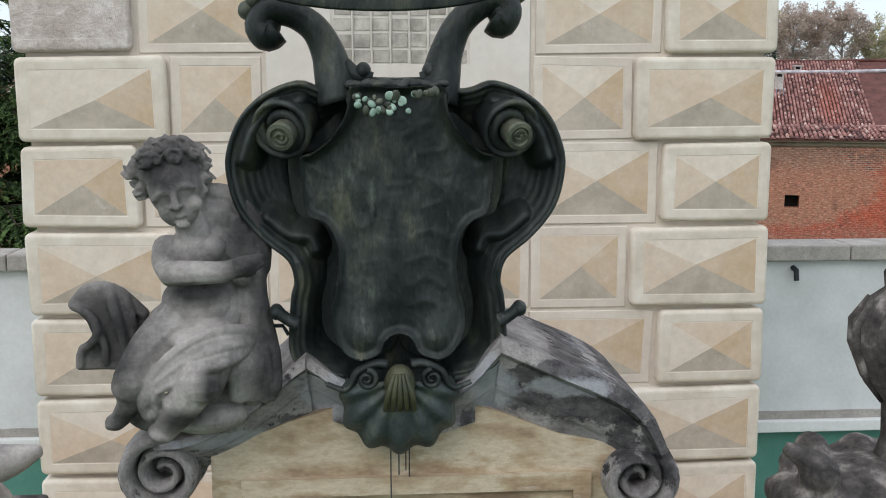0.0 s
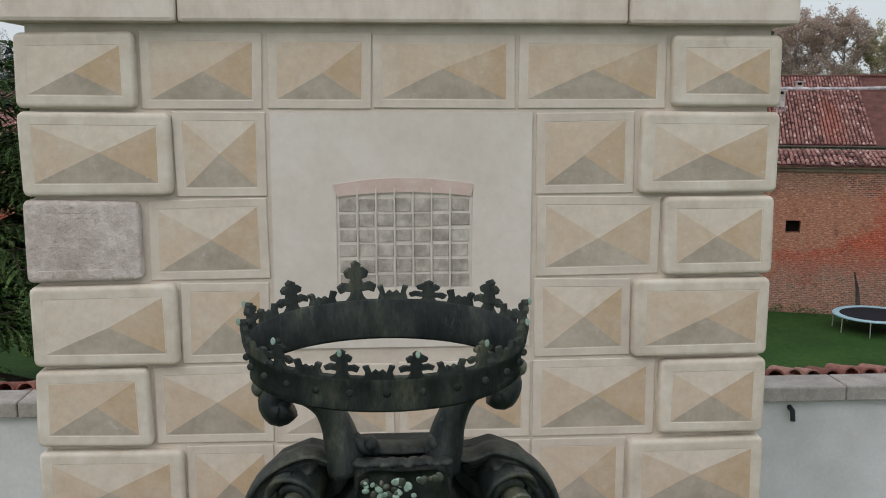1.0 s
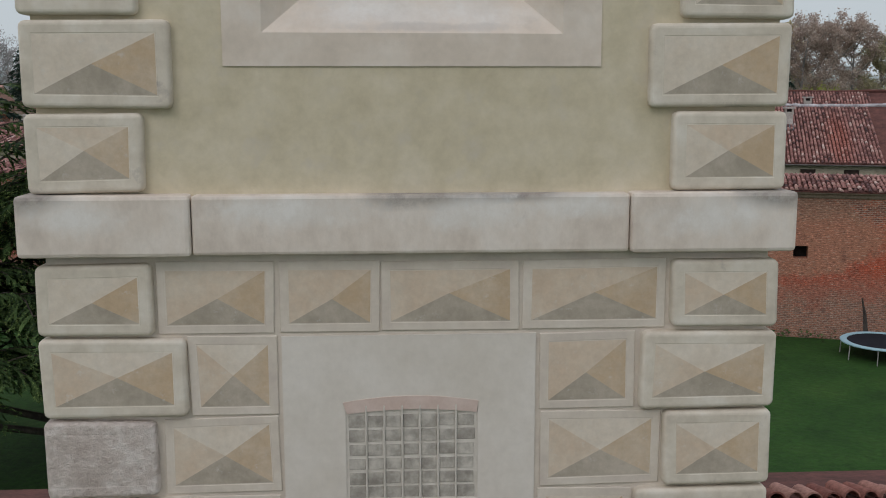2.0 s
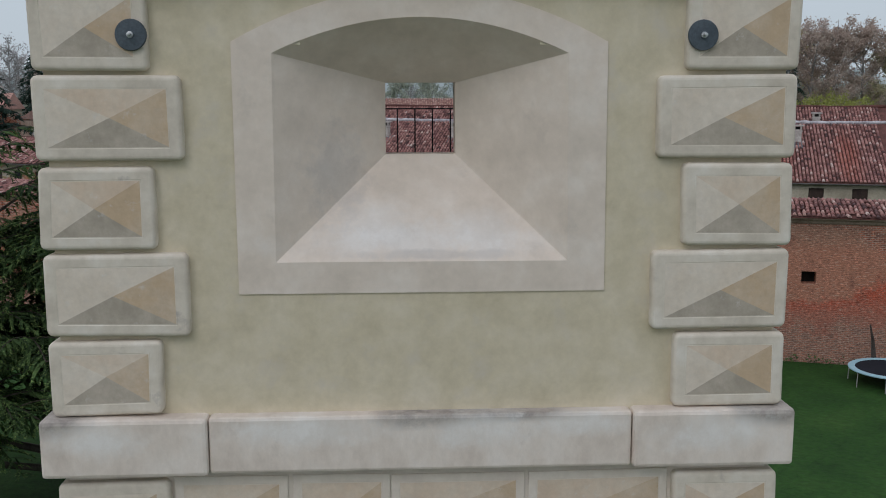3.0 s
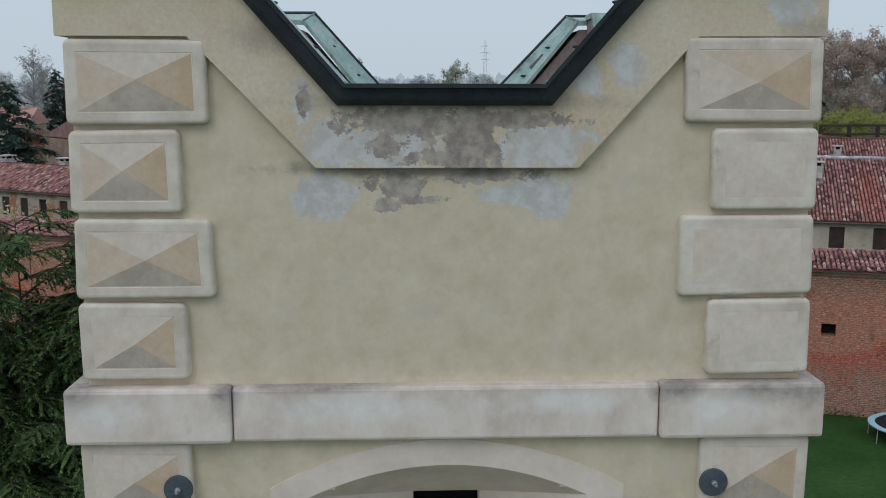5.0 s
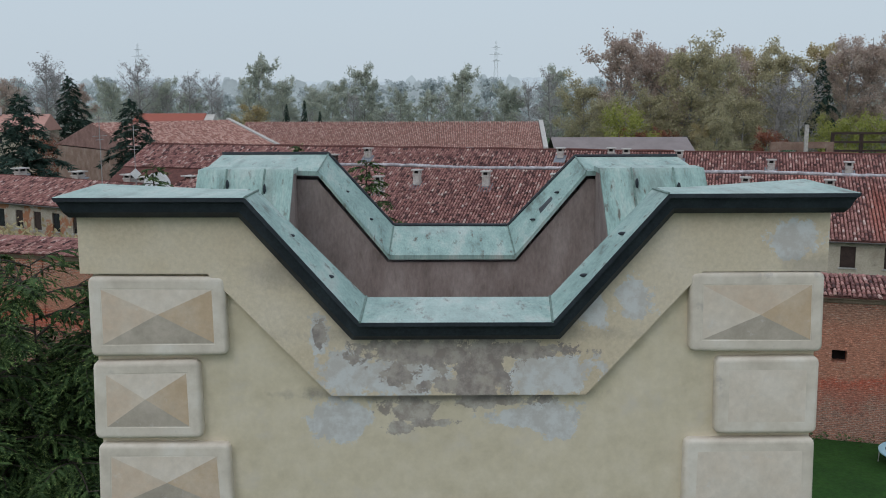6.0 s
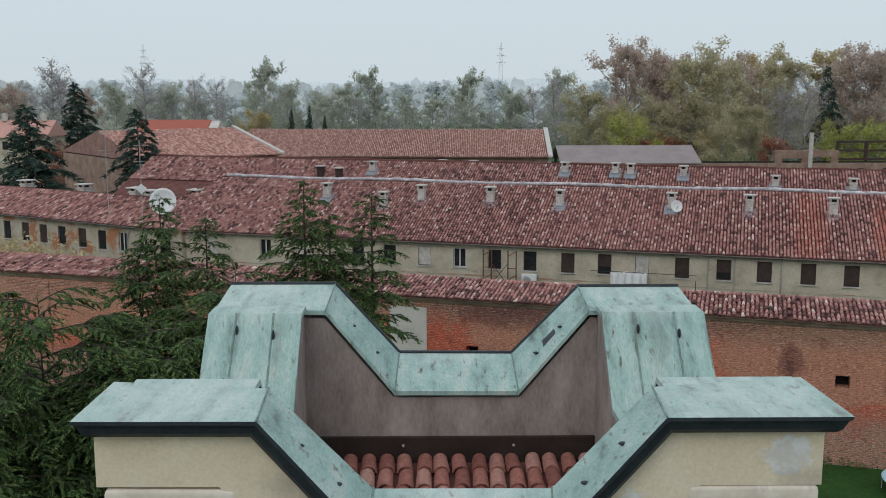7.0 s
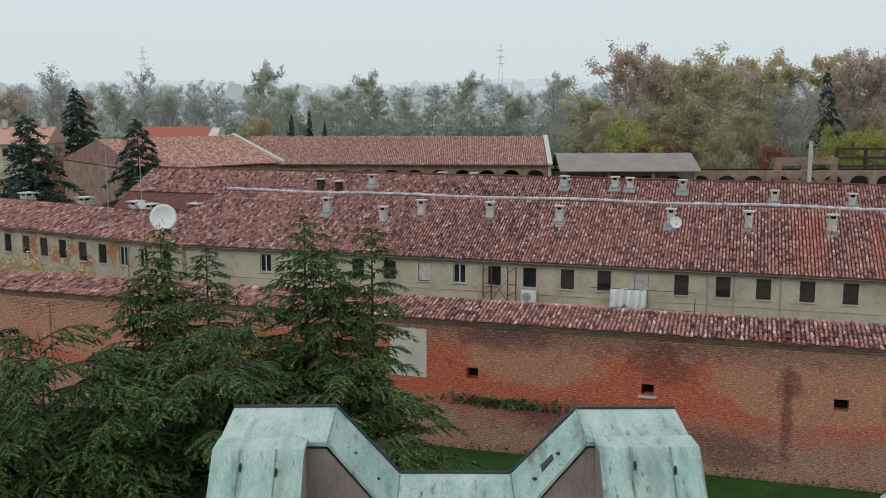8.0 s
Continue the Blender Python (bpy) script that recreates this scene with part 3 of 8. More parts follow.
# ---- shaping helpers ----
class Geo:
    """Points and faces of one mesh, with a material index for each face."""

    def __init__(self):
        self.v, self.f, self.m = [], [], []

    def add(self, verts, faces, mi=0):
        k = len(self.v)
        self.v.extend(tuple(p) for p in verts)
        self.f.extend(tuple(i + k for i in face) for face in faces)
        self.m.extend([mi] * len(faces))
        return self

    def box(self, x0, x1, y0, y1, z0, z1, mi=0):
        v = [(x, y, z) for x in (x0, x1) for y in (y0, y1) for z in (z0, z1)]
        return self.add(v, [(0, 1, 3, 2), (4, 6, 7, 5), (0, 4, 5, 1), (2, 3, 7, 6), (0, 2, 6, 4), (1, 5, 7, 3)], mi)

    def prism(self, poly, a, b, axis="y", mi=0):
        """A flat outline pushed from a to b along an axis. poly: (x, z) for y, (y, z) for x, (x, y) for z."""
        place = {"y": lambda p, d: (p[0], d, p[1]), "x": lambda p, d: (d, p[0], p[1]), "z": lambda p, d: (p[0], p[1], d)}[axis]
        n = len(poly)
        v = [place(p, a) for p in poly] + [place(p, b) for p in poly]
        return self.add(v, [tuple(range(n)), tuple(range(2 * n - 1, n - 1, -1))] + [(i, i + n, (i + 1) % n + n, (i + 1) % n) for i in range(n)], mi)

    def strip(self, lower, upper, mi=0, closed=False):
        """A ruled skin between two rows of as many points."""
        n = len(lower)
        return self.add(list(lower) + list(upper), [(i, (i + 1) % n, (i + 1) % n + n, i + n) for i in range(n if closed else n - 1)], mi)

    def tube(self, path, radii, seg=8, flat=1.0, mi=0, side=(0, 1, 0), caps=True):
        """A tube along a path. flat: how wide it is along side, against its other way."""
        path = [Vector(p) for p in path]
        n = len(path)
        if isinstance(radii, (int, float)):
            radii = [radii] * n
        side = Vector(side)
        rings = []
        for i, p in enumerate(path):
            way = (path[min(i + 1, n - 1)] - path[max(i - 1, 0)]).normalized()
            b = side - way * side.dot(way)
            b = b.normalized() if b.length > 1e-4 else way.orthogonal().normalized()
            c = way.cross(b)
            rings.append([p + (b * math.cos(2 * math.pi * j / seg) * flat + c * math.sin(2 * math.pi * j / seg)) * radii[i] for j in range(seg)])
        faces = [(i * seg + j, i * seg + (j + 1) % seg, (i + 1) * seg + (j + 1) % seg, (i + 1) * seg + j) for i in range(n - 1) for j in range(seg)]
        if caps:
            faces += [tuple(range(seg - 1, -1, -1)), tuple(range((n - 1) * seg, n * seg))]
        return self.add([q for r in rings for q in r], faces, mi)

    def lathe(self, profile, at, seg=20, mi=0):
        x, y, z = at
        n = len(profile)
        v = [(x + r * math.cos(2 * math.pi * j / seg), y + r * math.sin(2 * math.pi * j / seg), z + h) for r, h in profile for j in range(seg)]
        f = [(i * seg + j, i * seg + (j + 1) % seg, (i + 1) * seg + (j + 1) % seg, (i + 1) * seg + j) for i in range(n - 1) for j in range(seg)]
        f += [tuple(range(seg - 1, -1, -1)), tuple(range((n - 1) * seg, n * seg))]
        return self.add(v, f, mi)

    def ball(self, at, r, seg=14, rings=9, turn=None, mi=0):
        """An ellipsoid of the radii r, turned by a matrix."""
        v, f = [], []
        for i in range(rings + 1):
            a = math.pi * i / rings
            for j in range(seg):
                b = 2 * math.pi * j / seg
                p = Vector((r[0] * math.sin(a) * math.cos(b), r[1] * math.sin(a) * math.sin(b), r[2] * math.cos(a)))
                v.append(Vector(at) + (turn @ p if turn else p))
        for i in range(rings):
            for j in range(seg):
                f.append((i * seg + j, (i + 1) * seg + j, (i + 1) * seg + (j + 1) % seg, i * seg + (j + 1) % seg))
        return self.add(v, f, mi)

    def holed(self, x0, x1, z0, z1, y0, y1, holes, mi=0):
        """An upright wall from y0 to y1 with oblong openings (x0, x1, z0, z1) right through it."""
        xs = sorted({x0, x1, *[h[0] for h in holes], *[h[1] for h in holes]})
        zs = sorted({z0, z1, *[h[2] for h in holes], *[h[3] for h in holes]})
        inside = lambda x, z: any(h[0] < x < h[1] and h[2] < z < h[3] for h in holes)
        for a, b in zip(xs, xs[1:]):
            for c, d in zip(zs, zs[1:]):
                if not inside((a + b) / 2, (c + d) / 2):
                    self.add([(a, y0, c), (b, y0, c), (b, y0, d), (a, y0, d)], [(0, 1, 2, 3)], mi)
                    self.add([(a, y1, c), (b, y1, c), (b, y1, d), (a, y1, d)], [(3, 2, 1, 0)], mi)
        cells = {(i, k) for i in range(len(xs) - 1) for k in range(len(zs) - 1) if inside((xs[i] + xs[i + 1]) / 2, (zs[k] + zs[k + 1]) / 2)}
        for i, k in cells:
            a, b, c, d = xs[i], xs[i + 1], zs[k], zs[k + 1]
            for step, p, q in (((0, -1), (a, c), (b, c)), ((1, 0), (b, c), (b, d)), ((0, 1), (b, d), (a, d)), ((-1, 0), (a, d), (a, c))):
                if (i + step[0], k + step[1]) not in cells:
                    self.add([(p[0], y0, p[1]), (q[0], y0, q[1]), (q[0], y1, q[1]), (p[0], y1, p[1])], [(0, 3, 2, 1)], mi)
        self.add([(x0, y0, z0), (x1, y0, z0), (x1, y0, z1), (x0, y0, z1), (x0, y1, z0), (x1, y1, z0), (x1, y1, z1), (x0, y1, z1)], [(0, 1, 5, 4), (1, 2, 6, 5), (2, 3, 7, 6), (3, 0, 4, 7)], mi)
        return self

    def mesh(self, name, mats, smooth=False, tidy=False, round_by=0.0, steps=2):
        me = bpy.data.meshes.new(name)
        me.from_pydata(self.v, [], self.f)
        for m in mats if isinstance(mats, (list, tuple)) else [mats]:
            me.materials.append(m)
        me.polygons.foreach_set("material_index", self.m)
        if tidy or round_by:
            bm = bmesh.new()
            bm.from_mesh(me)
            bmesh.ops.remove_doubles(bm, verts=bm.verts, dist=1e-5)
            bmesh.ops.recalc_face_normals(bm, faces=bm.faces)
            if round_by:
                sharp = [e for e in bm.edges if len(e.link_faces) == 2 and e.calc_face_angle(0) > 0.5]
                bmesh.ops.bevel(bm, geom=sharp, offset=round_by, segments=steps, profile=0.5, affect="EDGES")
            bm.to_mesh(me)
            bm.free()
        if smooth:
            me.polygons.foreach_set("use_smooth", [True] * len(me.polygons))
        me.update()
        return me


def thing(name, label, category, at=(0, 0, 0), turn=0.0, group="", kind=""):
    e = new(name)
    e.location, e.rotation_euler = at, (0, 0, radians(turn))
    e.empty_display_size = 0.2
    return tagged(e, label, category, group, kind)


def part(name, geo, mats, parent, label="", smooth=False, tidy=True, round_by=0.0, steps=2):
    me = geo if isinstance(geo, bpy.types.Mesh) else geo.mesh(name, mats, smooth, tidy, round_by, steps)
    ob = new(name, me)
    ob.parent = parent
    if label:
        ob["label"] = label
    return ob


def solo(name, geo, mats, label, category, smooth=False, tidy=True, round_by=0.0, group="", kind="", at=(0, 0, 0), turn=0.0):
    ob = new(name, geo.mesh(name, mats, smooth, tidy, round_by))
    ob.location, ob.rotation_euler = at, (0, 0, radians(turn))
    return tagged(ob, label, category, group, kind)


def arc(cx, cz, r, a0, a1, n, r1=None):
    """Points (x, z) on an arc or spiral, from a0 to a1 degrees."""
    r1 = r if r1 is None else r1
    return [(cx + (r + (r1 - r) * i / (n - 1)) * math.cos(radians(a0 + (a1 - a0) * i / (n - 1))), cz + (r + (r1 - r) * i / (n - 1)) * math.sin(radians(a0 + (a1 - a0) * i / (n - 1)))) for i in range(n)]


def eased(points, n):
    """A smooth run of n points through a few given ones."""
    pts = [Vector(p) for p in points]
    pts = [pts[0] * 2 - pts[1]] + pts + [pts[-1] * 2 - pts[-2]]
    out = []
    for k in range(n):
        s = (len(pts) - 3) * k / (n - 1)
        i = min(int(s), len(pts) - 4)
        t = s - i
        a, b, c, d = pts[i:i + 4]
        out.append(0.5 * ((2 * b) + (c - a) * t + (2 * a - 5 * b + 4 * c - d) * t * t + (3 * b - a - 3 * c + d) * t ** 3))
    return out


def clay_tiles(u0, u1, low, high, pitch=0.21, step=0.36, rng=None, gap=0.0, sag=0.0, trim=None, slip=0.025, tilt=0.006):
    """Rows of half-round cover tiles on a slope. low, high: (y, z) of the eave and the ridge. trim: from and to in x for a height 0..1."""
    rng = rng or random.Random(5)
    g = Geo()
    run = Vector((0, high[0] - low[0], high[1] - low[1]))
    long = run.length
    up, out = run.normalized(), Vector((0, -(high[1] - low[1]), high[0] - low[0])).normalized()
    for r in range(int(long / step)):
        for c in range(int((u1 - u0) / pitch)):
            s0 = r * step + rng.uniform(-slip, slip)
            x = u0 + (c + 0.5) * pitch + rng.uniform(-0.014, 0.014)
            if trim:
                a, b = trim(s0 / long)
                if not a < x < b:
                    continue
            if gap and rng.random() < gap:
                continue
            w0, w1, h = pitch * 0.40, pitch * 0.31, pitch * 0.42
            lift = rng.uniform(0.0, 0.012) + 0.02
            drop = sag * math.sin(x * 0.21) * math.sin(math.pi * s0 / long)
            rows = []
            for s, w, l in ((s0, w0, lift + 0.04), (s0 + step * 1.12, w1, lift - 0.012)):
                base = Vector((x + rng.uniform(-tilt, tilt), low[0], low[1])) + up * s
                rows.append([base + Vector((w * math.cos(math.pi * k / 4), 0, 0)) + out * (l + drop + h * math.sin(math.pi * k / 4)) for k in range(5)])
            g.add(rows[0] + rows[1], [(i, i + 1, i + 6, i + 5) for i in range(4)] + [(4, 3, 2, 1, 0)])
    return g



def ridge_tiles(x0, x1, y, z, rng, long=0.42, r=0.13):
    """Half-round ridge tiles laid end to end along x, each a little askew."""
    g = Geo()
    x = x0
    while x < x1:
        dy, dz, a = rng.uniform(-0.03, 0.03), rng.uniform(-0.025, 0.03), rng.uniform(-0.03, 0.03)
        rows = [[(x + d * long * 1.1, y + dy + a * (d - 0.5) + k * math.cos(math.pi * i / 6), z + dz + k * math.sin(math.pi * i / 6)) for i in range(7)] for d, k in ((0, r), (1, r * 0.86))]
        g.add(rows[0] + rows[1], [(i, i + 1, i + 8, i + 7) for i in range(6)] + [(6, 5, 4, 3, 2, 1, 0), (7, 8, 9, 10, 11, 12, 13)])
        x += long
    return g


# ---- the rusticated tower ----
GROUND = -0.6
tower = thing("tower", "square rusticated tower of cream painted plaster with green copper cappings", "tower", (0, 0, GROUND))


def raised(geo):
    """Heights are given above sea level of the plan; the tower's own base is the ground."""
    geo.v = [(p[0], p[1], p[2] - GROUND) for p in geo.v]
    return geo


def tpart(name, geo, mats, label="", smooth=False, tidy=True, round_by=0.0, parent=None, steps=2):
    return part(name, raised(geo), mats, parent or tower, label, smooth, tidy, round_by, steps)


# front wall with the hole of the embrasure, back wall with the barred opening, side walls, roof deck
tpart("front_wall", Geo().holed(-2.55, 2.55, GROUND, 13.6, 0.0, 0.75, []), blocky, tidy=False)
tpart("front_wall", Geo().holed(-2.55, 2.55, 13.6, 17.1, 0.0, 0.75, [(-1.035, 1.035, 14.9, 16.48), (-0.82, 0.82, 16.48, 16.68)]), field, tidy=False)
tpart("back_wall", Geo().holed(-2.55, 2.55, GROUND, 17.1, 4.05, 4.75, [(-0.75, 0.95, 15.45, 16.9)]), field, tidy=False)
for s in (-1, 1):
    tpart("side_wall", Geo().box(min(s * 1.85, s * 2.55), max(s * 1.85, s * 2.55), 0.75, 4.05, GROUND, 17.1), field)
tpart("floor_slab", Geo().box(-1.85, 1.85, 0.75, 4.05, 15.2, 15.4), inside_shade)
tpart("roof_deck", Geo().box(-1.85, 1.85, 0.75, 4.05, 17.6, 17.8), inside_shade)

# splayed embrasure with a segmental head in a pale plaster surround
N_ARCH = 25
arch = lambda hw, z0, rise: [(hw * (1 - 2 * i / (N_ARCH - 1)), z0 + rise * (1 - (1 - 2 * i / (N_ARCH - 1)) ** 2)) for i in range(N_ARCH)]
outer = [(-1.29, 14.755), (1.30, 14.755)] + arch(1.29, 16.50, 0.36)
inner = [(-1.025, 14.98), (1.032, 14.975)] + arch(1.018, 16.425, 0.24)
hole = [(-0.255, 15.70), (0.268, 15.70)] + [(0.265 - 0.52 * i / (N_ARCH - 1), 16.23) for i in range(N_ARCH)]
ring = lambda pts, y: [(x, y, z) for x, z in pts]
g = Geo()
g.strip(ring(outer, 0.002), ring(outer, -0.012), closed=True)
g.strip(ring(outer, -0.012), ring(inner, -0.012), closed=True)
mid1 = [(a[0] + (b[0] - a[0]) * 0.03, a[1] + (b[1] - a[1]) * 0.03) for a, b in zip(inner, hole)]
g.strip(ring(inner, -0.012), ring(mid1, 0.008), closed=True)
g.strip(ring(mid1, 0.008), ring(hole, 0.56), closed=True)
g.strip(ring(hole, 0.56), ring(hole, 0.76), closed=True)
splay = tpart("embrasure", g, niche_mat, "pale grey plaster splayed opening with a segmental head", smooth=True)
splay.data.set_sharp_from_angle(angle=radians(24))
# iron bars in the rear opening
for x in (-0.56, -0.36, -0.155, 0.045, 0.245, 0.45, 0.65, 0.84):
    tpart("window_bar", Geo().tube([(x, 4.5, 15.4), (x, 4.5, 15.97)], 0.009, 6), dark_metal, "black iron bar")
tpart("top_rail", Geo().box(-0.75, 0.95, 4.49, 4.51, 15.963, 15.977), dark_metal, "thin black iron rail")


def facet_block(name, x0, x1, z0, z1, front, back, bevel, pale, kinds, rng, corner=0.006, border=0.05):
    """A rusticated block: rounded edges and corners, a flat border, and inside a thin groove a painted diamond point. kinds: paints below, right, above, left."""
    j = lambda d: rng.uniform(-d, d)
    g = Geo()
    c = [(x0 + j(.009), z0 + j(.009)), (x1 + j(.009), z0 + j(.009)), (x1 + j(.009), z1 + j(.009)), (x0 + j(.009), z1 + j(.009))]
    turns = ((1, 1, 180), (-1, 1, 270), (-1, -1, 0), (1, -1, 90))

    def outline(inset, y):
        r = max(corner + bevel - inset, 0.003) if corner > 0.01 else 0.003
        pts = []
        for (px, pz), (sx, sz, a0) in zip(c, turns):
            cx, cz = px + sx * (inset + r), pz + sz * (inset + r)
            pts += [(cx + r * math.cos(radians(a0 + 30 * k)), y, cz + r * math.sin(radians(a0 + 30 * k))) for k in range(4)]
        return pts

    flush = len(set(kinds)) == 1 and kinds[0] != 5
    rings = [outline(0.0, back)] + [outline(bevel * (1 - math.cos(radians(a))), front + bevel * (1 - math.sin(radians(a)))) for a in (0, 22, 45, 68, 90)]
    rings += [outline(bevel + 0.004, front), outline(bevel + border, front), outline(bevel + border + 0.003, front + (0.0004 if flush else 0.0022)), outline(bevel + border + 0.009, front + (0.0002 if flush else 0.0015))]
    for a, b in zip(rings, rings[1:]):
        g.strip(a, b, closed=True)
    last = rings[-1]
    apex = (x0 + (x1 - x0) * rng.uniform(0.47, 0.53), front - 0.008, z0 + (z1 - z0) * rng.uniform(0.47, 0.54))
    for q, mi in enumerate(kinds):
        run = [last[(4 * q + 2 + k) % 16] for k in range(5)]
        g.add(run + [apex], [(k, k + 1, 5) for k in range(4)], mi)
    ob = tpart(name, g, [pale, light_paint, peach_paint, ochre_paint, grey_paint, raw_stone])
    for p in ob.data.polygons:
        p.use_smooth = front + 0.0045 < p.center.y < front + bevel
    return ob


rng = random.Random(11)
LOW = [13.42, 12.885, 12.29, 11.70, 11.10, 10.505, 9.89, 9.31, 8.72, 8.13, 7.54]
MID = [16.90, 16.285, 15.675, 15.065, 14.455, 13.885]
TOP = [19.71, 19.11, 18.50, 17.90, 17.32]
for rows, first_wide in ((LOW, False), (MID, False), (TOP, True)):
    for k, (z1, z0) in enumerate(zip(rows, rows[1:])):
        wide = (k % 2 == 0) == first_wide
        for s in (-1, 1):
            inner_x = (1.625 if wide else 1.825) + rng.uniform(-0.015, 0.015)
            edge_x = 2.575 if rows is TOP else 2.617
            a, b = (-edge_x, -inner_x) if s < 0 else (inner_x, edge_x)
            kinds = [4, 3, 1 if rng.random() < 0.75 else 2, 2 if rng.random() < 0.7 else 1]
            if rows is MID or (s > 0 and rows is TOP):
                kinds[3] = 1
            if rows is TOP and s > 0 and k > 0:
                kinds = [1, 1, 1, 1]
            pale = lime
            if rows is LOW and k == 2 and s < 0:
                kinds, pale = [5, 5, 5, 5], raw_stone
            ob = facet_block("quoin_block", a, b, z0 + 0.018, z1 - 0.012, -0.08, 0.7, 0.034, pale, kinds, rng, corner=0.011)
            if pale is raw_stone:
                ob["label"] = "unpainted pinkish stone quoin block"

# painted panels in the lower field, round the blind window
FIELD_ROWS = list(zip(LOW, LOW[1:]))
for k, (z1, z0) in enumerate(FIELD_ROWS):
    lim = 1.60 if k % 2 else 1.80
    if k == 0:
        spans = [(-lim, -0.985), (-0.955, -0.25), (-0.235, 0.755), (0.77, lim)]
    elif k < 4:
        spans = [(-lim, -0.975), (0.905, lim)]
    else:
        cut = 0.2 if k % 2 else -0.1
        spans = [(-lim, -0.975), (-0.955, cut), (cut + 0.02, 0.885), (0.905, lim)]
    for a, b in spans:
        facet_block("painted_panel", a, b, z0 + 0.012, z1 - 0.012, -0.014, -0.002, 0.008, blocky, [4, 3, 2, 2] if k == 0 else [4, 3, rng.choice((1, 1, 2)), rng.choice((1, 2, 2))], rng)

# blind window: white plaster panel, shallow brick-red head, grey mortared infill with thin rods
tpart("plaster_panel", Geo().holed(-0.945, 0.872, 11.205, 12.87, -0.018, -0.003, [(-0.50, 0.455, 11.63, 12.33)]), panel_mat, "white plaster panel round a blind window", tidy=False)
head = [(-0.52 + 0.98 * i / 8, 12.375 + 0.045 * (1 - (i / 4 - 1) ** 2)) for i in range(9)]
tpart("window_head", Geo().prism([(-0.49, 12.29)] + [(0.445 - 0.935 * (1 - i / 6), 12.29 + 0.03 * (1 - (i / 3 - 1) ** 2)) for i in range(1, 6)] + [(0.445, 12.29)] + head[::-1], -0.024, -0.010), mottled("faded_brick_red", [(0.3, (0.56, 0.42, 0.36)), (0.7, (0.66, 0.54, 0.48))], 4, 16, 0.93, 0.1, grain=0.06), "faded brick-red segmental head")
infill = mottled("grey_mortared_infill", [(0.34, (0.29, 0.262, 0.228)), (0.48, (0.41, 0.378, 0.332)), (0.62, (0.57, 0.53, 0.47))], 7, 18, 0.95, 0.3, grain=0.14, shift=True)
mortar = mottled("pale_mortar", [(0.3, (0.60, 0.555, 0.49)), (0.7, (0.72, 0.675, 0.61))], 7, 20, 0.95, 0.2, grain=0.1)
tpart("infill_back", Geo().box(-0.50, 0.455, -0.006, -0.002, 11.63, 12.33), mortar, "pale mortar bed of the blocked window")
wob = lambda: rng.uniform(-0.006, 0.006)
for c in range(7):
    for r in range(6):
        x0, z0 = -0.475 + c * 0.130, 11.645 + r * 0.108
        if c == 6:
            x1 = 0.43
        else:
            x1 = x0 + 0.112
        tpart("infill_block", Geo().box(x0 + wob(), x1 + wob(), -0.0105, -0.006, z0 + wob(), z0 + 0.088 + wob()), infill, round_by=0.004, steps=1)
for c in range(6):
    x = -0.354 + c * 0.130
    tpart("window_rod", Geo().tube([(x, -0.022, 11.64), (x, -0.022, 12.35)], 0.006, 6), mortar, "thin pale iron rod")

# string courses, each of three blocks
for z0, z1, e in ((13.47, 13.885, -0.12), (16.89, 17.285, -0.11)):
    tpart("string_course", Geo().box(-1.525, 1.508, e, 0.3, z0, z1), band_mat, round_by=0.025)
    for a, b in ((-2.695, -1.53), (1.513, 2.695)):
        tpart("string_course", Geo().box(a, b, e - 0.035, 0.5, z0 - 0.004, z1 + 0.006), band_mat, round_by=0.03)

# tie-rod anchor plates
for x in (-1.93, 1.925):
    pl = tpart("anchor_plate", Geo().lathe([(0.0, 0), (0.101, 0), (0.105, 0.006), (0.105, 0.018), (0.1, 0.026), (0.0, 0.03)], (0, 0, 0), 32), plate_mat, "round slate-blue iron anchor plate", smooth=False)
    pl.location, pl.rotation_euler = (x, -0.083, 16.54 - GROUND), (radians(90), 0, 0)
    pl.data.transform(Matrix.Translation((0, 0, GROUND)))
    part("bolt", Geo().lathe([(0.0, 0.0), (0.022, 0.0), (0.022, 0.02), (0.012, 0.022), (0.012, 0.06), (0.0, 0.062)], (0, 0, 0.026), 10), bolt_mat, pl, "pale steel nut and rod end")

# parapets: high at the corners, dipping in a broad V in the middle of each side
VX = [-2.55, -1.43, -0.72, 0.68, 1.41, 2.55]
front_line = list(zip(VX, (20.10, 20.10, 19.26, 19.26, 20.11, 20.11)))
tpart("parapet_front", Geo().prism([(-2.55, 17.1), (2.55, 17.1)] + front_line[::-1], 0.0, 0.62), field)
frieze_low = [(-2.62, 19.72), (-1.745, 19.715), (-0.90, 18.83), (0.905, 18.825), (1.71, 19.71), (2.585, 19.71)]
frieze_up = [(-2.62, 20.12), (-1.44, 20.12), (-0.73, 19.28), (0.69, 19.28), (1.42, 20.13), (2.585, 20.13)]
g = Geo()
for y0, y1, a, b in ((-0.07, 0.02, frieze_low, frieze_up),):
    for i in range(5):
        g.add([(a[i][0], y0, a[i][1]), (a[i + 1][0], y0, a[i + 1][1]), (b[i + 1][0], y0, b[i + 1][1]), (b[i][0], y0, b[i][1])], [(0, 1, 2, 3)])
        g.add([(a[i][0], y0, a[i][1]), (a[i + 1][0], y0, a[i + 1][1]), (a[i + 1][0], y1, a[i + 1][1]), (a[i][0], y1, a[i][1])], [(3, 2, 1, 0)])
    for k in (0, 5):
        g.add([(a[k][0], y0, a[k][1]), (b[k][0], y0, b[k][1]), (b[k][0], 0.7, b[k][1]), (a[k][0], 0.7, a[k][1])], [(0, 1, 2, 3)])
tpart("frieze", g, frieze_mat, "ochre plaster frieze with peeling grey patches")


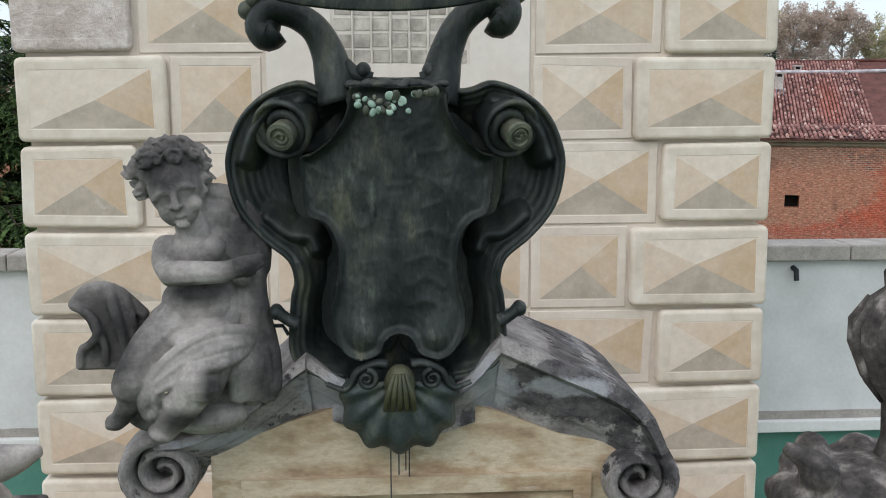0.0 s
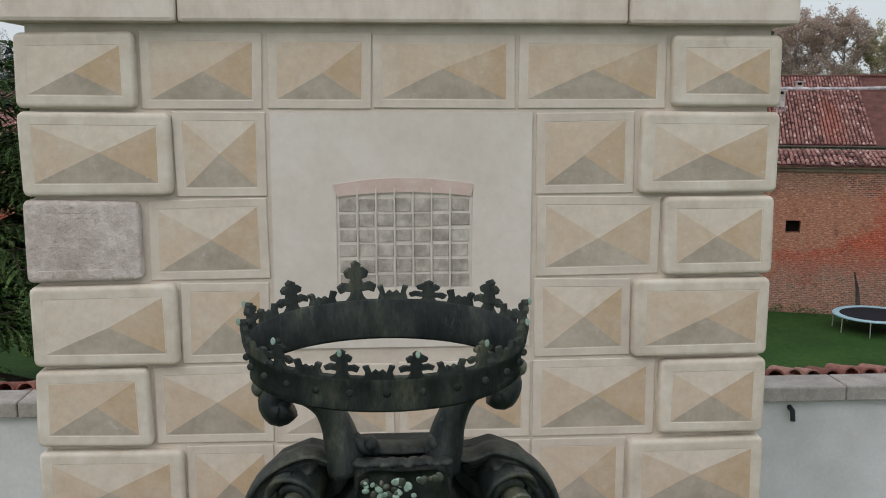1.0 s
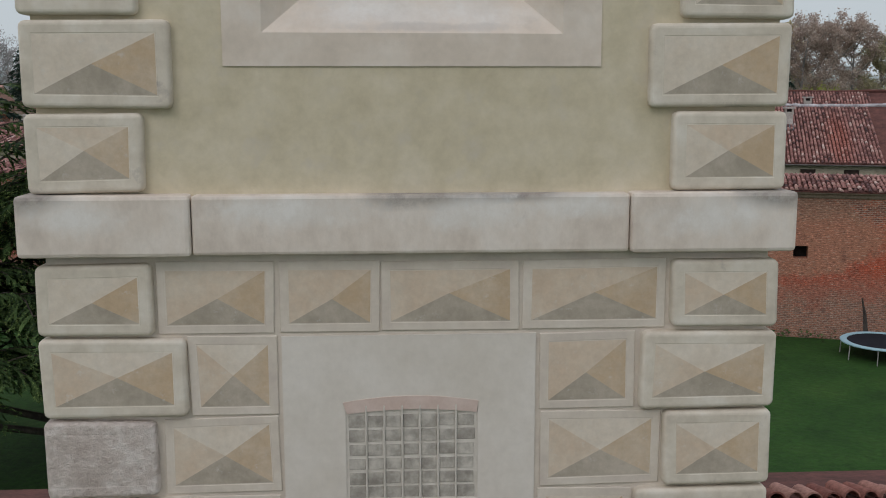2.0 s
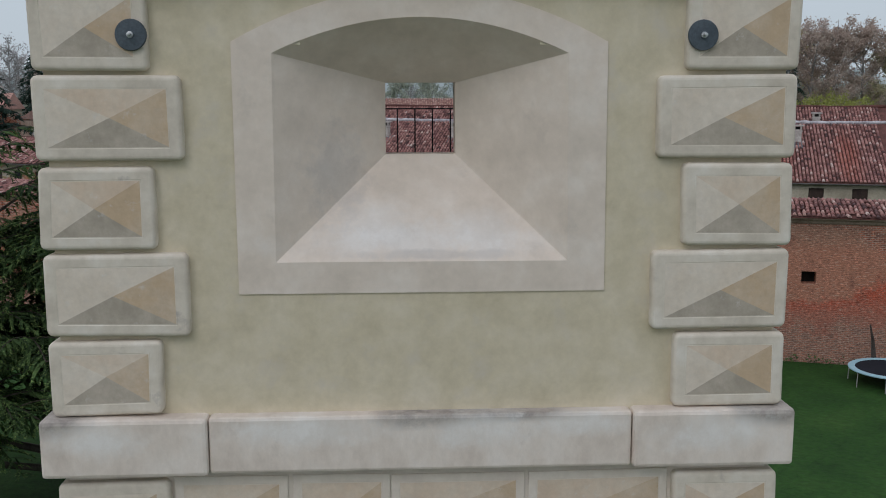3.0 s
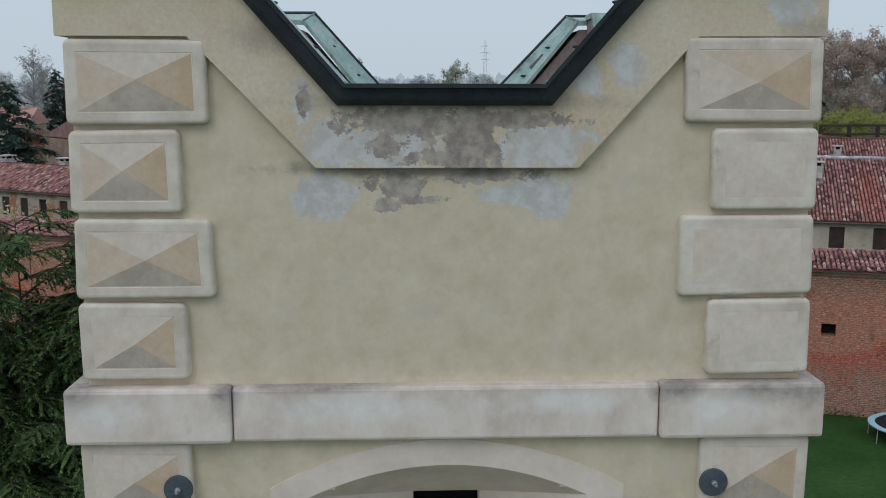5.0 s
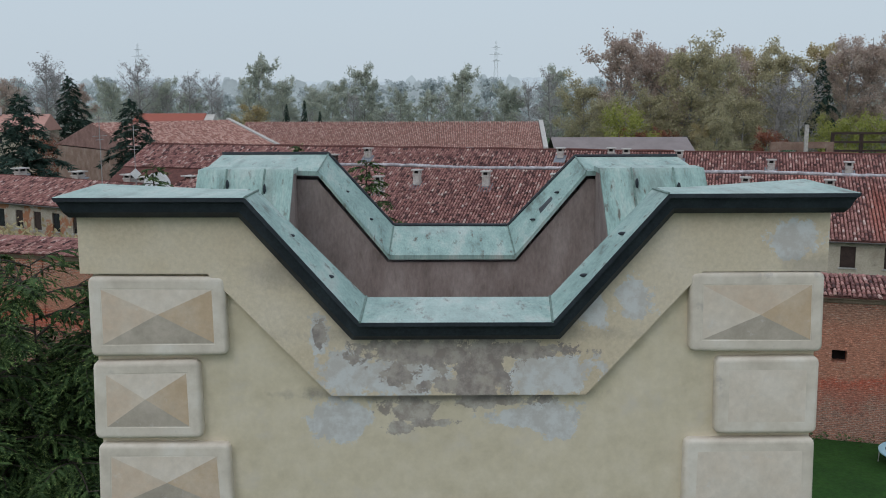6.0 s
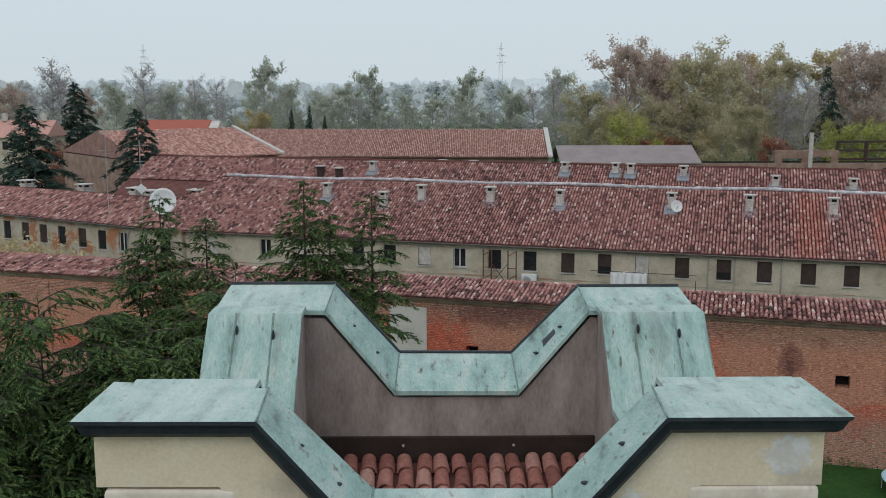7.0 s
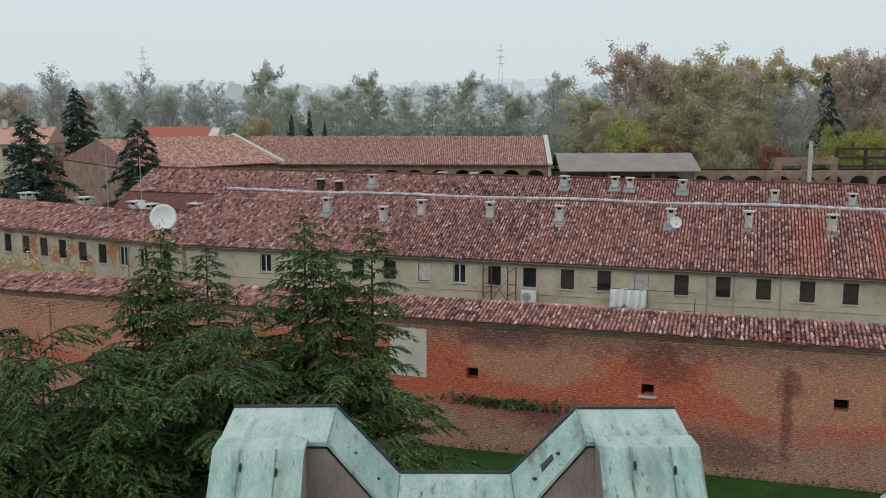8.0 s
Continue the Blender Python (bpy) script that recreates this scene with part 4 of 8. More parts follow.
def cap_strip(line_a, line_b, ya, yb, thick, mats, name, label, fascia=0.0):
    """A folded metal capping over a wall that rises and dips: its edge at ya along line_a, at yb along line_b. fascia: how far the dark moulding under its front edge slopes back."""
    g = Geo()
    top_a = [(x, ya, z) for x, z in line_a]
    top_b = [(x, yb, z) for x, z in line_b]
    def below(pts, drop, y):
        """The line dropped square to its slopes: the bends move outwards, the ends inwards."""
        bend = (0.5, -0.445, -0.445, 0.445, 0.445, -0.5)
        return [(x + drop * k * (fascia > 0), y, z - drop) for (x, z), k in zip(pts, bend)]

    low_a, low_b = below(line_a, thick, ya + fascia), below(line_b, thick, yb)
    g.strip(top_a, top_b, 0)
    if fascia:
        lip, step, swell = below(line_a, 0.028, ya), below(line_a, 0.034, ya + 0.03), below(line_a, thick * 0.72, ya + fascia * 0.5)
        for lower, upper in ((lip, top_a), (step, lip), (swell, step), (low_a, swell)):
            g.strip(lower, upper, 1)
    else:
        g.strip(low_a, top_a, 0)
    g.strip(top_b, low_b, 0)
    g.strip(low_b, low_a, 1)
    for k in (0, -1):
        g.add([top_a[k], top_b[k], low_b[k], low_a[k]], [(0, 1, 2, 3)], 1 if fascia else 0)
    return tpart(name, g, mats, label)


front_a = [(-2.72, 20.265), (-1.435, 20.26), (-0.68, 19.40), (0.64, 19.395), (1.41, 20.275), (2.72, 20.275)]
front_b = [(-2.70, 20.275), (-1.50, 20.215), (-0.69, 19.385), (0.735, 19.38), (1.51, 20.215), (2.68, 20.29)]
cap_strip(front_a, front_b, -0.24, 0.68, 0.145, [copper, dark_metal], "capping", "green patinated copper capping with a black edge", 0.10)
back_a = [(-2.61, 20.14), (-1.40, 20.10), (-0.635, 19.17), (0.76, 19.165), (1.535, 20.09), (2.72, 20.12)]
back_b = [(-2.61, 20.23), (-1.37, 20.23), (-0.61, 19.38), (0.75, 19.37), (1.54, 20.19), (2.75, 20.19)]
tpart("parapet_back", Geo().prism([(-2.55, 17.1), (2.55, 17.1)] + [(2.55, 20.02), (1.56, 20.0), (0.78, 19.08), (-0.65, 19.08), (-1.42, 20.0), (-2.55, 20.04)], 4.02, 4.72), inner_render, "brown rendered parapet")
cap_strip(back_a, back_b, 3.965, 4.83, 0.05, [copper, dark_metal], "capping", "green patinated copper capping")
tpart("capping_rim", Geo().tube([(x, 4.84, z + 0.012) for x, z in back_b], 0.022, 6), dark_metal, "black metal rim")
# standing seams and folds
SIDE = [(0.68, 20.20), (1.0, 20.20), (1.75, 19.32), (2.85, 19.32), (3.62, 20.15), (4.0, 20.15)]
for s in (-1, 1):
    xa, xb = sorted((s * 1.64, s * 2.55))
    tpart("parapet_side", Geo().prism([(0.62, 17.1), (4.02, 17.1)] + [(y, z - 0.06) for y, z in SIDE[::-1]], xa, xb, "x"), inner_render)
    xa, xb = sorted((s * 1.62, 2.73 if s > 0 else -2.62))
    g = Geo()
    g.strip([(xa, y, z) for y, z in SIDE], [(xb, y, z) for y, z in SIDE], 0)
    g.strip([(xa, y, z - 0.055) for y, z in SIDE], [(xa, y, z) for y, z in SIDE], 0)
    g.strip([(xb, y, z) for y, z in SIDE], [(xb, y, z - 0.055) for y, z in SIDE], 0)
    g.strip([(xb, y, z - 0.055) for y, z in SIDE], [(xa, y, z - 0.055) for y, z in SIDE], 1)
    tpart("capping", g, [copper, dark_metal], "green patinated copper capping")
    for f in (0.30, 0.70):
        x = xa + (xb - xa) * f
        tpart("seam", Geo().tube([(x, y, z + 0.002) for y, z in SIDE[1:5]], 0.011, 6), seam_mat)
    for f, h in ((0.33, 0.8), (0.72, 0.75), (0.5, 0.2)):
        tpart("copper_nail", Geo().ball((xa + (xb - xa) * f, 2.85 + 0.77 * h - 0.005, 19.34 + 0.83 * h), (0.016, 0.05, 0.055), 8, 5), dark_metal)
for line_a, line_b, ya, yb in ((front_a, front_b, -0.24, 0.68), (back_a, back_b, 3.965, 4.83)):
    for i in (1, 2, 3, 4):
        tpart("seam", Geo().tube([(line_a[i][0], ya - 0.004, line_a[i][1] + 0.004), (line_b[i][0], yb, line_b[i][1] + 0.006)], 0.009, 6), seam_mat)
    for i, t in ((1, 0.35), (1, 0.7), (3, 0.3), (3, 0.65)):
        p = [line_a[i][k] + (line_a[i + 1][k] - line_a[i][k]) * t for k in (0, 1)]
        q = [line_b[i][k] + (line_b[i + 1][k] - line_b[i][k]) * t for k in (0, 1)]
        tpart("copper_nail", Geo().ball((p[0] * 0.6 + q[0] * 0.4, ya * 0.6 + yb * 0.4, p[1] * 0.6 + q[1] * 0.4 + 0.004), (0.035, 0.03, 0.014), 8, 5), dark_metal)
# dark flashing and bolts at the foot of the rear parapet, tiled roof below it
tpart("flashing", Geo().box(-1.64, 1.64, 3.96, 4.02, 18.1, 18.62), flash_mat, "dark brown metal flashing")
for x in (-0.545, 0.71):
    tpart("bolt", Geo().ball((x, 3.95, 18.53), (0.018, 0.02, 0.018), 8, 5), bolt_mat, "pale bolt head")
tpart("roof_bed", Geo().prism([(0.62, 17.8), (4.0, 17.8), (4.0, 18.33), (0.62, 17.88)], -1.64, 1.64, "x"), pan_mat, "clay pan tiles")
half = Geo()
for w0, w1, y, z in ((0.092, 0.0, 0.0, 0.0),):
    prof = [(0.092 * math.cos(math.pi * k / 6), 0.085 * math.sin(math.pi * k / 6)) for k in range(7)]
    thin = [(0.074 * math.cos(math.pi * k / 6), 0.068 * math.sin(math.pi * k / 6)) for k in range(7)]
    front = [(x, 0.0, z + 0.02) for x, z in prof]
    rear = [(x * 0.86, 0.44, z * 0.9) for x, z in prof]
    lip = [(x, 0.0, z + 0.02) for x, z in thin]
    half.strip(front, rear)
    half.strip(lip, front)
    half.strip([(x * 0.86, 0.40, z * 0.9) for x, z in thin], lip)
half_tile = half.mesh("roof_tile", near_tile_mat, smooth=True)
slope = (18.33 - 17.88) / 3.38
for c in range(16):
    for r in range(9):
        ob = part("roof_tile", half_tile, None, tower)
        y = 0.66 + r * 0.372
        ob.location = (-1.54 + c * 0.205 + rng.uniform(-0.012, 0.012), y, 17.89 + (y - 0.62) * slope - GROUND + 0.02)
        ob.rotation_euler = (math.atan(slope) + rng.uniform(-0.02, 0.02), 0, rng.uniform(-0.05, 0.05))


# ---- ground, wing walls, and the farm court behind ----
g = Geo()
NX, NY = 40, 60
for j in range(NY + 1):
    y = -120 + 2200 * (j / NY) ** 2.2
    for i in range(NX + 1):
        x = (i / NX - 0.5) * (500 + 1.6 * max(y, 0))
        g.v.append((x, y, GROUND + 4.5 * min(max((y - 210) / 260, 0), 1) ** 2))
g.f = [(j * (NX + 1) + i, j * (NX + 1) + i + 1, (j + 1) * (NX + 1) + i + 1, (j + 1) * (NX + 1) + i) for j in range(NY) for i in range(NX)]
g.m = [0] * len(g.f)
solo("ground", g, grass_mat, "dark green damp lawn and fields running to the horizon", "ground", tidy=False, kind="structure")

# wing walls either side of the tower, with a stone coping, a row of clay tiles and a ledge
for s, num in ((-1, 1), (1, 2)):
    a, b = sorted((s * 2.56, s * 16.0))
    w = thing("wall_%d" % num, "cool white plastered wing wall with grey stone coping", "wall", (0, 3.4, GROUND), kind="structure")
    up = lambda geo: raised(geo)
    part("wall_face", up(Geo().box(a, b, 0.0, 0.5, 7.9, 9.66)), wing_mat, w)
    part("wall_base", up(Geo().box(a, b, 0.05, 0.5, GROUND, 7.9)), teal_mat, w, "teal painted lower wall")
    part("ledge", up(Geo().box(a, b, -0.10, 0.1, 7.70, 7.83)), white_trim, w, "white ledge moulding", round_by=0.012)
    # flat grey strip stands for the dark gap above the ledge
    part("ledge_groove", up(Geo().box(a, b, -0.03, 0.05, 7.83, 7.92)), coping_mat, w, "grey strip in the gap over the ledge")
    x = a
    rr = random.Random(3 + num)
    while x < b - 0.1:
        wd = min(rr.uniform(0.9, 1.3), b - x)
        part("coping_stone", up(Geo().box(x + 0.004, x + wd - 0.004, -0.10, 0.38, 9.63, 9.80 + rr.uniform(-0.006, 0.006))), coping_mat, w, round_by=0.02)
        x += wd
    part("roof_slab", up(Geo().prism([(0.45, 9.3), (1.15, 9.52), (3.6, 8.9), (3.6, 8.6), (0.45, 8.8)], a, b, "x")), pan_mat, w, "shallow tiled roof behind the wall")
    for k in range(int((b - a) / 0.24)):
        ob = part("roof_tile", half_tile, None, w)
        ob.location = (a + 0.14 + k * 0.24, 1.1, 9.53 - GROUND + rr.uniform(-0.02, 0.02))
        ob.rotation_euler, ob.scale = (rr.uniform(-0.24, -0.14), rr.uniform(-0.1, 0.1), rr.uniform(-0.08, 0.08)), (1.2, 1.4, 1.2)
    if s > 0:
        part("drain_spout", up(Geo().tube([(4.33 - 0.0, 0.02, 9.55), (4.33, -0.09, 9.53), (4.33, -0.11, 9.42)], 0.03, 8)), dark_metal, w, "short black drain spout")

FARM = -17.58


# the ranges of the court are drawn in a plan of their own, whose ground level is RANGE_LOW, and enlarged about the
# camera's last position to fit its view
RANGE_SIZE, RANGE_LOW = 1.11, 1.84
RANGE_EYE = Vector((-0.229, -6.738, 24.02))


def far(p):
    return RANGE_EYE + (Vector(p) - RANGE_EYE) * RANGE_SIZE


def enlarged(ob):
    ob.location, ob.scale = far(ob.location), (RANGE_SIZE,) * 3
    return ob


def farm(name, label, category, group="", kind=""):
    return enlarged(thing(name, label, category, (0, 0, RANGE_LOW), FARM, group, kind))


def lifted(geo):
    geo.v = [(p[0], p[1], p[2] - RANGE_LOW) for p in geo.v]
    return geo


def rpart(name, geo, mats, parent, label="", **kw):
    return part(name, lifted(geo), mats, parent, label, **kw)


def fpart(name, geo, mats, parent, label="", **kw):
    return part(name, raised(geo), mats, parent, label, **kw)


# long brick precinct wall with a tiled top
B = 57.0
bw = thing("brick_wall", "long old red brick precinct wall with a clay tiled top", "wall", (0, 0, GROUND), FARM, kind="structure")
HOLES = [(7.93, 8.79, 4.38, 5.16), (-15.74, -14.90, 4.50, 5.26), (-3.86, -3.05, 4.36, 5.12)]
fpart("wall_face", Geo().holed(-85, 45, GROUND, 8.2, B, B + 0.9, HOLES), brick_mat, bw, tidy=False)
fpart("wall_back", Geo().box(-85, 45, B + 0.9, B + 3.7, GROUND, 8.45), inside_shade, bw)
fpart("cornice", Geo().prism([(B - 0.02, 8.12), (B + 0.3, 8.12), (B + 0.3, 8.5), (B - 0.30, 8.5), (B - 0.28, 8.42), (B - 0.14, 8.34), (B - 0.09, 8.2)], -85, 45, "x"), mottled("mossy_cornice", [(0.3, (0.16, 0.115, 0.085)), (0.5, (0.25, 0.19, 0.14)), (0.7, (0.32, 0.25, 0.19))], 0.7, 8, 0.95, 0.2, patch=((0.12, 0.115, 0.07), 0.9, 0.6, 0.1)), bw, "mossy brown plaster cornice")
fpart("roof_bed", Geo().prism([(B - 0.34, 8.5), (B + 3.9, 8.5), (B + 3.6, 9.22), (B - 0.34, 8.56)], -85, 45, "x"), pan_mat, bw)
rt = random.Random(21)
tl = fpart("roof_tiles", clay_tiles(-60, 14, (B - 0.40, 8.57), (B + 3.55, 9.23), 0.28, 0.56, rt, sag=0.10, slip=0.10, tilt=0.035, gap=0.02), tile_mat, bw, "pink and red half-round clay tiles", tidy=False)
tl["kind"] = "stuff"
rg_ = fpart("ridge", ridge_tiles(-70, 20, B + 3.6, 9.20, rt, 0.40, 0.13), tile_mat, bw, "uneven clay ridge tiles", tidy=False)
rg_["kind"] = "stuff"
fpart("plaster_patch", Geo().holed(-21.3, -18.6, 4.3, 7.75, B - 0.03, B + 0.01, []), house_mat, bw, "cream plaster patch", tidy=False)
fpart("sill", Geo().box(-4.05, -2.85, B - 0.12, B + 0.05, 4.2, 4.36), sill_mat, bw, "rough stone sill")
for x in (-58.5, -50, -38.0, 4.6):
    fpart("buttress_strip", Geo().box(x - 0.45, x + 0.45, B - 0.10, B + 0.02, GROUND, 7.95), brick_mat, bw, "shallow brick pilaster")
# weeds on the wall and along its foot
g = Geo()
rw = random.Random(8)
for k in range(900):
    if k < 260:
        x, z, y = rw.gauss(-13.0, 1.9), rw.gauss(2.95, 0.16), B - 0.05 - abs(rw.gauss(0, 0.12))
    else:
        x, z, y = rw.uniform(-40, 14), GROUND + abs(rw.gauss(0.1, 0.25)), B - 0.1 - abs(rw.gauss(0, 0.3))
    s, a = rw.uniform(0.25, 0.5) if k < 260 else rw.uniform(0.1, 0.28), rw.uniform(0, 6.28)
    d = Vector((math.cos(a), math.sin(a), rw.uniform(0.2, 1.2))).normalized() * s
    e = d.orthogonal().normalized() * s * 0.4
    p = Vector((x, y, z))
    g.add([p - e, p + e, p + d], [(0, 1, 2)])
solo("wall_weeds", raised(g), weed_mat, "tufts of weeds on and below the brick wall", "weeds", tidy=False, kind="stuff", at=(0, 0, GROUND), turn=FARM)


def window_unit(parent, x, z0, z1, w, y, look_kind, rng):
    """A window set back in its opening, with frame, pane or shutter and a sill."""
    win = rpart("window", Geo().holed(x - w / 2, x + w / 2, z0, z1, y + 0.14, y + 0.2, [(x - w / 2 + 0.07, x + w / 2 - 0.07, z0 + 0.07, z1 - 0.07)]), frame_mat if look_kind == "white" else shutter_mat, parent, tidy=False)
    sub = lambda n, geo, m, l="": part(n, lifted(geo), m, win, l)
    sub("pane", Geo().box(x - w / 2 + 0.06, x + w / 2 - 0.06, y + 0.17, y + 0.18, z0 + 0.06, z1 - 0.06), pane_mat)
    if look_kind == "white":
        sub("mullion", Geo().box(x - 0.05, x + 0.05, y + 0.13, y + 0.19, z0 + 0.05, z1 - 0.05), frame_mat)
    elif look_kind == "shut":
        sub("shutter", Geo().box(x - w / 2 + 0.04, x + w / 2 - 0.04, y + 0.10, y + 0.13, z0 + rng.choice((0.05, 0.05, 0.45, 0.6)), z1 - 0.02), shutter_mat, "brown roller shutter")
    elif look_kind == "grey":
        sub("shutter", Geo().box(x - w / 2 + 0.04, x + w / 2 - 0.04, y + 0.10, y + 0.13, z0 + 0.05, z1 - 0.02), chimney_mat, "pale grey closed shutter")
    sub("sill", Geo().box(x - w / 2 - 0.12, x + w / 2 + 0.12, y - 0.10, y + 0.15, z0 - 0.09, z0), sill_mat)


def chimney(parent, x, y, z, h=1.15, w=0.62, dark=False, slope=0.432):
    """A rendered stack with a lid on four posts; a lead apron lies on the roof round its foot."""
    body = chimney_mat if not dark else shutter_mat
    c = rpart("chimney", Geo().box(x - w / 2, x + w / 2, y - w / 2, y + w / 2, z - 0.8, z + h), body, parent, round_by=0.02, steps=1)
    sub = lambda n, geo, m, l="": part(n, lifted(geo), m, c, l)
    sub("chimney_cap", Geo().box(x - w * 0.74, x + w * 0.74, y - w * 0.74, y + w * 0.74, z + h + 0.26, z + h + 0.36), sill_mat)
    sub("collar", Geo().box(x - w * 0.58, x + w * 0.58, y - w * 0.58, y + w * 0.58, z + h - 0.16, z + h - 0.06), body)
    for a in (-1, 1):
        for b in (-1, 1):
            sub("cap_post", Geo().box(x + a * w * 0.42 - 0.07, x + a * w * 0.42 + 0.07, y + b * w * 0.42 - 0.07, y + b * w * 0.42 + 0.07, z + h, z + h + 0.27), body)
    sub("flue", Geo().box(x - w * 0.36, x + w * 0.36, y - w * 0.36, y + w * 0.36, z + h - 0.1, z + h + 0.22), inside_shade)
    if not dark:
        on_roof = lambda d, up: (y + d, z + d * slope + up)
        sub("flashing", Geo().prism([on_roof(-w * 1.5, 0.10), on_roof(w * 0.7, 0.10), on_roof(w * 0.7, 0.19), on_roof(-w * 1.5, 0.19)], x - w * 0.92, x + w * 0.92, "x"), sheet_mat, "lead flashing")
        sub("upstand", Geo().box(x - w * 0.56, x + w * 0.56, y - w * 0.56, y + w * 0.56, z - 0.3, z + 0.16), sheet_mat, "lead upstand")


# main range
F = 72.5
EAVE, RIDGE = (F - 0.45, 10.12), (82.0, 14.25)
mr = farm("farm_range", "long two-storey farm range with grey-beige stucco and red clay roof", "building")
WX = [-38.73, -29.83, -26.9, -23.76, -20.65, -17.6, -14.61, -11.46, -8.47, -5.49, -2.37, 0.81, 3.83, 7.03, 10.11, 13.2, -35.2, -44.0]
WK = ["white", "dark", "dark", "grey", "white", "dark", "dark", "shut", "shut", "grey", "shut", "shut", "shut", "shut", "shut", "shut", "grey", "grey"]
wz = lambda x: 8.05 if x > -10 else 8.0
wins = [(x - 0.55, x + 0.55, wz(x), wz(x) + 1.62) for x in WX]
rpart("wall_face", Geo().holed(-47.2, 30, RANGE_LOW, 10.15, F, F + 0.5, wins), stucco, mr, tidy=False)
rpart("wall_back", Geo().box(-47.2, 30, F + 0.55, F + 18, RANGE_LOW, 10.0), inside_shade, mr)
rk = random.Random(31)
for x, k in zip(WX, WK):
    window_unit(mr, x, wz(x), wz(x) + 1.62, 1.1, F, k, rk)
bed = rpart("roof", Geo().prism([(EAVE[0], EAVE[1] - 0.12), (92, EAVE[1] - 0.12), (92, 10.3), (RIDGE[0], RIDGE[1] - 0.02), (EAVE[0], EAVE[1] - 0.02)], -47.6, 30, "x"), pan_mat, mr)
tl = part("roof_tiles", lifted(clay_tiles(-54.5, 15.5, EAVE, RIDGE, 0.265, 0.385, rk, sag=0.08, slip=0.035, trim=lambda f: (-47.5 - 2.9 * (f / 0.51 if f < 0.51 else (1 - f) / 0.49), 99))), main_tile_mat, bed, "weathered red and pink half-round clay tiles", tidy=False)
tl["kind"] = "stuff"
part("hip", lifted(Geo().add([(-47.4, RIDGE[0], RIDGE[1] - 0.03), (-50.4, 77.07, 12.26), (-47.4, EAVE[0], EAVE[1] - 0.03), (-51.5, 88, 10.2), (-47.4, 92, 10.2)], [(0, 1, 2), (0, 3, 1), (0, 4, 3)])), pan_mat, bed, tidy=False)
part("hip_ridge", lifted(Geo().tube([(-47.6, RIDGE[0], RIDGE[1] + 0.08), (-49.0, 79.5, 13.33), (-50.4, 77.07, 12.38)], 0.12, 8)), pan_mat, bed)
ridge_wave = lambda x: 0.06 * math.sin(x * 0.13) + 0.05 * noise.noise(Vector((x * 0.35, 3, 0))) + 0.03 * noise.noise(Vector((x * 1.3, 7, 0)))
part("ridge", lifted(Geo().tube([(x * 0.35, RIDGE[0] + 0.05 * noise.noise(Vector((x * 0.5, 0, 4))), RIDGE[1] + 0.08 + ridge_wave(x)) for x in range(-136, 86)], [0.15 + 0.06 * noise.noise(Vector((x * 0.8, 1, 1))) for x in range(-136, 86)], 8)), ridge_mat, bed, "uneven grey mortared ridge")
part("gutter", lifted(Geo().tube([(-47.6, EAVE[0] + 0.02, EAVE[1] - 0.10), (30, EAVE[0] + 0.02, EAVE[1] - 0.10)], 0.06, 8)), gutter_mat, bed, "gutter coloured dark as the shade under the eave")
for x, y in ((-35.23, 78.5), (-29.2, 77.3), (-25.96, 78.6), (-19.52, 78.6), (-13.24, 78.4), (-3.75, 78.5), (2.53, 78.5), (9.03, 78.4)):
    chimney(bed, x, y, RIDGE[1] - (RIDGE[0] - y) * 0.432)
for x in (5.05, 1.6, -0.4):
    rpart("downpipe", Geo().tube([(x, F - 0.08, 10.0), (x, F - 0.08, 6.5)], 0.05, 6), pipe_mat, mr, "grey downpipe")
# ledge string on the stucco
rpart("string_course", Geo().box(-47, 30, F - 0.03, F + 0.02, 7.35, 7.42), stucco_warm, mr)

# second range behind it
r2 = farm("rear_range", "rear farm range with a long red clay roof", "building")
R2 = (92.0, 15.42)
rpart("wall_face", Geo().box(-62, 30, 84.6, 99.5, RANGE_LOW, 11.9), stucco, r2)
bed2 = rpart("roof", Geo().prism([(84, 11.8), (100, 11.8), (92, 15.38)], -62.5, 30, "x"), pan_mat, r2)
tl = part("roof_tiles", lifted(clay_tiles(-62.5, 17, (87.0, 13.2), R2, 0.265, 0.40, rk, sag=0.06)), tile_mat, bed2, "weathered red clay tiles", tidy=False)
tl["kind"] = "stuff"
part("ridge", lifted(Geo().tube([(x, 92, 15.45 + 0.04 * math.sin(x * 0.8)) for x in range(-62, 31)], 0.14, 8)), pan_mat, bed2)
for x, y in ((-40.3, 88.5), (-38.1, 88.2), (-34.9, 89.6), (-14.9, 90.2), (-9.95, 90.3), (-8.5, 90.2), (-3.5, 90), (4.8, 88.6), (11.4, 88.4)):
    chimney(bed2, x, y, R2[1] - (R2[0] - y) * 0.44, 0.8, 0.6, x < -35)
# two tall ones on the far slope, low behind the ridge
for x in (-29.9, -26.3):
    chimney(bed2, x, 98.0, 12.7, 2.16, 0.62, slope=-0.4475)

# left range, set at an angle, with peeling tan stucco
LT = FARM - 13.6
lw = enlarged(thing("side_range", "lower farm range with peeling tan stucco and a red clay roof", "building", tuple(Vector((-47.4 * 0.953 + 71.7 * 0.302, 47.4 * 0.302 + 71.7 * 0.953, RANGE_LOW))), LT))
lwx = [-1.6, -4.6, -7.3, -10.2, -13.0, -16.0, -18.8, -21.6, -24.5, -28]
rpart("wall_face", Geo().holed(-60, 0.4, RANGE_LOW, 10.15, 0.4, 0.9, [(x - 0.56, x + 0.56, 7.55, 9.4) for x in lwx]), stucco_warm, lw, tidy=False)
rpart("wall_back", Geo().box(-60, 0.4, 0.95, 14, RANGE_LOW, 10.0), inside_shade, lw)
